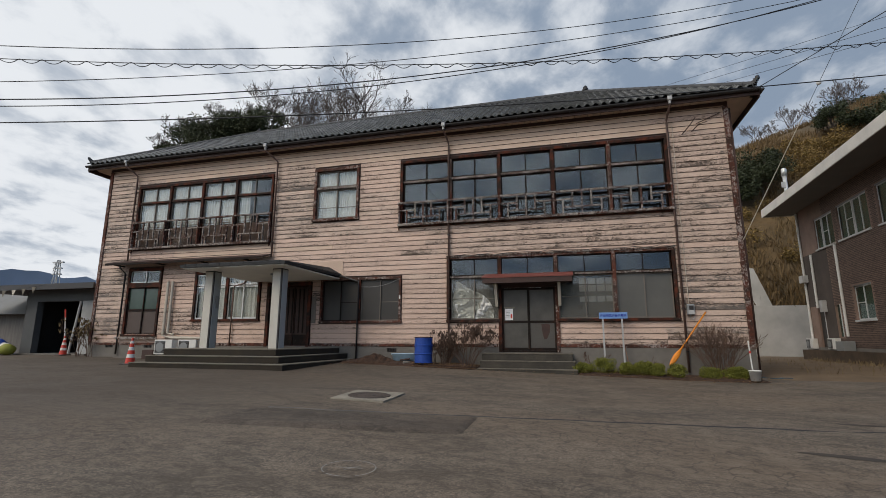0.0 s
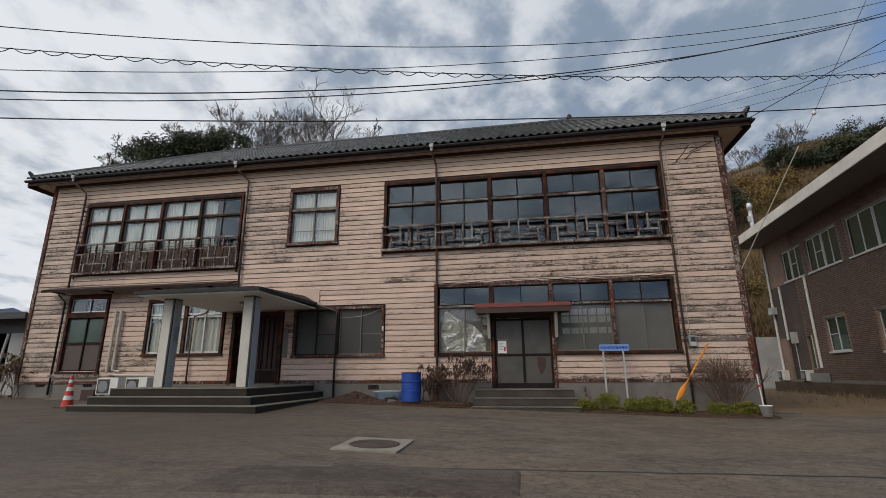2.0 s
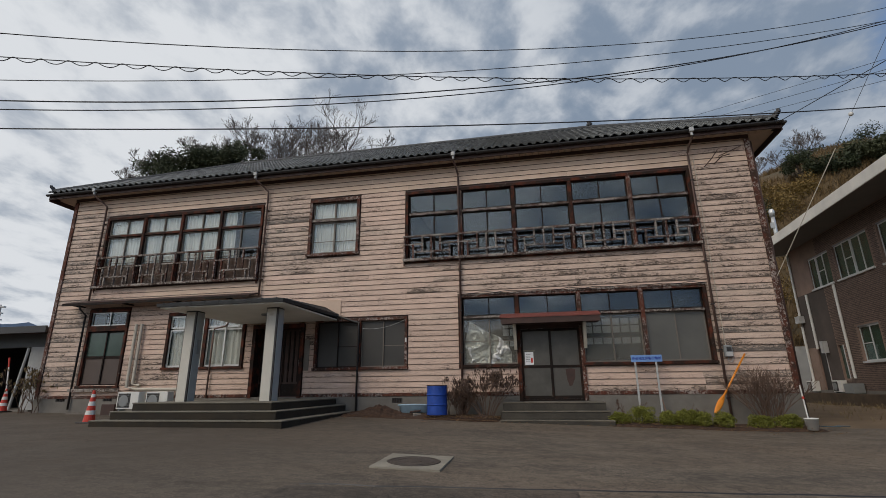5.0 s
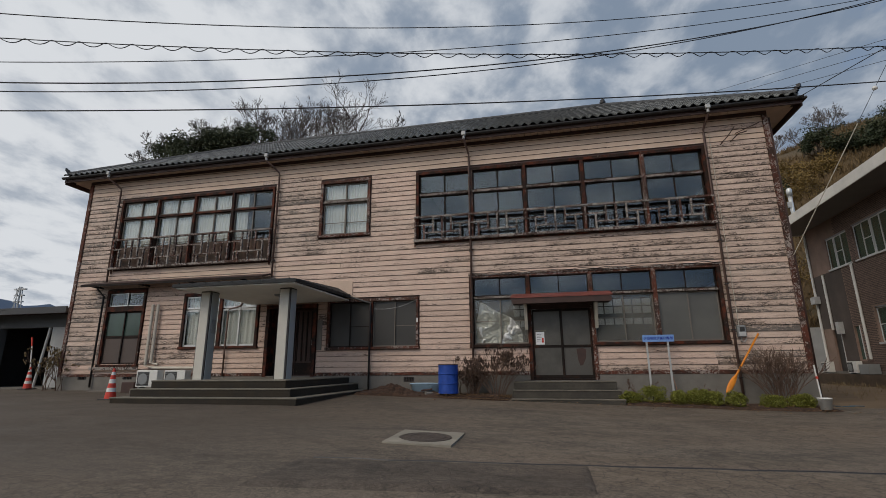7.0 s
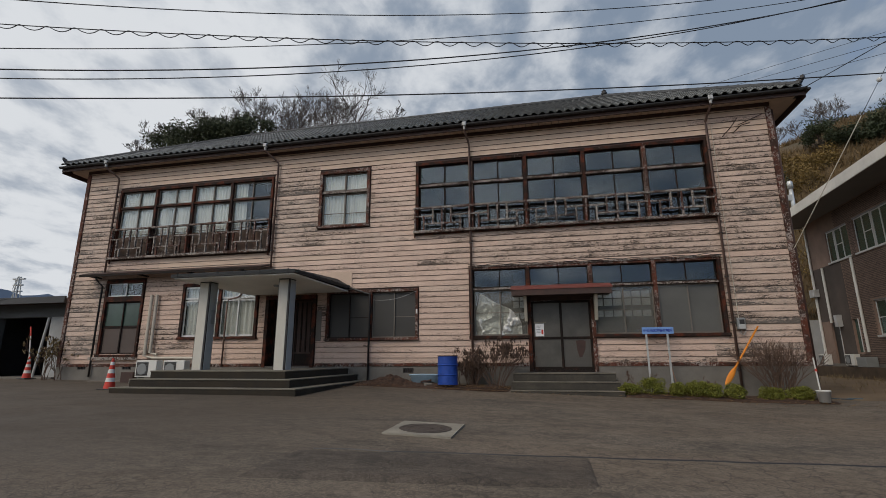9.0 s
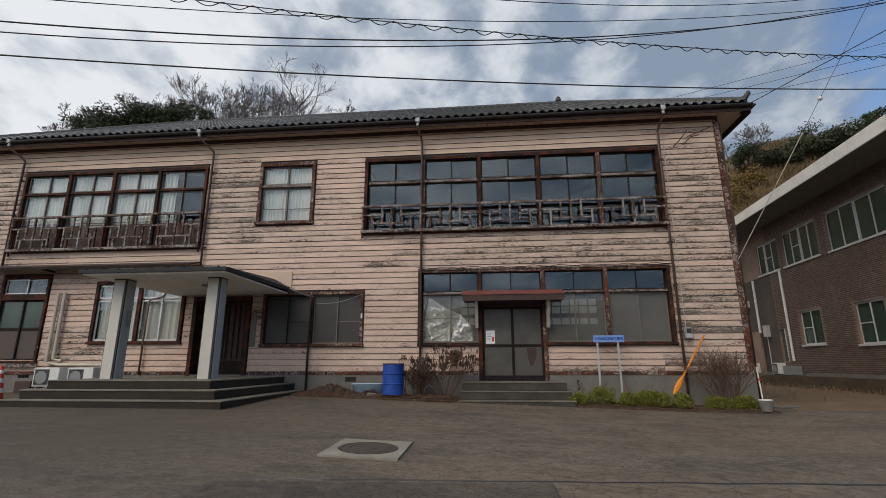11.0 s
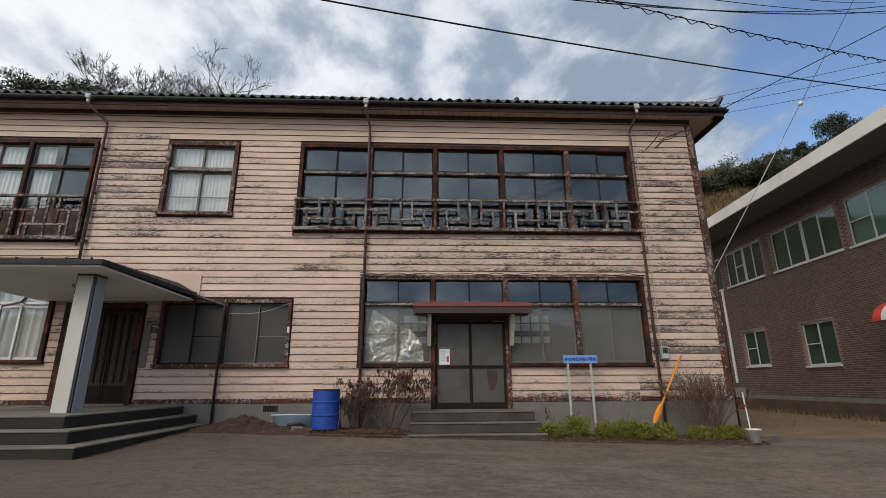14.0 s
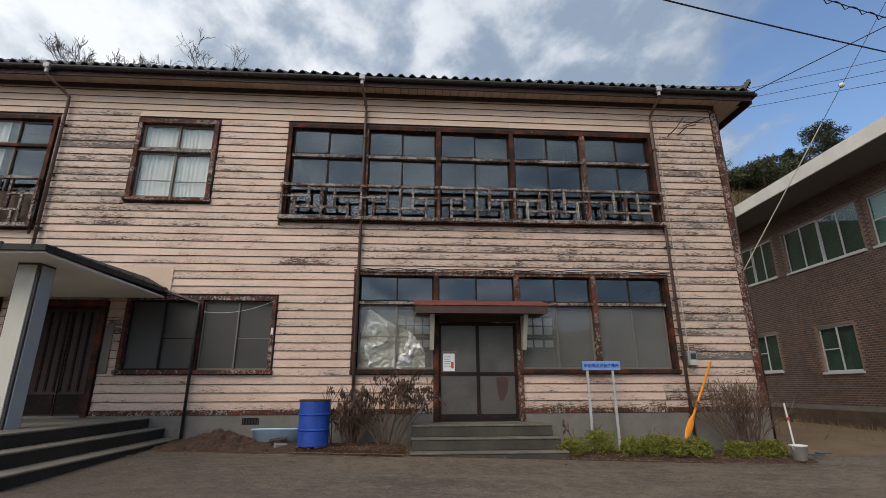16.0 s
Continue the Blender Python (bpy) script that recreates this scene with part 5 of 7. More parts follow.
for i in range(n_ + 1):
    u = i / n_ * 0.30
    wdt = 0.026 + 0.05 * math.sin(math.pi * min(1, (i / n_) * 1.05)) ** 0.8
    c0 = p0 + d * u
    ring = [bm.verts.new(c0 + side * wdt * math.cos(a) + Vector((0, 1, 0)) * 0.022 * math.sin(a)) for a in [6.28319 * k / 12 for k in range(12)]]
    if prev:
        for k in range(12):
            bm.faces.new((prev[k], prev[(k + 1) % 12], ring[(k + 1) % 12], ring[k]))
    else:
        bm.faces.new(ring[::-1])
    prev = ring
bm.faces.new(prev)
part("blade", bm, orange_paint, s, smooth=True)

# blue sign on two posts
s = thing("shelter_sign", "small blue sign with dark blue writing on two white posts", "sign", at=(1.24, 15.5, 0))
slab("board", 0.82, 1.65, 15.48, 15.495, 1.60, 1.79, sign_blue, s, bevel=0.003)
for x in (0.90, 1.46):
    slab("post", x, x + 0.05, 15.496, 15.535, ground_z(1, 15.5), 1.78, pipe_grey, s, "white-painted square post", bevel=0.004)
fc = bpy.data.curves.new("writing", "FONT")
fc.body, fc.size, fc.align_x, fc.align_y, fc.extrude = "佐伯地区災害避難所", 0.086, "CENTER", "CENTER", 0.0015
fc.offset = 0.002
fc.materials.append(ink_blue)
tx = new("writing", fc)
tx.matrix_basis = Matrix.Translation((1.235, 15.477, 1.692)) @ Matrix.Rotation(radians(90), 4, "X")
hang(tx, s)
st_ = tagged(part("cane", (lambda b: (tube(b, [(1.62, 15.55, 0.1), (1.50, 15.8, 1.05)], 0.009, 6), b)[1])(bmesh.new()), simple("cane", (0.30, 0.14, 0.08), 0.7, 0.2, 8)), "thin reddish cane leaning on the plinth", "cane")

# electricity meter
s = thing("electricity_meter", "grey electricity meter box on the wall", "meter", at=(3.51, F, 1.68))
slab("back_box", 3.40, 3.62, F - 0.12, F - 0.0, 1.70, 2.03, plastic_grey, s, bevel=0.02)
slab("dial_window", 3.46, 3.58, F - 0.135, F - 0.121, 1.86, 1.98, iron_dark, s, bevel=0.004)
slab("cover", 3.43, 3.60, F - 0.135, F - 0.121, 1.72, 1.84, pipe_grey, s, bevel=0.006)
bm = bmesh.new()
tube(bm, [(3.50, F - 0.05, 1.70), (3.47, F - 0.05, 1.60), (3.55, F - 0.05, 1.56), (3.62, F - 0.05, 1.66)], 0.012, 6)
part("cable_loop", bm, pipe_grey, s)
bm = bmesh.new()
tube(bm, [(3.48, F - 0.03, 2.03), (3.47, F - 0.03, 5.5), (3.47, F - 0.03, 7.9), (3.55, F - 0.03, 8.0)], 0.010, 6)
part("conduit", bm, pipe_cream, s)
# pipe at the wall's corner
p = thing("corner_pipe", "thin grey standpipe at the building's corner", "pipe", at=(5.2, F, 0))
bm = bmesh.new()
tube(bm, [(5.215, F + 0.02, 8.3), (5.215, F + 0.02, 4.0), (5.215, F + 0.02, 0.0)], 0.028, 8)
part("pipe", bm, rust_dark, p, smooth=True)
# insulator irons at the wall's top
p = thing("wall_bracket", "rusty iron wire brackets on the boards", "bracket", at=(4.1, F, 7.9))
for q in ([(3.75, F, 7.55), (3.95, F - 0.15, 7.75), (4.15, F - 0.2, 8.02)], [(4.05, F, 7.62), (4.25, F - 0.16, 7.80), (4.5, F - 0.14, 7.86)], [(4.2, F - 0.05, 7.86), (4.9, F - 0.05, 8.15)]):
    bm = bmesh.new()
    tube(bm, q, 0.014, 6)
    part("iron", bm, rust_dark, p)
# white bucket and pole
b = thing("bucket", "white plastic bucket standing at the asphalt's edge", "bucket", at=(4.66, 14.62, ground_z(4.66, 14.62)))
bz = ground_z(4.66, 14.62) + 0.04
bm = bmesh.new()
lathe(bm, [(0.115, 0.0), (0.145, 0.25), (0.155, 0.25), (0.155, 0.275), (0.138, 0.275), (0.108, 0.02)], 24, (4.66, 14.62, bz))
part("shell", bm, plastic_white, b, smooth=True)
bm = bmesh.new()
tube(bm, [(4.66 + 0.15 * math.cos(a), 14.62 - 0.02 - 0.15 * abs(math.sin(a)) * 0.4, bz + 0.26 - 0.12 * math.sin(a)) for a in [math.pi * k / 10 for k in range(11)]], 0.005, 5)
part("handle", bm, pipe_grey, b)
p = thing("plastic_pole", "thin white plastic pole with a red ring, stuck in the bucket", "pole", at=(4.63, 14.66, bz))
bm = bmesh.new()
tube(bm, [(4.63, 14.66, bz + 0.02), (4.60, 14.70, bz + 1.05)], 0.017, 8)
part("rod", bm, plastic_white, p)
bm = bmesh.new()
tube(bm, [(4.615, 14.685, bz + 0.72), (4.613, 14.687, bz + 0.78)], 0.028, 8)
part("ring", bm, cone_red, p, "red ring")
bm = bmesh.new()
tube(bm, [(4.85 + 0.22 * k / 2 + 0.1 * math.sin(k * 1.9), 15.0 + 0.14 * math.sin(k * 1.3), ground_z(5, 15) + 0.09) for k in range(8)], 0.014, 6)
tagged(part("hose", bm, simple("hose_blue", (0.03, 0.06, 0.085), 0.5, 0.1, 4)), "blue garden hose lying on the dirt", "hose")


# ---- air conditioners, cones ----
def ac_unit(name, x, y, z, w=0.75, h=0.55, dp=0.28, turn=0.0, group="air conditioners"):
    a = thing(name, "white outdoor air-conditioner unit with dark fan grille", "air conditioner", group, at=(0, 0, 0))
    bm = bmesh.new()
    box(bm, 0, w, 0, dp, 0.05, h)
    part("casing", bm, plastic_white, a, bevel=0.012)
    bm = bmesh.new()
    box(bm, 0.05, w * 0.62, -0.008, 0.0, 0.09, h - 0.05)
    part("grille_back", bm, iron_dark, a)
    for k in range(9):
        zz = 0.10 + (h - 0.17) * k / 8
        slab("grille_bar", 0.05, w * 0.62, -0.016, -0.009, zz, zz + 0.008, plastic_grey, a)
    bm = bmesh.new()
    lathe(bm, [(0.17, 0.0), (0.18, 0.006), (0.15, 0.012)], 20)
    o = part("fan_ring", bm, plastic_grey, a)
    o.matrix_basis = Matrix.Translation((0.05 + w * 0.28, -0.018, h * 0.52)) @ Matrix.Rotation(radians(90), 4, "X")
    for k in (0.08, w - 0.14):
        slab("foot", k, k + 0.06, 0.02, dp - 0.02, 0.0, 0.05, plastic_grey, a)
    a.matrix_basis = Matrix.Translation((x, y, z)) @ Matrix.Rotation(radians(turn), 4, "Z")
    return a


ac_unit("air_conditioner", -15.15, 14.6, 0.362, 0.8, 0.58)
ac_unit("air_conditioner", -14.2, 14.72, 0.362, 0.8, 0.58)
blk = slab("stand_block", -15.25, -13.32, 14.5, 15.1, 0.05, 0.36, concrete, bevel=0.01)
tagged(blk, "low concrete base under the air conditioners", "concrete base")
bm = bmesh.new()
tube(bm, [(-16.03, F - 0.10, 3.3), (-16.03, F - 0.10, 1.1), (-15.6, F - 0.10, 1.02), (-13.6, F - 0.12, 1.0)], 0.055, 8)
tagged(part("pipe_cover", bm, pipe_cream), "cream plastic pipe cover running down the wall", "pipe cover", "pipe covers")
bm = bmesh.new()
tube(bm, [(-15.80, F - 0.10, 3.3), (-15.80, F - 0.10, 1.2), (-15.5, F - 0.10, 1.14)], 0.055, 8)
tagged(part("pipe_cover", bm, pipe_cream), "cream plastic pipe cover running down the wall", "pipe cover", "pipe covers")


def cone(x, y, z):
    c = thing("traffic_cone", "red traffic cone with white stripes", "traffic cone", "traffic cones", at=(x, y, z))
    bm = bmesh.new()
    box(bm, -0.19, 0.19, -0.19, 0.19, 0.0, 0.035)
    part("base", bm, iron_dark, c, "black rubber base", bevel=0.008).matrix_parent_inverse = Matrix()
    R = lambda h: 0.135 - 0.105 * h / 0.68
    edges = [0.035, 0.18, 0.27, 0.37, 0.46, 0.55, 0.62, 0.70]
    for k, (a, b_) in enumerate(zip(edges, edges[1:])):
        bm = bmesh.new()
        lathe(bm, [(R(a), a), (R(b_), b_)], 20)
        part("band", bm, plastic_white if k % 2 else cone_red, c, smooth=False).matrix_parent_inverse = Matrix()
    return c


c1 = cone(-13.62, 12.25, ground_z(-13.6, 12.25))
c1.scale = (1.12, 1.12, 1.2)
copy_thing(c1, Matrix.Translation((-21.6, 16.15, 0.26)))
copy_thing(c1, Matrix.Translation((-25.4, 16.0, 0.26)))
bm = bmesh.new()
tube(bm, [(-21.6, 16.15, 0.9), (-21.75, 16.15, 1.9)], 0.024, 8)
tagged(part("cone_pole", bm, plastic_white), "white pole with a red tip stuck in a cone", "pole")
bm = bmesh.new()
tube(bm, [(-21.75, 16.15, 1.9), (-21.82, 16.15, 2.25)], 0.03, 8)
part("tip", bm, cone_red, bpy.data.objects["cone_pole"], "red tip")
tagged(slab("flat_board", -17.6, -15.9, 15.1, 15.4, 0.22, 0.26, sash_grey), "grey plank lying on the ground by the plinth", "plank")
tagged(slab("dark_box", -15.85, -15.35, 14.75, 15.15, 0.18, 0.56, rust_dark, bevel=0.01), "dark low box by the air conditioners", "box")

# ---- garage on the far left ----
g = thing("garage", "grey concrete garage with a dark open front", "garage", at=(-24, 18, 0.2))
GY = 17.0
shell = simple("garage_grey", (0.085, 0.088, 0.088), 0.85, 0.2, 1.2, bump=0.1)
slab("pillar", -25.45, -24.75, GY, GY + 0.3, 0.1, 2.72, shell, g)
slab("pillar", -21.95, -21.3, GY, GY + 0.3, 0.1, 2.72, simple("pillar_pale", (0.34, 0.345, 0.34), 0.85, 0.2, 1.2, bump=0.1), g, "pale rendered pillar")
slab("end_panel", -21.3, -21.0, GY + 0.02, GY + 0.3, 0.1, 2.72, rust_dark, g)
bm = bmesh.new()
tube(bm, [(-22.0, GY - 0.05, 2.7), (-22.35, GY - 0.05, 0.3)], 0.05, 8)
part("brace", bm, pipe_grey, g, "pale slanting pipe")
slab("lintel", -25.45, -21.0, GY - 0.02, GY + 0.3, 2.721, 3.25, shell, g)
# back and side walls near-black: the unlit inside is put into their colour
slab("back_wall", -25.45, -21.0, GY + 5.5, GY + 5.6, 0.1, 3.25, iron_dark, g)
slab("side_wall", -25.45, -25.3, GY + 0.31, GY + 5.49, 0.1, 3.25, iron_dark, g)
slab("side_wall", -21.15, -21.0, GY + 0.31, GY + 5.49, 0.1, 3.25, iron_dark, g)
slab("roof_slab", -28.6, -20.6, GY - 0.7, GY + 5.8, 3.26, 3.42, rust_dark, g)
slab("roof_edge", -28.7, -20.5, GY - 0.78, GY - 0.701, 3.20, 3.46, iron_dark, g)
slab("garage_floor", -25.4, -21.1, GY - 0.3, GY + 5.5, 0.02, 0.30, concrete, g)
slab("crate", -24.3, -23.2, GY + 2.5, GY + 3.2, 0.302, 1.25, iron_dark, g)
fl = thing("bunting", "string of small cream pennants under the garage eave", "bunting", at=(-26, GY - 0.82, 3.3))
bm = bmesh.new()
pts = [(-29 + 5.6 * k / 20, GY - 0.79, 3.42 - 0.22 * math.sin(math.pi * k / 20)) for k in range(21)]
tube(bm, pts, 0.008, 5)
part("cord", bm, wire_black, fl)
for k in range(1, 9):
    x = -29 + 5.6 * k / 9
    zt = 3.41 - 0.22 * math.sin(math.pi * k / 9)
    bm = bmesh.new()
    vv = [bm.verts.new(p) for p in ((x - 0.14, GY - 0.79, zt), (x + 0.14, GY - 0.79, zt), (x + 0.02, GY - 0.81, zt - 0.30))]
    ww = [bm.verts.new(v.co + Vector((0, 0.006, 0))) for v in vv]
    bm.faces.new(vv)
    bm.faces.new(ww[::-1])
    for i in range(3):
        bm.faces.new((vv[i], vv[(i + 1) % 3], ww[(i + 1) % 3], ww[i]))
    part("pennant", bm, step_top if k % 3 else pipe_cream, fl)
hs = thing("old_shed", "low grey boarded shed with a dark roof behind the yard", "shed", at=(-32, 19, 0))
slab("wall", -36, -26.6, 18.2, 22, 0.1, 2.2, simple("shed_grey", (0.16, 0.15, 0.14), 0.9, 0.3, 1.5, stretch=(6, 1, 0.6)), hs)
bm = bmesh.new()
vv = [bm.verts.new(p) for p in ((-37, 17.6, 2.2), (-26, 17.6, 2.2), (-26, 22.5, 2.2), (-37, 22.5, 2.2), (-36, 20, 3.6), (-28, 20, 3.6))]
for f in ((0, 1, 5, 4), (1, 2, 5), (2, 3, 4, 5), (3, 0, 4), (3, 2, 1, 0)):
    bm.faces.new([vv[i] for i in f])
part("roof", bm, tile_grey, hs)
for k, (x, mt, hgt) in enumerate(((-25.75, drum_blue, 0.75), (-25.2, plastic_white, 0.55), (-25.45, drum_blue, 0.6), (-24.65, leaf_hedge, 0.5))):
    bm = bmesh.new()
    bmesh.ops.create_icosphere(bm, subdivisions=2, radius=0.36)
    for v in bm.verts:
        v.co = Vector((v.co.x * 1.1, v.co.y * 0.8, (v.co.z + 0.34) * hgt / 0.7)) + Vector((noise.noise(v.co * 4), noise.noise(v.co * 4 + Vector((3, 1, 2))), 0)) * 0.09
    o = part("filled_sack", bm, mt, smooth=True)
    o.location = (x, 16.3 - 0.12 * k, ground_z(x, 16) + 0.02)
    tagged(o, ("blue plastic tarp bundle on the ground", "white filled sack on the ground", "blue plastic tarp bundle on the ground", "green filled sack on the ground")[k], "sack", "sacks")

# ---- brown building on the right ----
def brick_colour(name, island):
    """Dark brown glazed bricks, each of its own tone."""
    k = Mat(name, 0.8)
    if island:
        r = k.t.nodes.new("ShaderNodeNewGeometry").outputs["Random Per Island"]
    else:
        r = k.oi.outputs["Random"]
    c = k.mix(r, (0.066, 0.045, 0.036), (0.135, 0.090, 0.070))
    c = k.mix(k.ramp(k.noise(0.35, 5, 0.6, (1, 1, 1), False), 0.45, 0.75, 0.0, 0.4), c, (0.045, 0.034, 0.029))
    c = k.mix(k.ramp(k.noise(40.0, 4, 0.7), 0.4, 0.7, 0.0, 0.4), c, (0.05, 0.037, 0.03))
    k.colour(c)
    k.bump(k.noise(60.0, 3, 0.6), 0.2, 0.002)
    return k.m


brick_one, brick_many = brick_colour("brick_one", False), brick_colour("brick_many", True)
brown_brick = simple("brick_joint", (0.24, 0.165, 0.128), 0.95, 0.3, 0.8, bump=0.2)
old_render = simple("old_render", (0.082, 0.064, 0.054), 0.85, 0.35, 1.0, bump=0.2)
dark_soffit = simple("dark_soffit", (0.17, 0.155, 0.14), 0.85, 0.15, 1.0, bump=0.05)
fascia_white = simple("fascia_white", (0.70, 0.665, 0.60), 0.7, 0.15, 0.9, bump=0.05)
blg = thing("brick_building", "two-storey dark brown brick building with pale eaves", "building", at=(12.55, 20, 0))
QX = 12.55
T = Matrix.Translation((12.55, 20, 0)) @ Matrix.Rotation(-math.atan(0.05), 4, "Z") @ Matrix.Translation((-12.55, -20, 0))
HOLES = {
    "a": (27.45, 29.55, 5.75, 7.45), "b": (24.1, 26.95, 5.75, 7.5), "c": (19.72, 23.38, 5.72, 7.5), "d": (15.5, 19.32, 5.70, 7.5), "e": (11.6, 15.0, 5.7, 7.5),
    "f": (24.85, 26.5, 1.86, 3.5), "g": (20.95, 22.6, 1.74, 3.44), "h": (16.1, 17.95, 1.7, 3.2), "i": (29.75, 30.6, 0.5, 2.75), "j": (27.95, 28.5, 1.15, 2.75), "k": (12.5, 14.2, 1.7, 3.2),
}


def wall_mesh_y(bm, y0, y1, z0, z1, x0, x1, holes):
    ys = sorted({y0, y1, *[v for h in holes for v in h[:2] if y0 < v < y1]})
    zs = sorted({z0, z1, *[v for h in holes for v in h[2:] if z0 < v < z1]})
    for za, zb in zip(zs, zs[1:]):
        run = None
        for ya, yb in zip(ys, ys[1:]):
            cy, cz = (ya + yb) / 2, (za + zb) / 2
            free = not any(h[0] < cy < h[1] and h[2] < cz < h[3] for h in holes)
            if free:
                run = (run[0], yb) if run else (ya, yb)
            if run and (not free or yb == ys[-1]):
                box(bm, x0, x1, run[0], run[1], za, zb)
                run = None


bm = bmesh.new()
wall_mesh_y(bm, 11.0, 31.6, 0.3, 8.36, QX, QX + 0.2, list(HOLES.values()))
part("brick_wall", bm, brown_brick, blg)
bm = bmesh.new()
box(bm, QX - 0.006, QX - 0.001, 28.55, 29.7, 0.5, 5.7)
box(bm, QX - 0.006, QX - 0.001, 29.7, 31.58, 2.8, 5.7)
part("rendered_bay", bm, old_render, blg, "stained bare render")
slab("end_wall", QX + 0.21, QX + 9, 31.4, 31.6, 0.3, 8.36, old_render, blg)
slab("near_wall", QX + 0.21, QX + 9, 11.0, 11.2, 0.3, 8.36, brown_brick, blg)
slab("rear_wall", QX + 8.8, QX + 9, 11.21, 31.39, 0.3, 8.36, brown_brick, blg)
slab("room_back", QX + 2.6, QX + 2.7, 11.21, 31.39, 0.3, 8.30, interior_unlit, blg)
slab("storey_floor", QX + 0.21, QX + 2.59, 11.21, 31.39, 4.3, 4.5, interior_unlit, blg)
slab("eaves_slab", QX - 1.58, QX + 9.5, 9.5, 32.1, 8.362, 8.70, dark_soffit, blg)
slab("eaves_fascia", QX - 1.63, QX - 1.581, 9.4, 32.15, 8.32, 8.80, fascia_white, blg, "pale painted fascia")
slab("eaves_fascia", QX - 1.58, QX + 9.5, 32.101, 32.15, 8.32, 8.80, fascia_white, blg)
slab("roof_top", QX - 1.6, QX + 9.5, 9.5, 32.1, 8.701, 8.78, metal_roof, blg)
bank_earth = simple("bank_earth", (0.085, 0.058, 0.036), 1.0, 0.45, 1.6, bump=0.6, grain=25)
slab("plinth_ledge", QX - 0.55, QX - 0.001, 10.8, 31.8, -0.5, 0.46, bank_earth, blg)
slab("plinth_band", QX - 0.03, QX - 0.0015, 11.0, 31.6, 0.461, 0.60, concrete, blg)
blind_green = simple("blind_green", (0.065, 0.125, 0.105), 0.8, 0.3, 1.2)
blind_teal = simple("blind_teal", (0.25, 0.40, 0.35), 0.8, 0.15, 1.2)
for key, (ya, yb, za, zb) in HOLES.items():
    wn_ = new("window" if key not in "ij" else "door")
    wn_.location = (QX, ya, za)
    hang(wn_, blg)
    n_sash = {"a": 3, "b": 4, "c": 4, "d": 4, "e": 4}.get(key, 2)
    if key in "ij":
        slab("door_leaf", QX + 0.08, QX + 0.12, ya + 0.04, yb - 0.04, za, zb - 0.02, iron_dark if key == "i" else frosted_green, wn_)
        slab("jamb", QX - 0.02, QX + 0.14, ya, ya + 0.05, za, zb, alu_white, wn_)
        continue
    slab("sill", QX - 0.07, QX + 0.12, ya - 0.06, yb + 0.06, za - 0.05, za + 0.03, alu_white, wn_)
    slab("head", QX + 0.02, QX + 0.14, ya, yb, zb - 0.05, zb, plastic_grey, wn_)
    for k in range(n_sash):
        p0_, p1_ = ya + (yb - ya) * k / n_sash, ya + (yb - ya) * (k + 1) / n_sash
        xx = QX + 0.05 + 0.035 * (k % 2)
        bm = bmesh.new()
        box(bm, xx, xx + 0.03, p0_ - 0.005, p0_ + 0.055, za + 0.031, zb - 0.051)
        box(bm, xx, xx + 0.03, p1_ - 0.055, p1_ + 0.005, za + 0.031, zb - 0.051)
        box(bm, xx, xx + 0.03, p0_ + 0.056, p1_ - 0.056, za + 0.031, za + 0.09)
        box(bm, xx, xx + 0.03, p0_ + 0.056, p1_ - 0.056, zb - 0.10, zb - 0.051)
        if k in {"a": (1,), "b": (2,), "d": (3,)}.get(key, (1,) if n_sash == 2 else ()):
            box(bm, xx + 0.002, xx + 0.028, p0_ + 0.056, p1_ - 0.056, (za + zb) / 2 - 0.02, (za + zb) / 2 + 0.02)
        part("window_sash", bm, alu_white, wn_)
        bm = bmesh.new()
        box(bm, xx + 0.013, xx + 0.017, p0_ + 0.03, p1_ - 0.03, za + 0.06, zb - 0.07)
        pz = part("pane", bm, glass_green, wn_)
        pz.visible_shadow = False
    slab("blind", QX + 0.16, QX + 0.17, ya + 0.02, yb - 0.02, za + 0.04, zb - 0.04, {"d": blind_teal, "e": blind_teal}.get(key, blind_green), wn_)
for yy, zt, zb_ in ((27.45, 5.68, 1.15), (30.35, 5.65, 2.7), (31.55, 8.3, 0.5)):
    bm = bmesh.new()
    tube(bm, [(QX - 0.07, yy, zt), (QX - 0.07, yy, zb_)], 0.062, 10)
    part("rain_pipe", bm, plastic_white, blg, "pale grey rain pipe")
slab("pipe_box", QX - 0.25, QX - 0.02, 29.35, 29.65, 2.45, 3.05, pipe_grey, blg)
slab("rain_tank", QX - 0.3, QX - 0.02, 31.2, 31.7, 4.2, 4.6, pipe_grey, blg)
# round barrel awning over a ground-floor window, red and white
aw = new("barrel_awning")
aw.location = (QX, 17.0, 3.2)
hang(aw, blg)
for k in range(8):
    bm = bmesh.new()
    y0_, y1_ = 15.9 + 0.31 * k, 15.9 + 0.31 * (k + 1)
    ring = []
    for yy in (y0_, y1_):
        ring.append([bm.verts.new((QX - 0.02 - 0.75 * math.sin(a), yy, 2.98 + 0.62 * math.cos(a))) for a in [math.pi / 2 * i / 8 for i in range(9)]])
    for i in range(8):
        bm.faces.new((ring[0][i], ring[0][i + 1], ring[1][i + 1], ring[1][i]))
    me_ = part("awning_strip", bm, cone_red if k == 7 else plastic_white, aw)
bm = bmesh.new()
cv = [bm.verts.new((QX - 0.02 - 0.75 * math.sin(a), 18.382, 2.98 + 0.62 * math.cos(a))) for a in [math.pi / 2 * i / 8 for i in range(9)]]
bm.faces.new(cv + [bm.verts.new((QX - 0.02, 18.382, 2.98))])
part("awning_end", bm, rust_red, aw, "red end panel")
# brick facing: courses of small bricks standing proud of dark joints
BW, BH, BP = 0.190, 0.078, 0.007
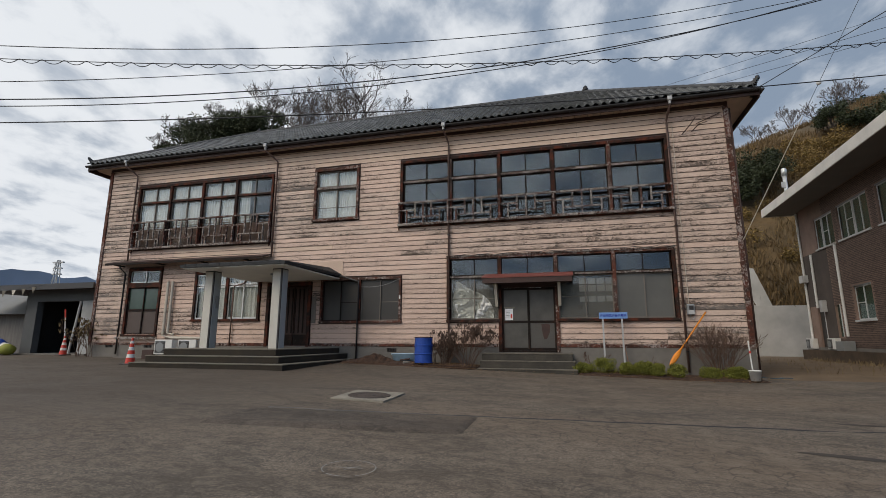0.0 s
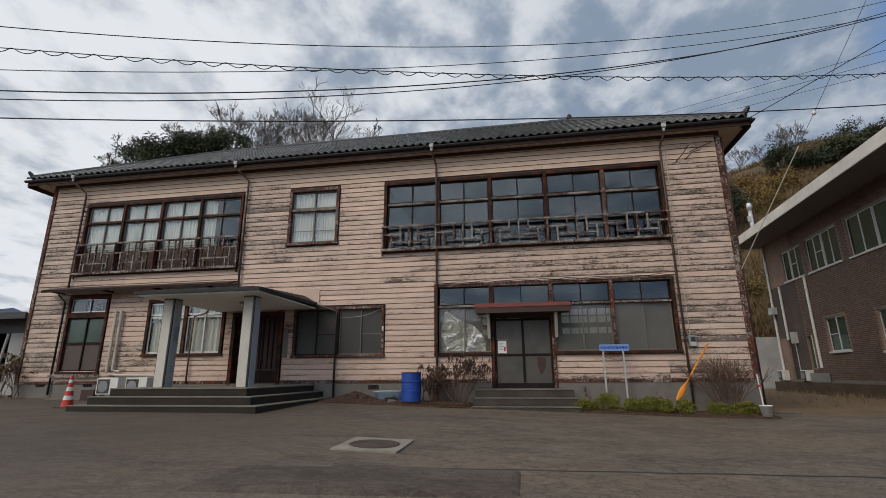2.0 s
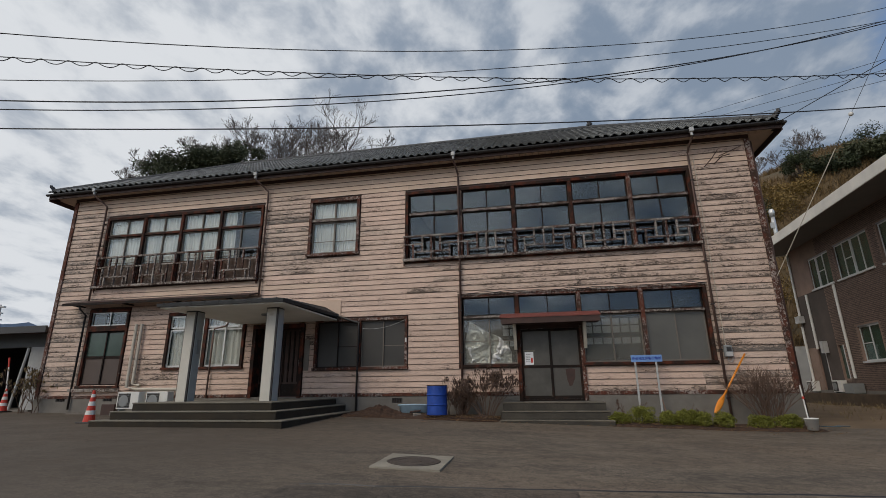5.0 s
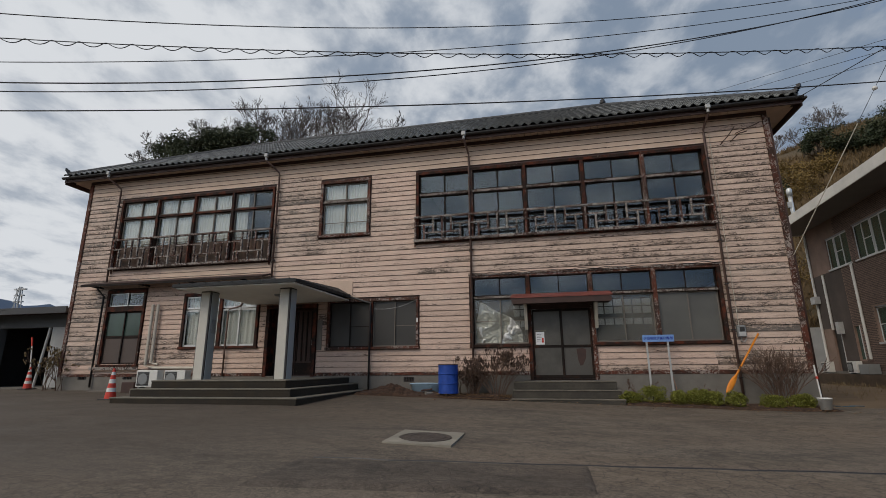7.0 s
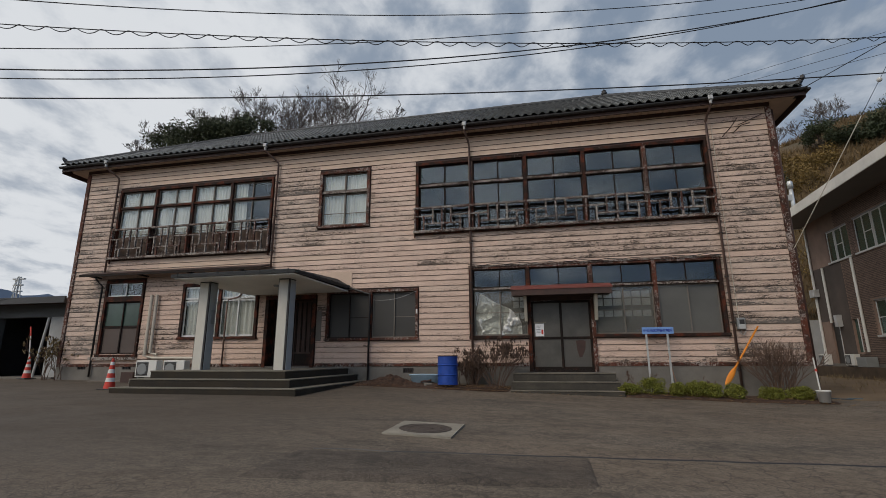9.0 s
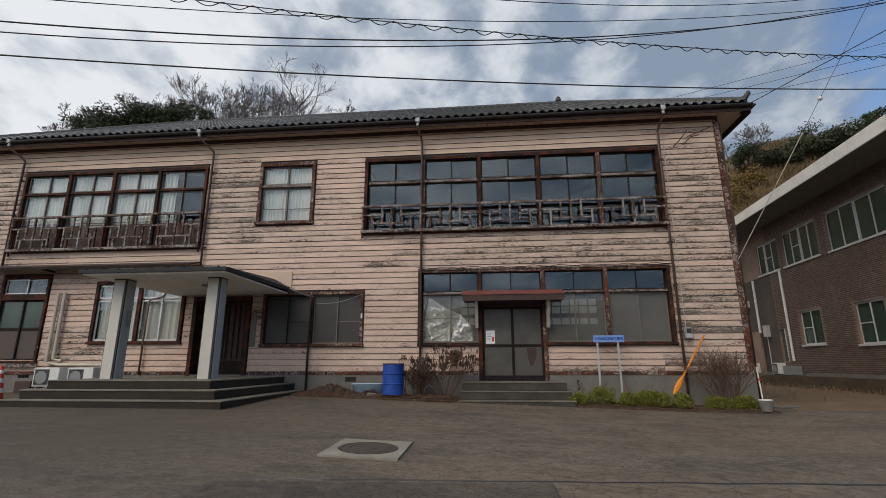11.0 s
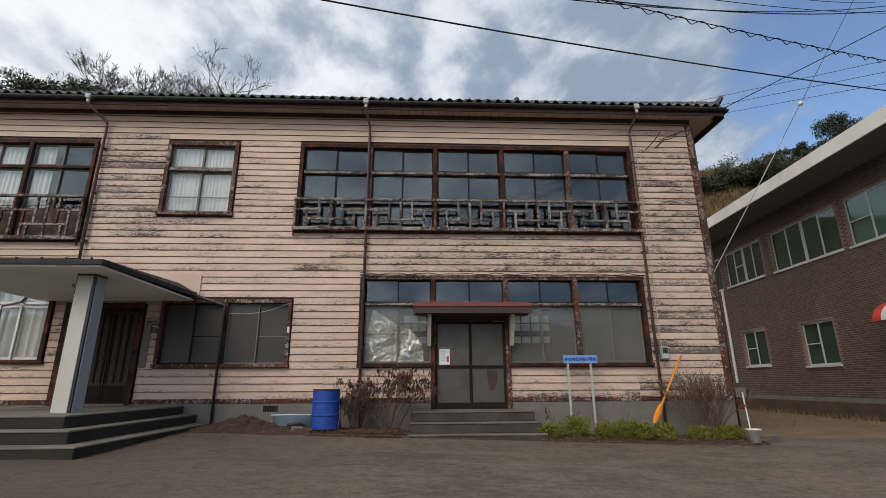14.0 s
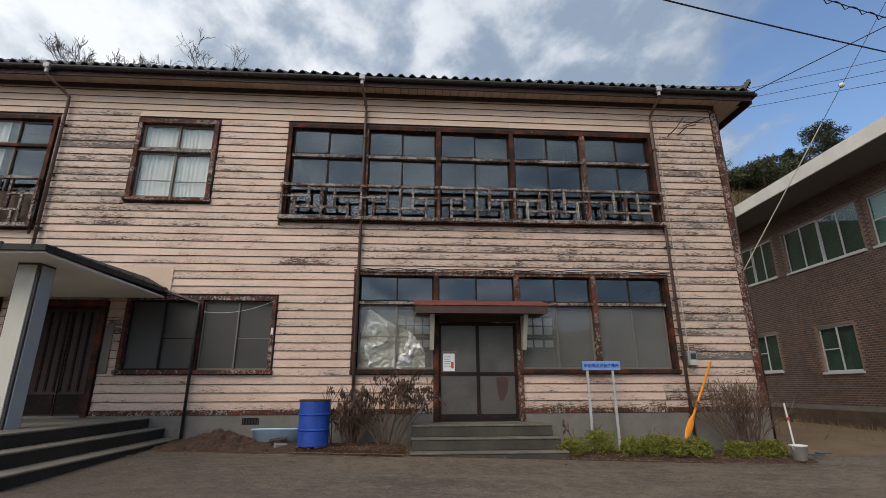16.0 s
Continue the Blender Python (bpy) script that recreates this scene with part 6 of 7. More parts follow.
BQ = ((0, 1, 2, 3), (0, 4, 5, 1), (1, 5, 6, 2), (2, 6, 7, 3), (3, 7, 4, 0))


def brick_verts(y, z, wd):
    x0, x1, e = QX - BP, QX + 0.002, 0.003
    f = [(x0, y + e, z + e), (x0, y + wd - e, z + e), (x0, y + wd - e, z + BH - 0.020 - e), (x0, y + e, z + BH - 0.020 - e)]
    return f + [(x1, y, z), (x1, y + wd, z), (x1, y + wd, z + BH - 0.020), (x1, y, z + BH - 0.020)]


one = bpy.data.meshes.new("brick")
one.from_pydata(brick_verts(0, 0, BW - 0.020), [], BQ)
one.materials.append(brick_one)
BV, BF = [], []
picked = 0
for j in range(int((8.34 - 0.61) / BH)):
    z = 0.61 + j * BH
    near = [h for h in HOLES.values() if z + BH > h[2] - 0.05 and z < h[3]]
    for i in range(int((28.5 - 11.0) / BW)):
        y = 11.0 + BW * (i + 0.5 * (j % 2))
        if any(y + BW > h[0] - 0.004 and y < h[1] + 0.004 for h in near):
            continue
        if 19.2 < y < 20.75 and 1.7 < z and picked < 300:
            b = new("brick", one)
            b.location = (0, y, z)
            hang(b, blg)
            picked += 1
        else:
            n0 = len(BV)
            BV += brick_verts(y, z, BW - 0.020)
            BF += [tuple(n0 + q for q in f) for f in BQ]
bfme = bpy.data.meshes.new("bricks")
bfme.from_pydata(BV, [], BF)
bfme.materials.append(brick_many)
bfo = new("bricks", bfme)
hang(bfo, blg)
tagged(bfo, kind="stuff")
blg.matrix_basis = T @ blg.matrix_basis
# flue behind the eaves
fp = thing("flue_pipe", "silvery flue pipe behind the brick building", "flue pipe", at=(12.85, 31.75, 8.78))
bm = bmesh.new()
tube(bm, [(12.85, 31.75, 8.77), (12.85, 31.75, 10.9)], 0.11, 14)
part("pipe", bm, alu, fp, smooth=True)
bm = bmesh.new()
lathe(bm, [(0.15, 0.0), (0.15, 0.4), (0.1, 0.48)], 14, (12.85, 31.75, 10.75))
part("cowl", bm, alu, fp, smooth=True)
slab("bracket", 12.6, 12.8, 31.6, 31.68, 10.0, 10.35, pipe_grey, fp)
for k, (yy, zz) in enumerate(((28.3, 0.47), (31.0, 0.47))):
    ac_unit("air_conditioner", 12.35 + 0.05 * (yy - 20) - 0.1, yy + 0.8, zz, 0.75, 0.6, 0.28, -90)
tagged(slab("storage_box", 12.35, 12.85, 26.9, 27.6, 0.47, 0.92, plastic_grey, bevel=0.015), "low grey box beside the brick wall", "box")

# ---- retaining wall, slope and stairs at the back ----
tagged(slab("retaining_wall", 7.0, 30, 38.0, 38.5, -0.4, 3.35, concrete_pale), "pale cast concrete retaining wall", "wall", kind="structure")
rs = thing("slope_stairs", "pale concrete flank of a stair up the slope", "stairs", at=(12.4, 38.4, 3.3))
bm = bmesh.new()
vv = [bm.verts.new(p) for x in (0, 1) for p in ((11.2, 38.1 + x * 1.2, 3.36), (13.6, 38.1 + x * 1.2, 3.36), (12.7, 38.1 + x * 1.2, 6.0), (11.2, 38.1 + x * 1.2, 6.4))]
for f in ((0, 1, 2, 3), (7, 6, 5, 4), (0, 4, 5, 1), (1, 5, 6, 2), (2, 6, 7, 3), (3, 7, 4, 0)):
    bm.faces.new([vv[i] for i in f])
part("flank", bm, concrete_pale, rs)


def hill_z(x, y):
    """Height of the hillside behind the buildings."""
    u = max(0.0, y - 38.4)
    top = float(np.interp(x, (-57, -36, 0, 18, 31, 45, 60, 100, 200), (0, 14.5, 16.5, 17.8, 22.5, 22.5, 26, 34, 34)))
    t_ = min(1.0, u / 18.0)
    rise = top * (1.5 * t_ - 0.5 * t_ ** 3)
    return (3.2 if x > -40 else 0.2) + rise + 0.9 * noise.noise((x * 0.09, y * 0.09, 0)) + 0.3 * noise.noise((x * 0.4, y * 0.4, 4))


def foot_z(x, y):
    """Where a tree stands: on the hillside or on the flat before it."""
    return hill_z(x, y) if y > 38.4 else ground_z(x, y)


bm = bmesh.new()
hx = [-160 + 3.0 * i for i in range(54)] + [2 + 1.5 * i for i in range(50)] + [80 + 6 * i for i in range(20)]
hy = [38.35 + 1.3 * j for j in range(26)] + [73 + 7 * j for j in range(12)]
gr = [[bm.verts.new((x, y, hill_z(x, y) if j else 1.0)) for x in hx] for j, y in enumerate(hy)]
for r0, r1 in zip(gr, gr[1:]):
    for q in zip(r0, r0[1:], r1[1:], r1):
        bm.faces.new(q)
hk = Mat("hill_ground", 1.0)
ha = hk.noise(0.12, 6, 0.62, shift=False)
hb = hk.noise(1.8, 5, 0.65, shift=False)
hc = hk.mix(hk.ramp(ha, 0.4, 0.6), (0.15, 0.092, 0.036), (0.075, 0.058, 0.032))
hk.colour(hk.mix(hk.ramp(hb, 0.35, 0.65, 0, 0.7), hc, (0.10, 0.068, 0.035)))
hk.bump(hb, 0.8, 0.15)
tagged(part("hillside", bm, hk.m, smooth=True), "steep slope of golden dry grass and earth", "hillside", kind="structure")

# far ridge
bm = bmesh.new()
rg = []
for k in range(160):
    a = radians(150 - 1.0 * k * 0.9)
    R = 1400
    h = 140 + 30 * noise.noise((k * 0.11, 0, 3)) + 14 * noise.noise((k * 0.5, 1, 3))
    rg.append((bm.verts.new((R * math.cos(a), R * math.sin(a), -20)), bm.verts.new((R * math.cos(a), R * math.sin(a), h)), bm.verts.new((R * 1.25 * math.cos(a), R * 1.25 * math.sin(a), h + 8))))
for a_, b_ in zip(rg, rg[1:]):
    bm.faces.new((a_[0], b_[0], b_[1], a_[1]))
    bm.faces.new((a_[1], b_[1], b_[2], a_[2]))
tagged(part("backdrop", bm, simple("far_ridge", (0.15, 0.19, 0.26), 1.0, 0.2, 0.004, bump=0.0, grain=0.03)), "hazy blue wooded ridge far away", "mountains", kind="structure")
# wooded hill across the road, behind the camera
bm = bmesh.new()
prev = None
for i in range(61):
    x = -180 + 6 * i
    h = 13 + 5 * noise.noise((x * 0.02, 3, 0)) + 2.5 * noise.noise((x * 0.11, 8, 0))
    cur = [bm.verts.new((x, -62, -1.0)), bm.verts.new((x, -66, h * 0.6)), bm.verts.new((x, -74, h)), bm.verts.new((x, -90, -1.0))]
    if prev:
        for j in range(3):
            bm.faces.new((prev[j], cur[j], cur[j + 1], prev[j + 1]))
    prev = cur
tagged(part("backdrop", bm, simple("far_woods", (0.075, 0.075, 0.05), 1.0, 0.4, 0.12, bump=0.3, grain=0.9)), "dull green wooded hill across the road", "hill", kind="structure")
py = thing("pylon", "distant steel lattice power pylon on the ridge", "pylon", at=(-498, 360, 30))
for k in range(4):
    sx, sy = (1, 1, -1, -1)[k], (1, -1, 1, -1)[k]
    bm = bmesh.new()
    tube(bm, [(-498 + 5 * sx, 360 + 5 * sy, 5), (-498 + 0.8 * sx, 360 + 0.8 * sy, 80)], 0.5, 5)
    part("leg", bm, pipe_grey, py)
for z_, hw in ((77, 7), (71, 5.5), (65, 5.5)):
    slab("cross_arm", -498 - hw, -498 + hw, 359, 361, z_, z_ + 1.2, pipe_grey, py)
for k in range(7):
    bm = bmesh.new()
    w0, w1 = 5 - 3.8 * k / 7, 5 - 3.8 * (k + 1) / 7
    tube(bm, [(-498 - w0, 357, 8 + 10 * k), (-498 + w1, 357, 18 + 10 * k)], 0.3, 4)
    tube(bm, [(-498 + w0, 357, 8 + 10 * k), (-498 - w1, 357, 18 + 10 * k)], 0.3, 4)
    part("brace", bm, pipe_grey, py)

# ---- overhead wires ----
def wire(label, a, b, c, r, xa, xb, coil=False, n=70):
    """A hanging wire: y = a + b x, z = c0 + c1 x + c2 x^2."""
    pts = []
    for i in range(n + 1):
        x = xa + (xb - xa) * i / n
        pts.append((x, a + b * x, c[0] + c[1] * x + c[2] * x * x))
    bm = bmesh.new()
    tube(bm, pts, r, 6)
    ob = tagged(part("overhead_wire", bm, wire_black, smooth=True), label, "wire", "overhead wires")
    if coil:
        cp, m = [], int((xb - xa) * 26)
        for i in range(m + 1):
            x = xa + (xb - xa) * i / m
            ph = 6.28319 * (x - xa) / 0.46
            cp.append((x, a + b * x + 0.03 * math.cos(ph), c[0] + c[1] * x + c[2] * x * x - 0.035 + 0.045 * math.sin(ph)))
        bm = bmesh.new()
        tube(bm, cp, 0.0085, 5)
        part("spiral_hanger", bm, wire_black, ob, "wavy black cable wound below the wire")
    return ob


wire("black cable with a wavy line wound round it", 10.0, 0.30, (7.18, 0.0605, 0.0037), 0.009, -24, 13, True)
wire("black overhead wire across the yard", 10.0, 0.28, (6.187, 0.0815, 0.0026), 0.012, -24, 13)
wire("thick black overhead wire across the yard", 10.5, 0.36, (7.623, 0.2455, 0.0085), 0.012, -22, 12)
wire("black overhead wire across the yard", 10.5, 0.34, (7.548, 0.2483, 0.009), 0.010, -22, 12)
wire("thin black overhead wire across the yard", 10.5, 0.36, (8.015, 0.2201, 0.0064), 0.008, -22, 12)
wire("thin black overhead wire across the yard", 10.0, 0.46, (8.008, 0.2689, 0.0098), 0.008, -19, 11)
for q, r in (([(5.7, 15.25, 8.48), (9.0, 12.46, 9.50), (13.5, 9.9, 11.3)], 0.011), ([(-3, 62.6, 30.2), (10, 39.4, 21.95), (22, 18.0, 14.4)], 0.012), ([(-3, 62.6, 29.6), (10, 39.4, 21.35), (22, 18.0, 13.8)], 0.013), ([(-3, 62.6, 29.0), (10, 39.4, 20.75), (22, 18.0, 13.2)], 0.012)):
    bm = bmesh.new()
    tube(bm, q, r, 6)
    tagged(part("overhead_wire", bm, wire_black, smooth=True), "thin black overhead wire above the roofs", "wire", "overhead wires")
gw = thing("guy_wire", "pale stay wire with a small white insulator", "guy wire", at=(5.15, F, 4.0))
ins_ = Vector((6.74, 13.81, 7.78))
p0 = Vector((5.16, F - 0.02, 3.95))
d = (ins_ - p0).normalized()
bm = bmesh.new()
tube(bm, [p0, ins_ - d * 0.9], 0.011, 6)
part("lower_stay", bm, pipe_cream, gw)
bm = bmesh.new()
tube(bm, [ins_ - d * 0.9, ins_ + d * 5], 0.006, 6)
part("upper_stay", bm, wire_black, gw)
bm = bmesh.new()
bmesh.ops.create_icosphere(bm, subdivisions=2, radius=0.06, matrix=Matrix.Translation(ins_))
part("insulator", bm, plastic_white, gw, "white porcelain insulator", smooth=True)

# ---- plants ----
def leaves_into(verts, faces, centre, radius, count, size, rg, squash=(1, 1, 1), shell=0.35):
    """Many small folded leaves spread through a lumpy ball."""
    for _ in range(count):
        v = Vector((rg.gauss(0, 1), rg.gauss(0, 1), rg.gauss(0, 1))).normalized()
        r = radius * (shell + (1 - shell) * rg.random() ** 0.5) * (0.8 + 0.4 * noise.noise(v * 2.0 + Vector(centre)))
        p = Vector((centre[0] + v.x * r * squash[0], centre[1] + v.y * r * squash[1], centre[2] + v.z * r * squash[2]))
        a = Vector((rg.gauss(0, 1), rg.gauss(0, 1), rg.gauss(0, 0.6))).normalized()
        b = a.cross(Vector((rg.gauss(0, 1), rg.gauss(0, 1), rg.gauss(0, 1)))).normalized()
        s = size * rg.uniform(0.6, 1.4)
        i = len(verts)
        verts += [p - a * s, p + b * s * 0.45, p + a * s, p - b * s * 0.45]
        faces.append((i, i + 1, i + 2, i + 3))


def raw(name, verts, faces, material, parent=None, label=""):
    me = bpy.data.meshes.new(name)
    me.from_pydata([tuple(v) for v in verts], [], faces)
    me.materials.append(material)
    ob = new(name, me)
    if parent is not None:
        hang(ob, parent)
    if label:
        ob["label"] = label
    return ob


def branch(bm, p, d, length, r, depth, rg, spread=0.55, lift=0.15, tips=None, minr=0.008, kids=(2, 3)):
    pts = [p]
    q = p.copy()
    dd = d.copy()
    n = 3
    for _ in range(n):
        dd = (dd + Vector((rg.gauss(0, 0.14), rg.gauss(0, 0.14), rg.gauss(0, 0.08) + lift * 0.1))).normalized()
        q = q + dd * (length / n)
        pts.append(q.copy())
    tube(bm, pts, r, 5 if depth > 1 else 3, max(minr, r * 0.62), cap=False)
    if depth == 0:
        if tips is not None:
            tips.append(q.copy())
        return
    for k in range(rg.randint(*kids)):
        j = rg.choice((2, 3, 3))
        nd = (dd + Vector((rg.gauss(0, spread), rg.gauss(0, spread), rg.gauss(0, spread * 0.6) + lift))).normalized()
        branch(bm, pts[j], nd, length * rg.uniform(0.6, 0.85), max(minr, r * 0.58), depth - 1, rg, spread, lift, tips, minr, kids)


tree_twig = simple("tree_twig", (0.12, 0.10, 0.09), 0.95, 0.3, 6, bump=0.1)


def bare_tree(x, y, z, h, seed, label="leafless grey tree with fine branching twigs on the hill", depth=6, crown=None):
    """A trunk with a fan of twigs; crown is the height of the branched part."""
    rg = random.Random(seed)
    t = thing("bare_tree", label, "tree", "trees on the hill", at=(x, y, z))
    c = min(crown or h, h)
    fork = z + h - c
    bm = bmesh.new()
    tube(bm, [(x, y, z - 0.5), (x + 0.1, y, fork + c * 0.15), (x + 0.2 * rg.uniform(-1, 1), y, fork + c * 0.42)], c * 0.017 + 0.02, 7, c * 0.011)
    part("trunk", bm, bark, t, smooth=True)
    bm = bmesh.new()
    for k in range(5):
        a = rg.uniform(0, 6.28)
        d = Vector((0.5 * math.cos(a), 0.5 * math.sin(a), 1.0)).normalized()
        branch(bm, Vector((x, y, fork + c * (0.14 + 0.06 * k))), d, c * 0.225, c * 0.0095, depth, rg, 0.46, 0.22, minr=0.012)
    high = max(v.co.z for v in bm.verts)
    for v in bm.verts:
        v.co.z = fork + (v.co.z - fork) * c / (high - fork)
    part("crown", bm, tree_twig, t, "bare twiggy crown")
    return t


def leafy_tree(x, y, z, h, w, seed, material, label, count=2600, size=0.22, lumps=9, foot=None):
    rg = random.Random(seed)
    t = thing("leafy_tree", label, "tree", "trees on the hill", at=(x, y, z))
    bm = bmesh.new()
    tube(bm, [(x, y, (z if foot is None else foot) - 0.6), (x + 0.1, y, z + h * 0.3), (x - 0.1, y, z + h * 0.65)], h * 0.025, 8, h * 0.012)
    part("trunk", bm, bark, t, smooth=True)
    bm = bmesh.new()
    V, Fc = [], []
    for k in range(lumps):
        a, rr = 6.283 * k / lumps + rg.uniform(-0.4, 0.4), w * 0.5 * rg.uniform(0.25, 0.75)
        c_ = Vector((x + rr * math.cos(a), y + rr * math.sin(a), z + h * rg.uniform(0.45, 0.86)))
        tube(bm, [(x, y, z + h * 0.3), (x + (c_.x - x) * 0.6, y + (c_.y - y) * 0.6, c_.z - h * 0.08), tuple(c_)], h * 0.009, 5, 0.02)
        leaves_into(V, Fc, tuple(c_), w * rg.uniform(0.17, 0.27), count // lumps, size, rg, (1, 1, 0.8), 0.1)
    part("branchwork", bm, bark, t)
    raw("crown", V, Fc, material, t)
    return t


leaf_dark = leaf_material("leaf_dark", (0.036, 0.046, 0.016))
leaf_oak = leaf_material("leaf_oak", (0.050, 0.060, 0.024))
# trees on the hill behind the roof
leaf_autumn = leaf_material("leaf_autumn", (0.20, 0.09, 0.03))


def evergreen(x, y, top, w, seed, material=leaf_green, label="dense dark evergreen tree on the hill", count=11000, size=0.12, lumps=24, tall=16):
    base = max(foot_z(x, y) - 0.8, top - tall)
    return leafy_tree(x, y, base, (top - base) / 0.98, w, seed, material, label, count, size, lumps, foot_z(x, y))


for k, (x, top, w) in enumerate(((-33.6, 16.8, 1.8), (-32.3, 18.0, 2.8), (-30.4, 18.7, 4.2), (-28.2, 19.2, 4.6), (-25.9, 19.8, 4.6), (-23.7, 19.9, 4.1), (-18.7, 18.4, 3.0))):
    evergreen(x, 31, top - 0.25, w * 1.15, 20 + k, leaf_oak, "dense dark evergreen tree behind the roof", 26000, 0.085, 30, 7)
evergreen(-34.7, 31, 16.2, 2.4, 31, leaf_autumn, "small rusty-brown autumn tree on the hill", 900, 0.2, 7)
evergreen(-12.4, 60, 34.2, 4.0, 35, leaf_forest, "round evergreen tree crest above the ridge", 1600, 0.2, 9)
for k, (x, y, top, crown) in enumerate(((-18.9, 41, 28.7, 12.5), (-22.4, 41, 27.2, 10.8), (-24.8, 41, 26.9, 10), (-16.3, 41, 24.9, 6.7), (-23.2, 33, 23.0, 8.7), (-22.0, 33, 22.1, 8), (-26.1, 33, 21.6, 5), (-28.8, 33, 21.9, 5), (-31.0, 33, 21.0, 4), (-33.8, 33, 20.9, 4.4), (-35.6, 33, 19.8, 3.4))):
    bare_tree(x, y, foot_z(x, y) - 0.3, top - foot_z(x, y) + 0.3, 60 + k, "leafless grey tree with fine branching twigs behind the roof", crown=crown)
bare_tree(-18.8, 60, hill_z(-18.8, 60) - 1.0, 35.0 - hill_z(-18.8, 60), 75, "far leafless tree above the ridge", 5, 8)
# right slope: bushes, bare trees along the crest, forest
for k, (x, y, h, w) in enumerate(((16.7, 46, 5.4, 5.2), (14.6, 45, 4.2, 4.0))):
    leafy_tree(x, y, hill_z(x, y) - 0.8, h, w, 120 + k, leaf_dark, "dark rounded evergreen on the grassy slope", 9000, 0.10, 22)
for k, (x, y, top, w) in enumerate(((34.2, 66, 30.4, 6.5), (39, 67, 31.5, 7), (43, 67, 33, 7))):
    evergreen(x, y, top, w, 125 + k, leaf_green, "dark rounded evergreen on the crest of the slope", 6000, 0.12, 16)
for k, (x, y, h) in enumerate(((20.5, 57, 3.2), (24, 57, 3.6), (27, 58, 3.6), (29.2, 58, 4.8), (22.2, 57, 2.5), (31.0, 59, 4.5))):
    bare_tree(x, y, hill_z(x, y) - 0.4, h, 140 + k, "small leafless tree on the crest of the slope", 5)
evergreen(24.7, 50, 23.1, 3.4, 131, leaf_dark, "dark rounded evergreen on the grassy slope", 5000, 0.10, 14)
rg = random.Random(5)
for k in range(30):
    x, y = 33.5 + 60 * (k % 15) / 14 + rg.uniform(-1.5, 1.5), 60 + 4 * (k // 15) + rg.uniform(-1, 1)
    top = min(29.2, 27.2 + 0.36 * (x - 33)) + rg.uniform(-1.6, 0.3)
    evergreen(x, y, top, rg.uniform(5, 7.5), 200 + k, leaf_forest if k % 3 else leaf_green, "mixed olive-green woodland tree on the slope", 4200, 0.14, 15)
for k in range(14):
    x, y = 28.0 + 2.2 * k + rg.uniform(-0.6, 0.6), 50 + rg.uniform(-0.8, 0.8)
    evergreen(x, y, min(24.7, 22.6 + 0.31 * (x - 27.5)) + rg.uniform(-1.0, 0.3), rg.uniform(4.5, 6.5), 300 + k, leaf_forest if k % 2 else leaf_green, "mixed olive-green woodland tree on the slope", 5200, 0.12, 16)
for k, (x, top, w) in enumerate(((95.5, 64.5, 8), (104, 67, 8), (115.5, 75.0, 12))):
    evergreen(x, 121, top, w, 260 + k, leaf_dark, "tall dark conifer standing above the woods", 9000, 0.24, 26)
# dry grass on the slope
V, Fc = [], []
for k in range(26000):
    x = rg.uniform(8, 60)
    y = 38.6 + 26 * rg.random() ** 1.2
    z = hill_z(x, y)
    if noise.noise((x * 0.16, y * 0.16, 7)) < -0.18:
        continue
    for _ in range(3):
        a = rg.uniform(0, 6.283)
        s, hgt = rg.uniform(0.03, 0.08), rg.uniform(0.25, 0.8)
        ox, oy = rg.gauss(0, 0.25), rg.gauss(0, 0.25)
        i = len(V)
        V += [Vector((x + ox - s * math.cos(a), y + oy - s * math.sin(a), z - 0.1)), Vector((x + ox + s * math.cos(a), y + oy + s * math.sin(a), z - 0.1)), Vector((x + ox + rg.gauss(0, 0.22), y + oy + rg.gauss(0, 0.22), z + hgt))]
        Fc.append((i, i + 1, i + 2))
tagged(raw("dry_grass", V, Fc, grass_gold), "tall golden dry grass over the slope", "grass", kind="stuff")
V, Fc = [], []
for k in range(36):
    x, y = (rg.uniform(12, 26), rg.uniform(40, 50)) if k < 26 else (rg.uniform(21.3, 25.2), rg.uniform(47, 49.6))
    leaves_into(V, Fc, (x, y, hill_z(x, y) + 0.5), rg.uniform(0.8, 1.7), 420, 0.10, rg)
tagged(raw("slope_shrubs", V, Fc, leaf_material("shrub_yellow", (0.21, 0.135, 0.035))), "yellow-brown shrubs on the slope", "shrubs", kind="stuff")


# clipped hedge along the plinth
def hedge(x0, x1, y, h, w, seed):
    rg = random.Random(seed)
    t = thing("hedge_bush", "low clipped yellow-green hedge along the plinth", "hedge", "hedge bushes", at=((x0 + x1) / 2, y, 0))
    V, Fc = [], []
    n = max(1, round((x1 - x0) / 0.52))
    bm = bmesh.new()
    for i in range(n):
        x = x0 + (x1 - x0) * (i + 0.5) / n
        zz = ground_z(x, y)
        hh = h * rg.uniform(0.9, 1.12)
        leaves_into(V, Fc, (x, y, zz + hh * 0.42), hh * 0.62, 3600, 0.019, rg, ((x1 - x0) / n / hh * 0.92, w / hh, 0.95), 0.72)
        for _ in range(5):
            cx, cy = x + rg.uniform(-0.2, 0.2), y + rg.uniform(-0.18, 0.14)
            leaves_into(V, Fc, (cx, cy, zz + hh * rg.uniform(0.45, 0.75)), 0.14, 420, 0.019, rg, (1, 1, 0.9), 0.5)
        for _ in range(4):
            tube(bm, [(x + rg.uniform(-0.1, 0.1), y, zz - 0.05), (x + rg.uniform(-0.2, 0.2), y, zz + hh * 0.75)], 0.012, 4)
    part("stem_clump", bm, bark, t)
    raw("leaves", V, Fc, leaf_hedge, t)


hedge(-0.02, 0.55, 14.88, 0.40, 0.48, 1)
hedge(0.50, 1.22, 14.98, 0.50, 0.50, 2)
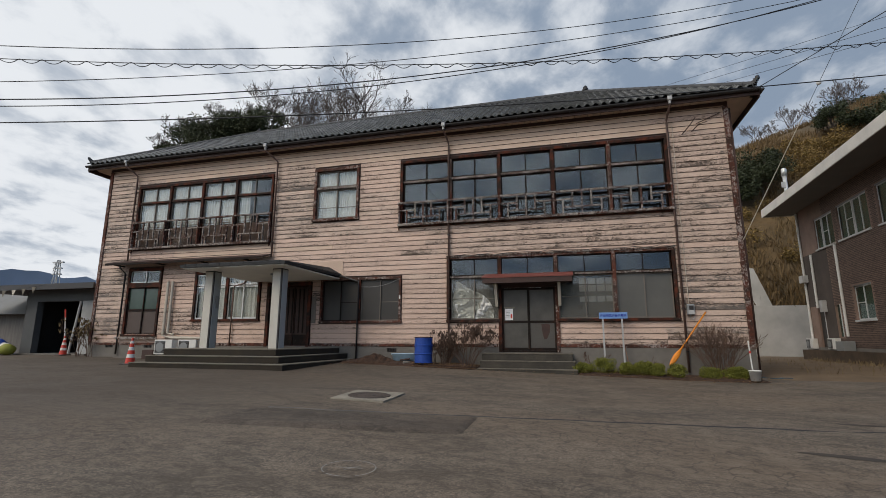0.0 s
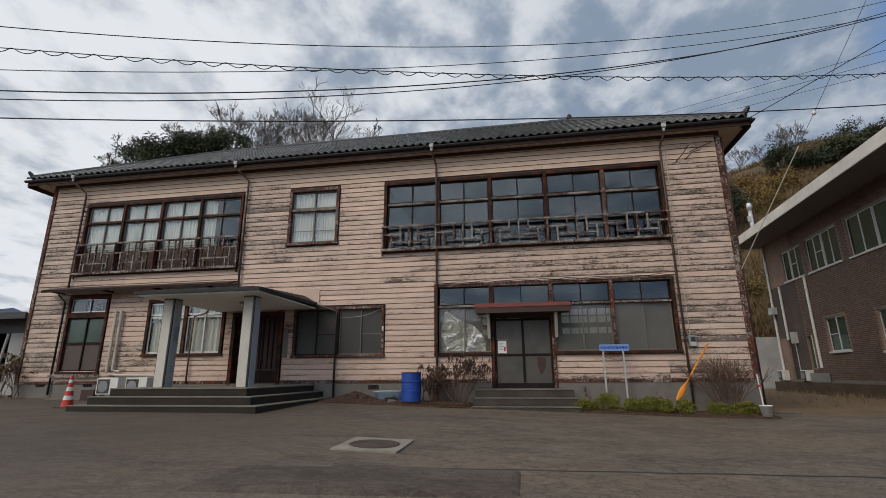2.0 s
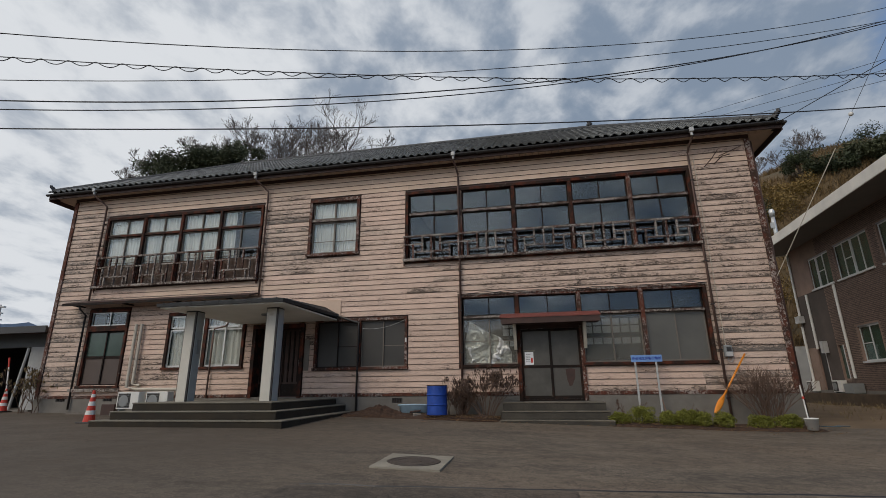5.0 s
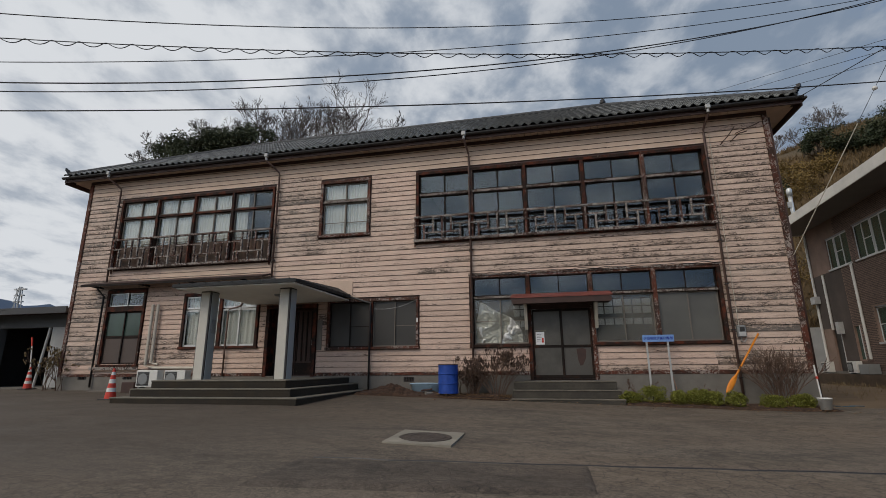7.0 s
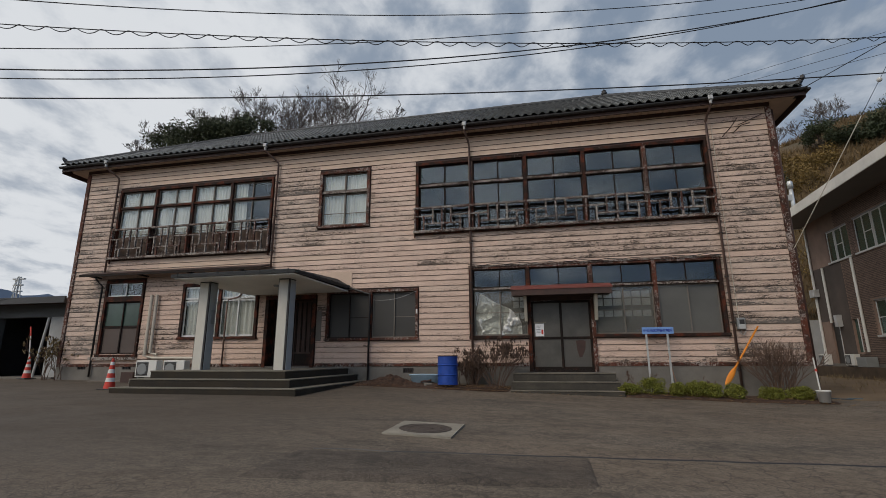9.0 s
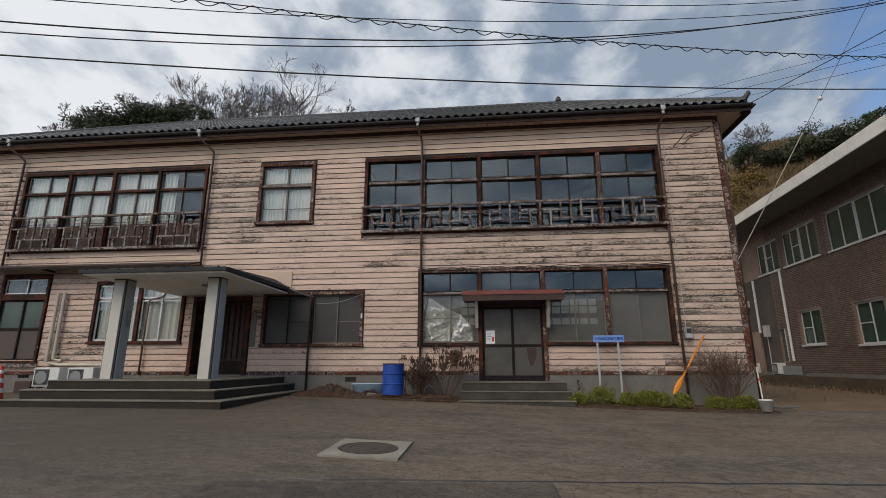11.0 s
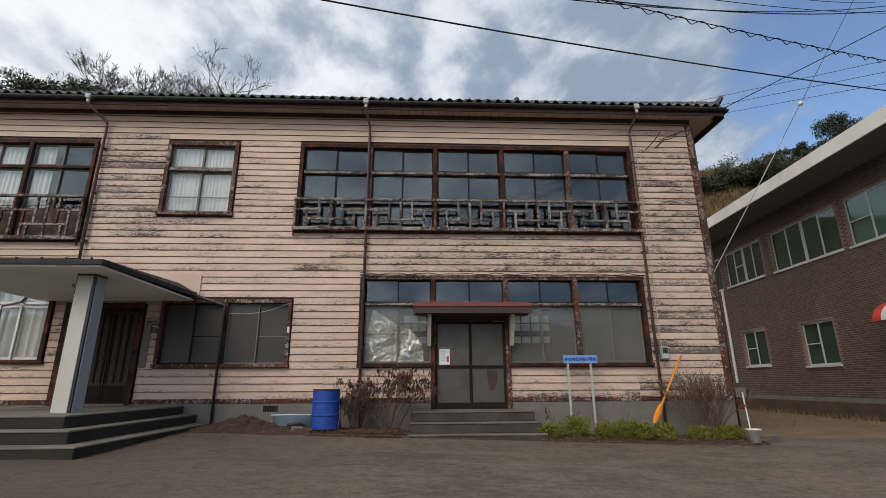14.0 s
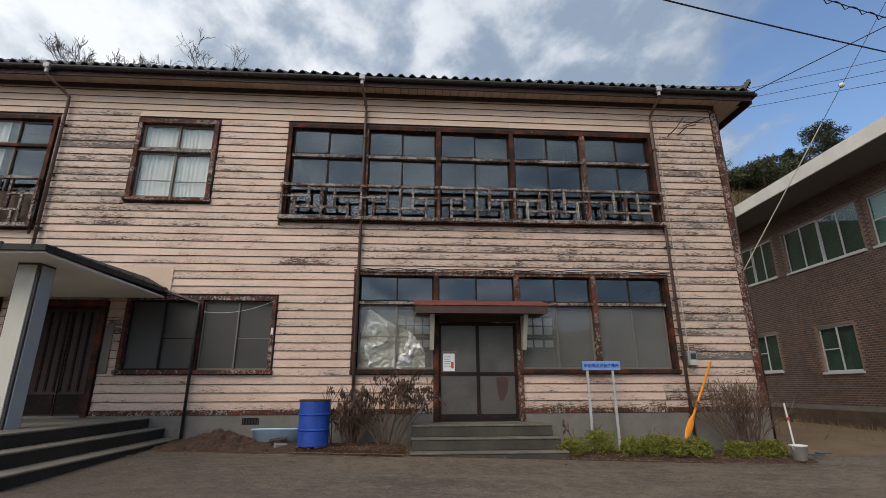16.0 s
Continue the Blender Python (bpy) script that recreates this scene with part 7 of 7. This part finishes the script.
hedge(1.24, 2.05, 14.90, 0.46, 0.52, 3)
hedge(1.95, 3.05, 14.86, 0.44, 0.50, 4)
hedge(3.38, 4.62, 14.98, 0.38, 0.50, 5)


# shrubs: a leafless one by the corner, one with withered leaves by the doors
leaf_yellow = leaf_material("leaf_yellow", (0.17, 0.115, 0.045))


def shrub(name, x, y, h, w, stems, seed, label, leafy=0.0, depth=3, leaf=None):
    rg = random.Random(seed)
    t = thing(name, label, "shrub", at=(x, y, ground_z(x, y)))
    z = ground_z(x, y)
    tips = []
    bm = bmesh.new()
    for k in range(stems):
        a = rg.uniform(0, 6.283)
        lean = rg.uniform(0.05, 0.75) * w / h
        d = Vector((lean * math.cos(a), lean * 0.6 * math.sin(a), 1)).normalized()
        branch(bm, Vector((x + 0.16 * math.cos(a) * rg.random(), y + 0.1 * math.sin(a), z - 0.02)), d, h * 0.36, 0.0135, depth, rg, 0.30, 0.16, tips, 0.0045)
    part("stem_clump", bm, twig, t, "thin grey-brown stems")
    if leafy:
        V, Fc = [], []
        for p in tips:
            if rg.random() > leafy or p.z < z + h * 0.36:
                continue
            for _ in range(rg.randint(1, 4)):
                q = p + Vector((rg.gauss(0, 0.035), rg.gauss(0, 0.035), rg.uniform(-0.10, 0.02)))
                L, wd = rg.uniform(0.07, 0.15), rg.uniform(0.02, 0.04)
                a = rg.uniform(0, 6.283)
                sd = Vector((math.cos(a), math.sin(a), 0)) * wd
                dn = Vector((rg.gauss(0, 0.25), rg.gauss(0, 0.25), -1)).normalized() * L
                cur = Vector((-math.sin(a), math.cos(a), 0)) * wd * 0.7
                i = len(V)
                V += [q, q + dn * 0.5 + sd, q + dn, q + dn * 0.5 - sd, q + dn * 0.5 + cur]
                Fc += [(i, i + 1, i + 4), (i + 1, i + 2, i + 4), (i + 2, i + 3, i + 4), (i + 3, i, i + 4)]
        raw("withered_leaves", V, Fc, leaf or leaf_brown, t, "hanging withered dead leaves")
    return t


shrub("bare_shrub", 3.98, 15.15, 1.68, 1.45, 34, 11, "leafless twiggy shrub against the peeling wall", 0.0)
shrub("withered_shrub", -3.30, 15.1, 1.60, 1.15, 15, 12, "shrub with withered dark brown hanging leaves", 0.75)
shrub("withered_shrub", -4.0, 15.25, 1.0, 0.9, 22, 13, "low tangle of withered stems beside the blue drum", 0.25)
shrub("withered_shrub", -4.35, 15.35, 1.55, 0.4, 2, 19, "single tall stem with withered leaves by the drum", 0.8, 2)
shrub("withered_climber", -20.35, 15.8, 1.75, 0.4, 6, 14, "withered yellow-brown climbing plant at the building's corner", 0.8, 3, leaf_yellow)
shrub("withered_climber", -19.6, 15.72, 1.5, 0.35, 4, 24, "withered yellow-brown climbing plant on the peeling corner boards", 0.8, 3, leaf_yellow)
shrub("bare_shrub", 0.62, 15.35, 0.85, 0.35, 3, 15, "few dry upright twigs behind the hedge", 0.1, 2)
shrub("bare_shrub", 2.35, 15.4, 0.75, 0.3, 3, 16, "few dry upright twigs behind the hedge", 0.1, 2)

# fallen leaves and weeds
V, Fc = [], []
for k in range(1500):
    if k < 900:
        x, y = rg.uniform(-5.0, -2.9), 14.42 + 0.9 * rg.random() ** 1.6
    elif k < 1300:
        x, y = rg.uniform(-0.1, 5.0), rg.uniform(14.38, 14.75)
    else:
        x, y = rg.uniform(-8, 6), rg.uniform(13.6, 14.5)
    z = ground_z(x, y) + (0.07 if y > 14.5 else 0.035) + rg.uniform(0, 0.05) * (y > 14.5)
    a, s = rg.uniform(0, 6.283), rg.uniform(0.015, 0.04)
    i = len(V)
    ca, sa = math.cos(a) * s, math.sin(a) * s
    V += [Vector((x - ca, y - sa, z)), Vector((x - sa * 0.5, y + ca * 0.5, z + 0.012)), Vector((x + ca, y + sa, z + 0.004)), Vector((x + sa * 0.5, y - ca * 0.5, z + 0.01))]
    Fc.append((i, i + 1, i + 2, i + 3))
tagged(raw("fallen_leaves", V, Fc, leaf_fallen), "scattered dry brown fallen leaves along the wall", "fallen leaves", kind="stuff")
V, Fc = [], []
for k in range(600):
    x, y = rg.uniform(6.5, 12.1), rg.uniform(17, 30)
    if rg.random() < 0.75:
        x = 11.95 - abs(rg.gauss(0, 0.35)) + 0.05 * (y - 20)
    z = ground_z(x, y) + 0.03
    a, s, hgt = rg.uniform(0, 6.283), rg.uniform(0.008, 0.02), rg.uniform(0.08, 0.30)
    i = len(V)
    V += [Vector((x - s, y, z)), Vector((x + s, y, z)), Vector((x + rg.gauss(0, 0.08), y + rg.gauss(0, 0.08), z + hgt))]
    Fc.append((i, i + 1, i + 2))
tagged(raw("dry_weeds", V, Fc, grass_dry), "dry pale weeds along the brick building's ledge", "weeds", kind="stuff")
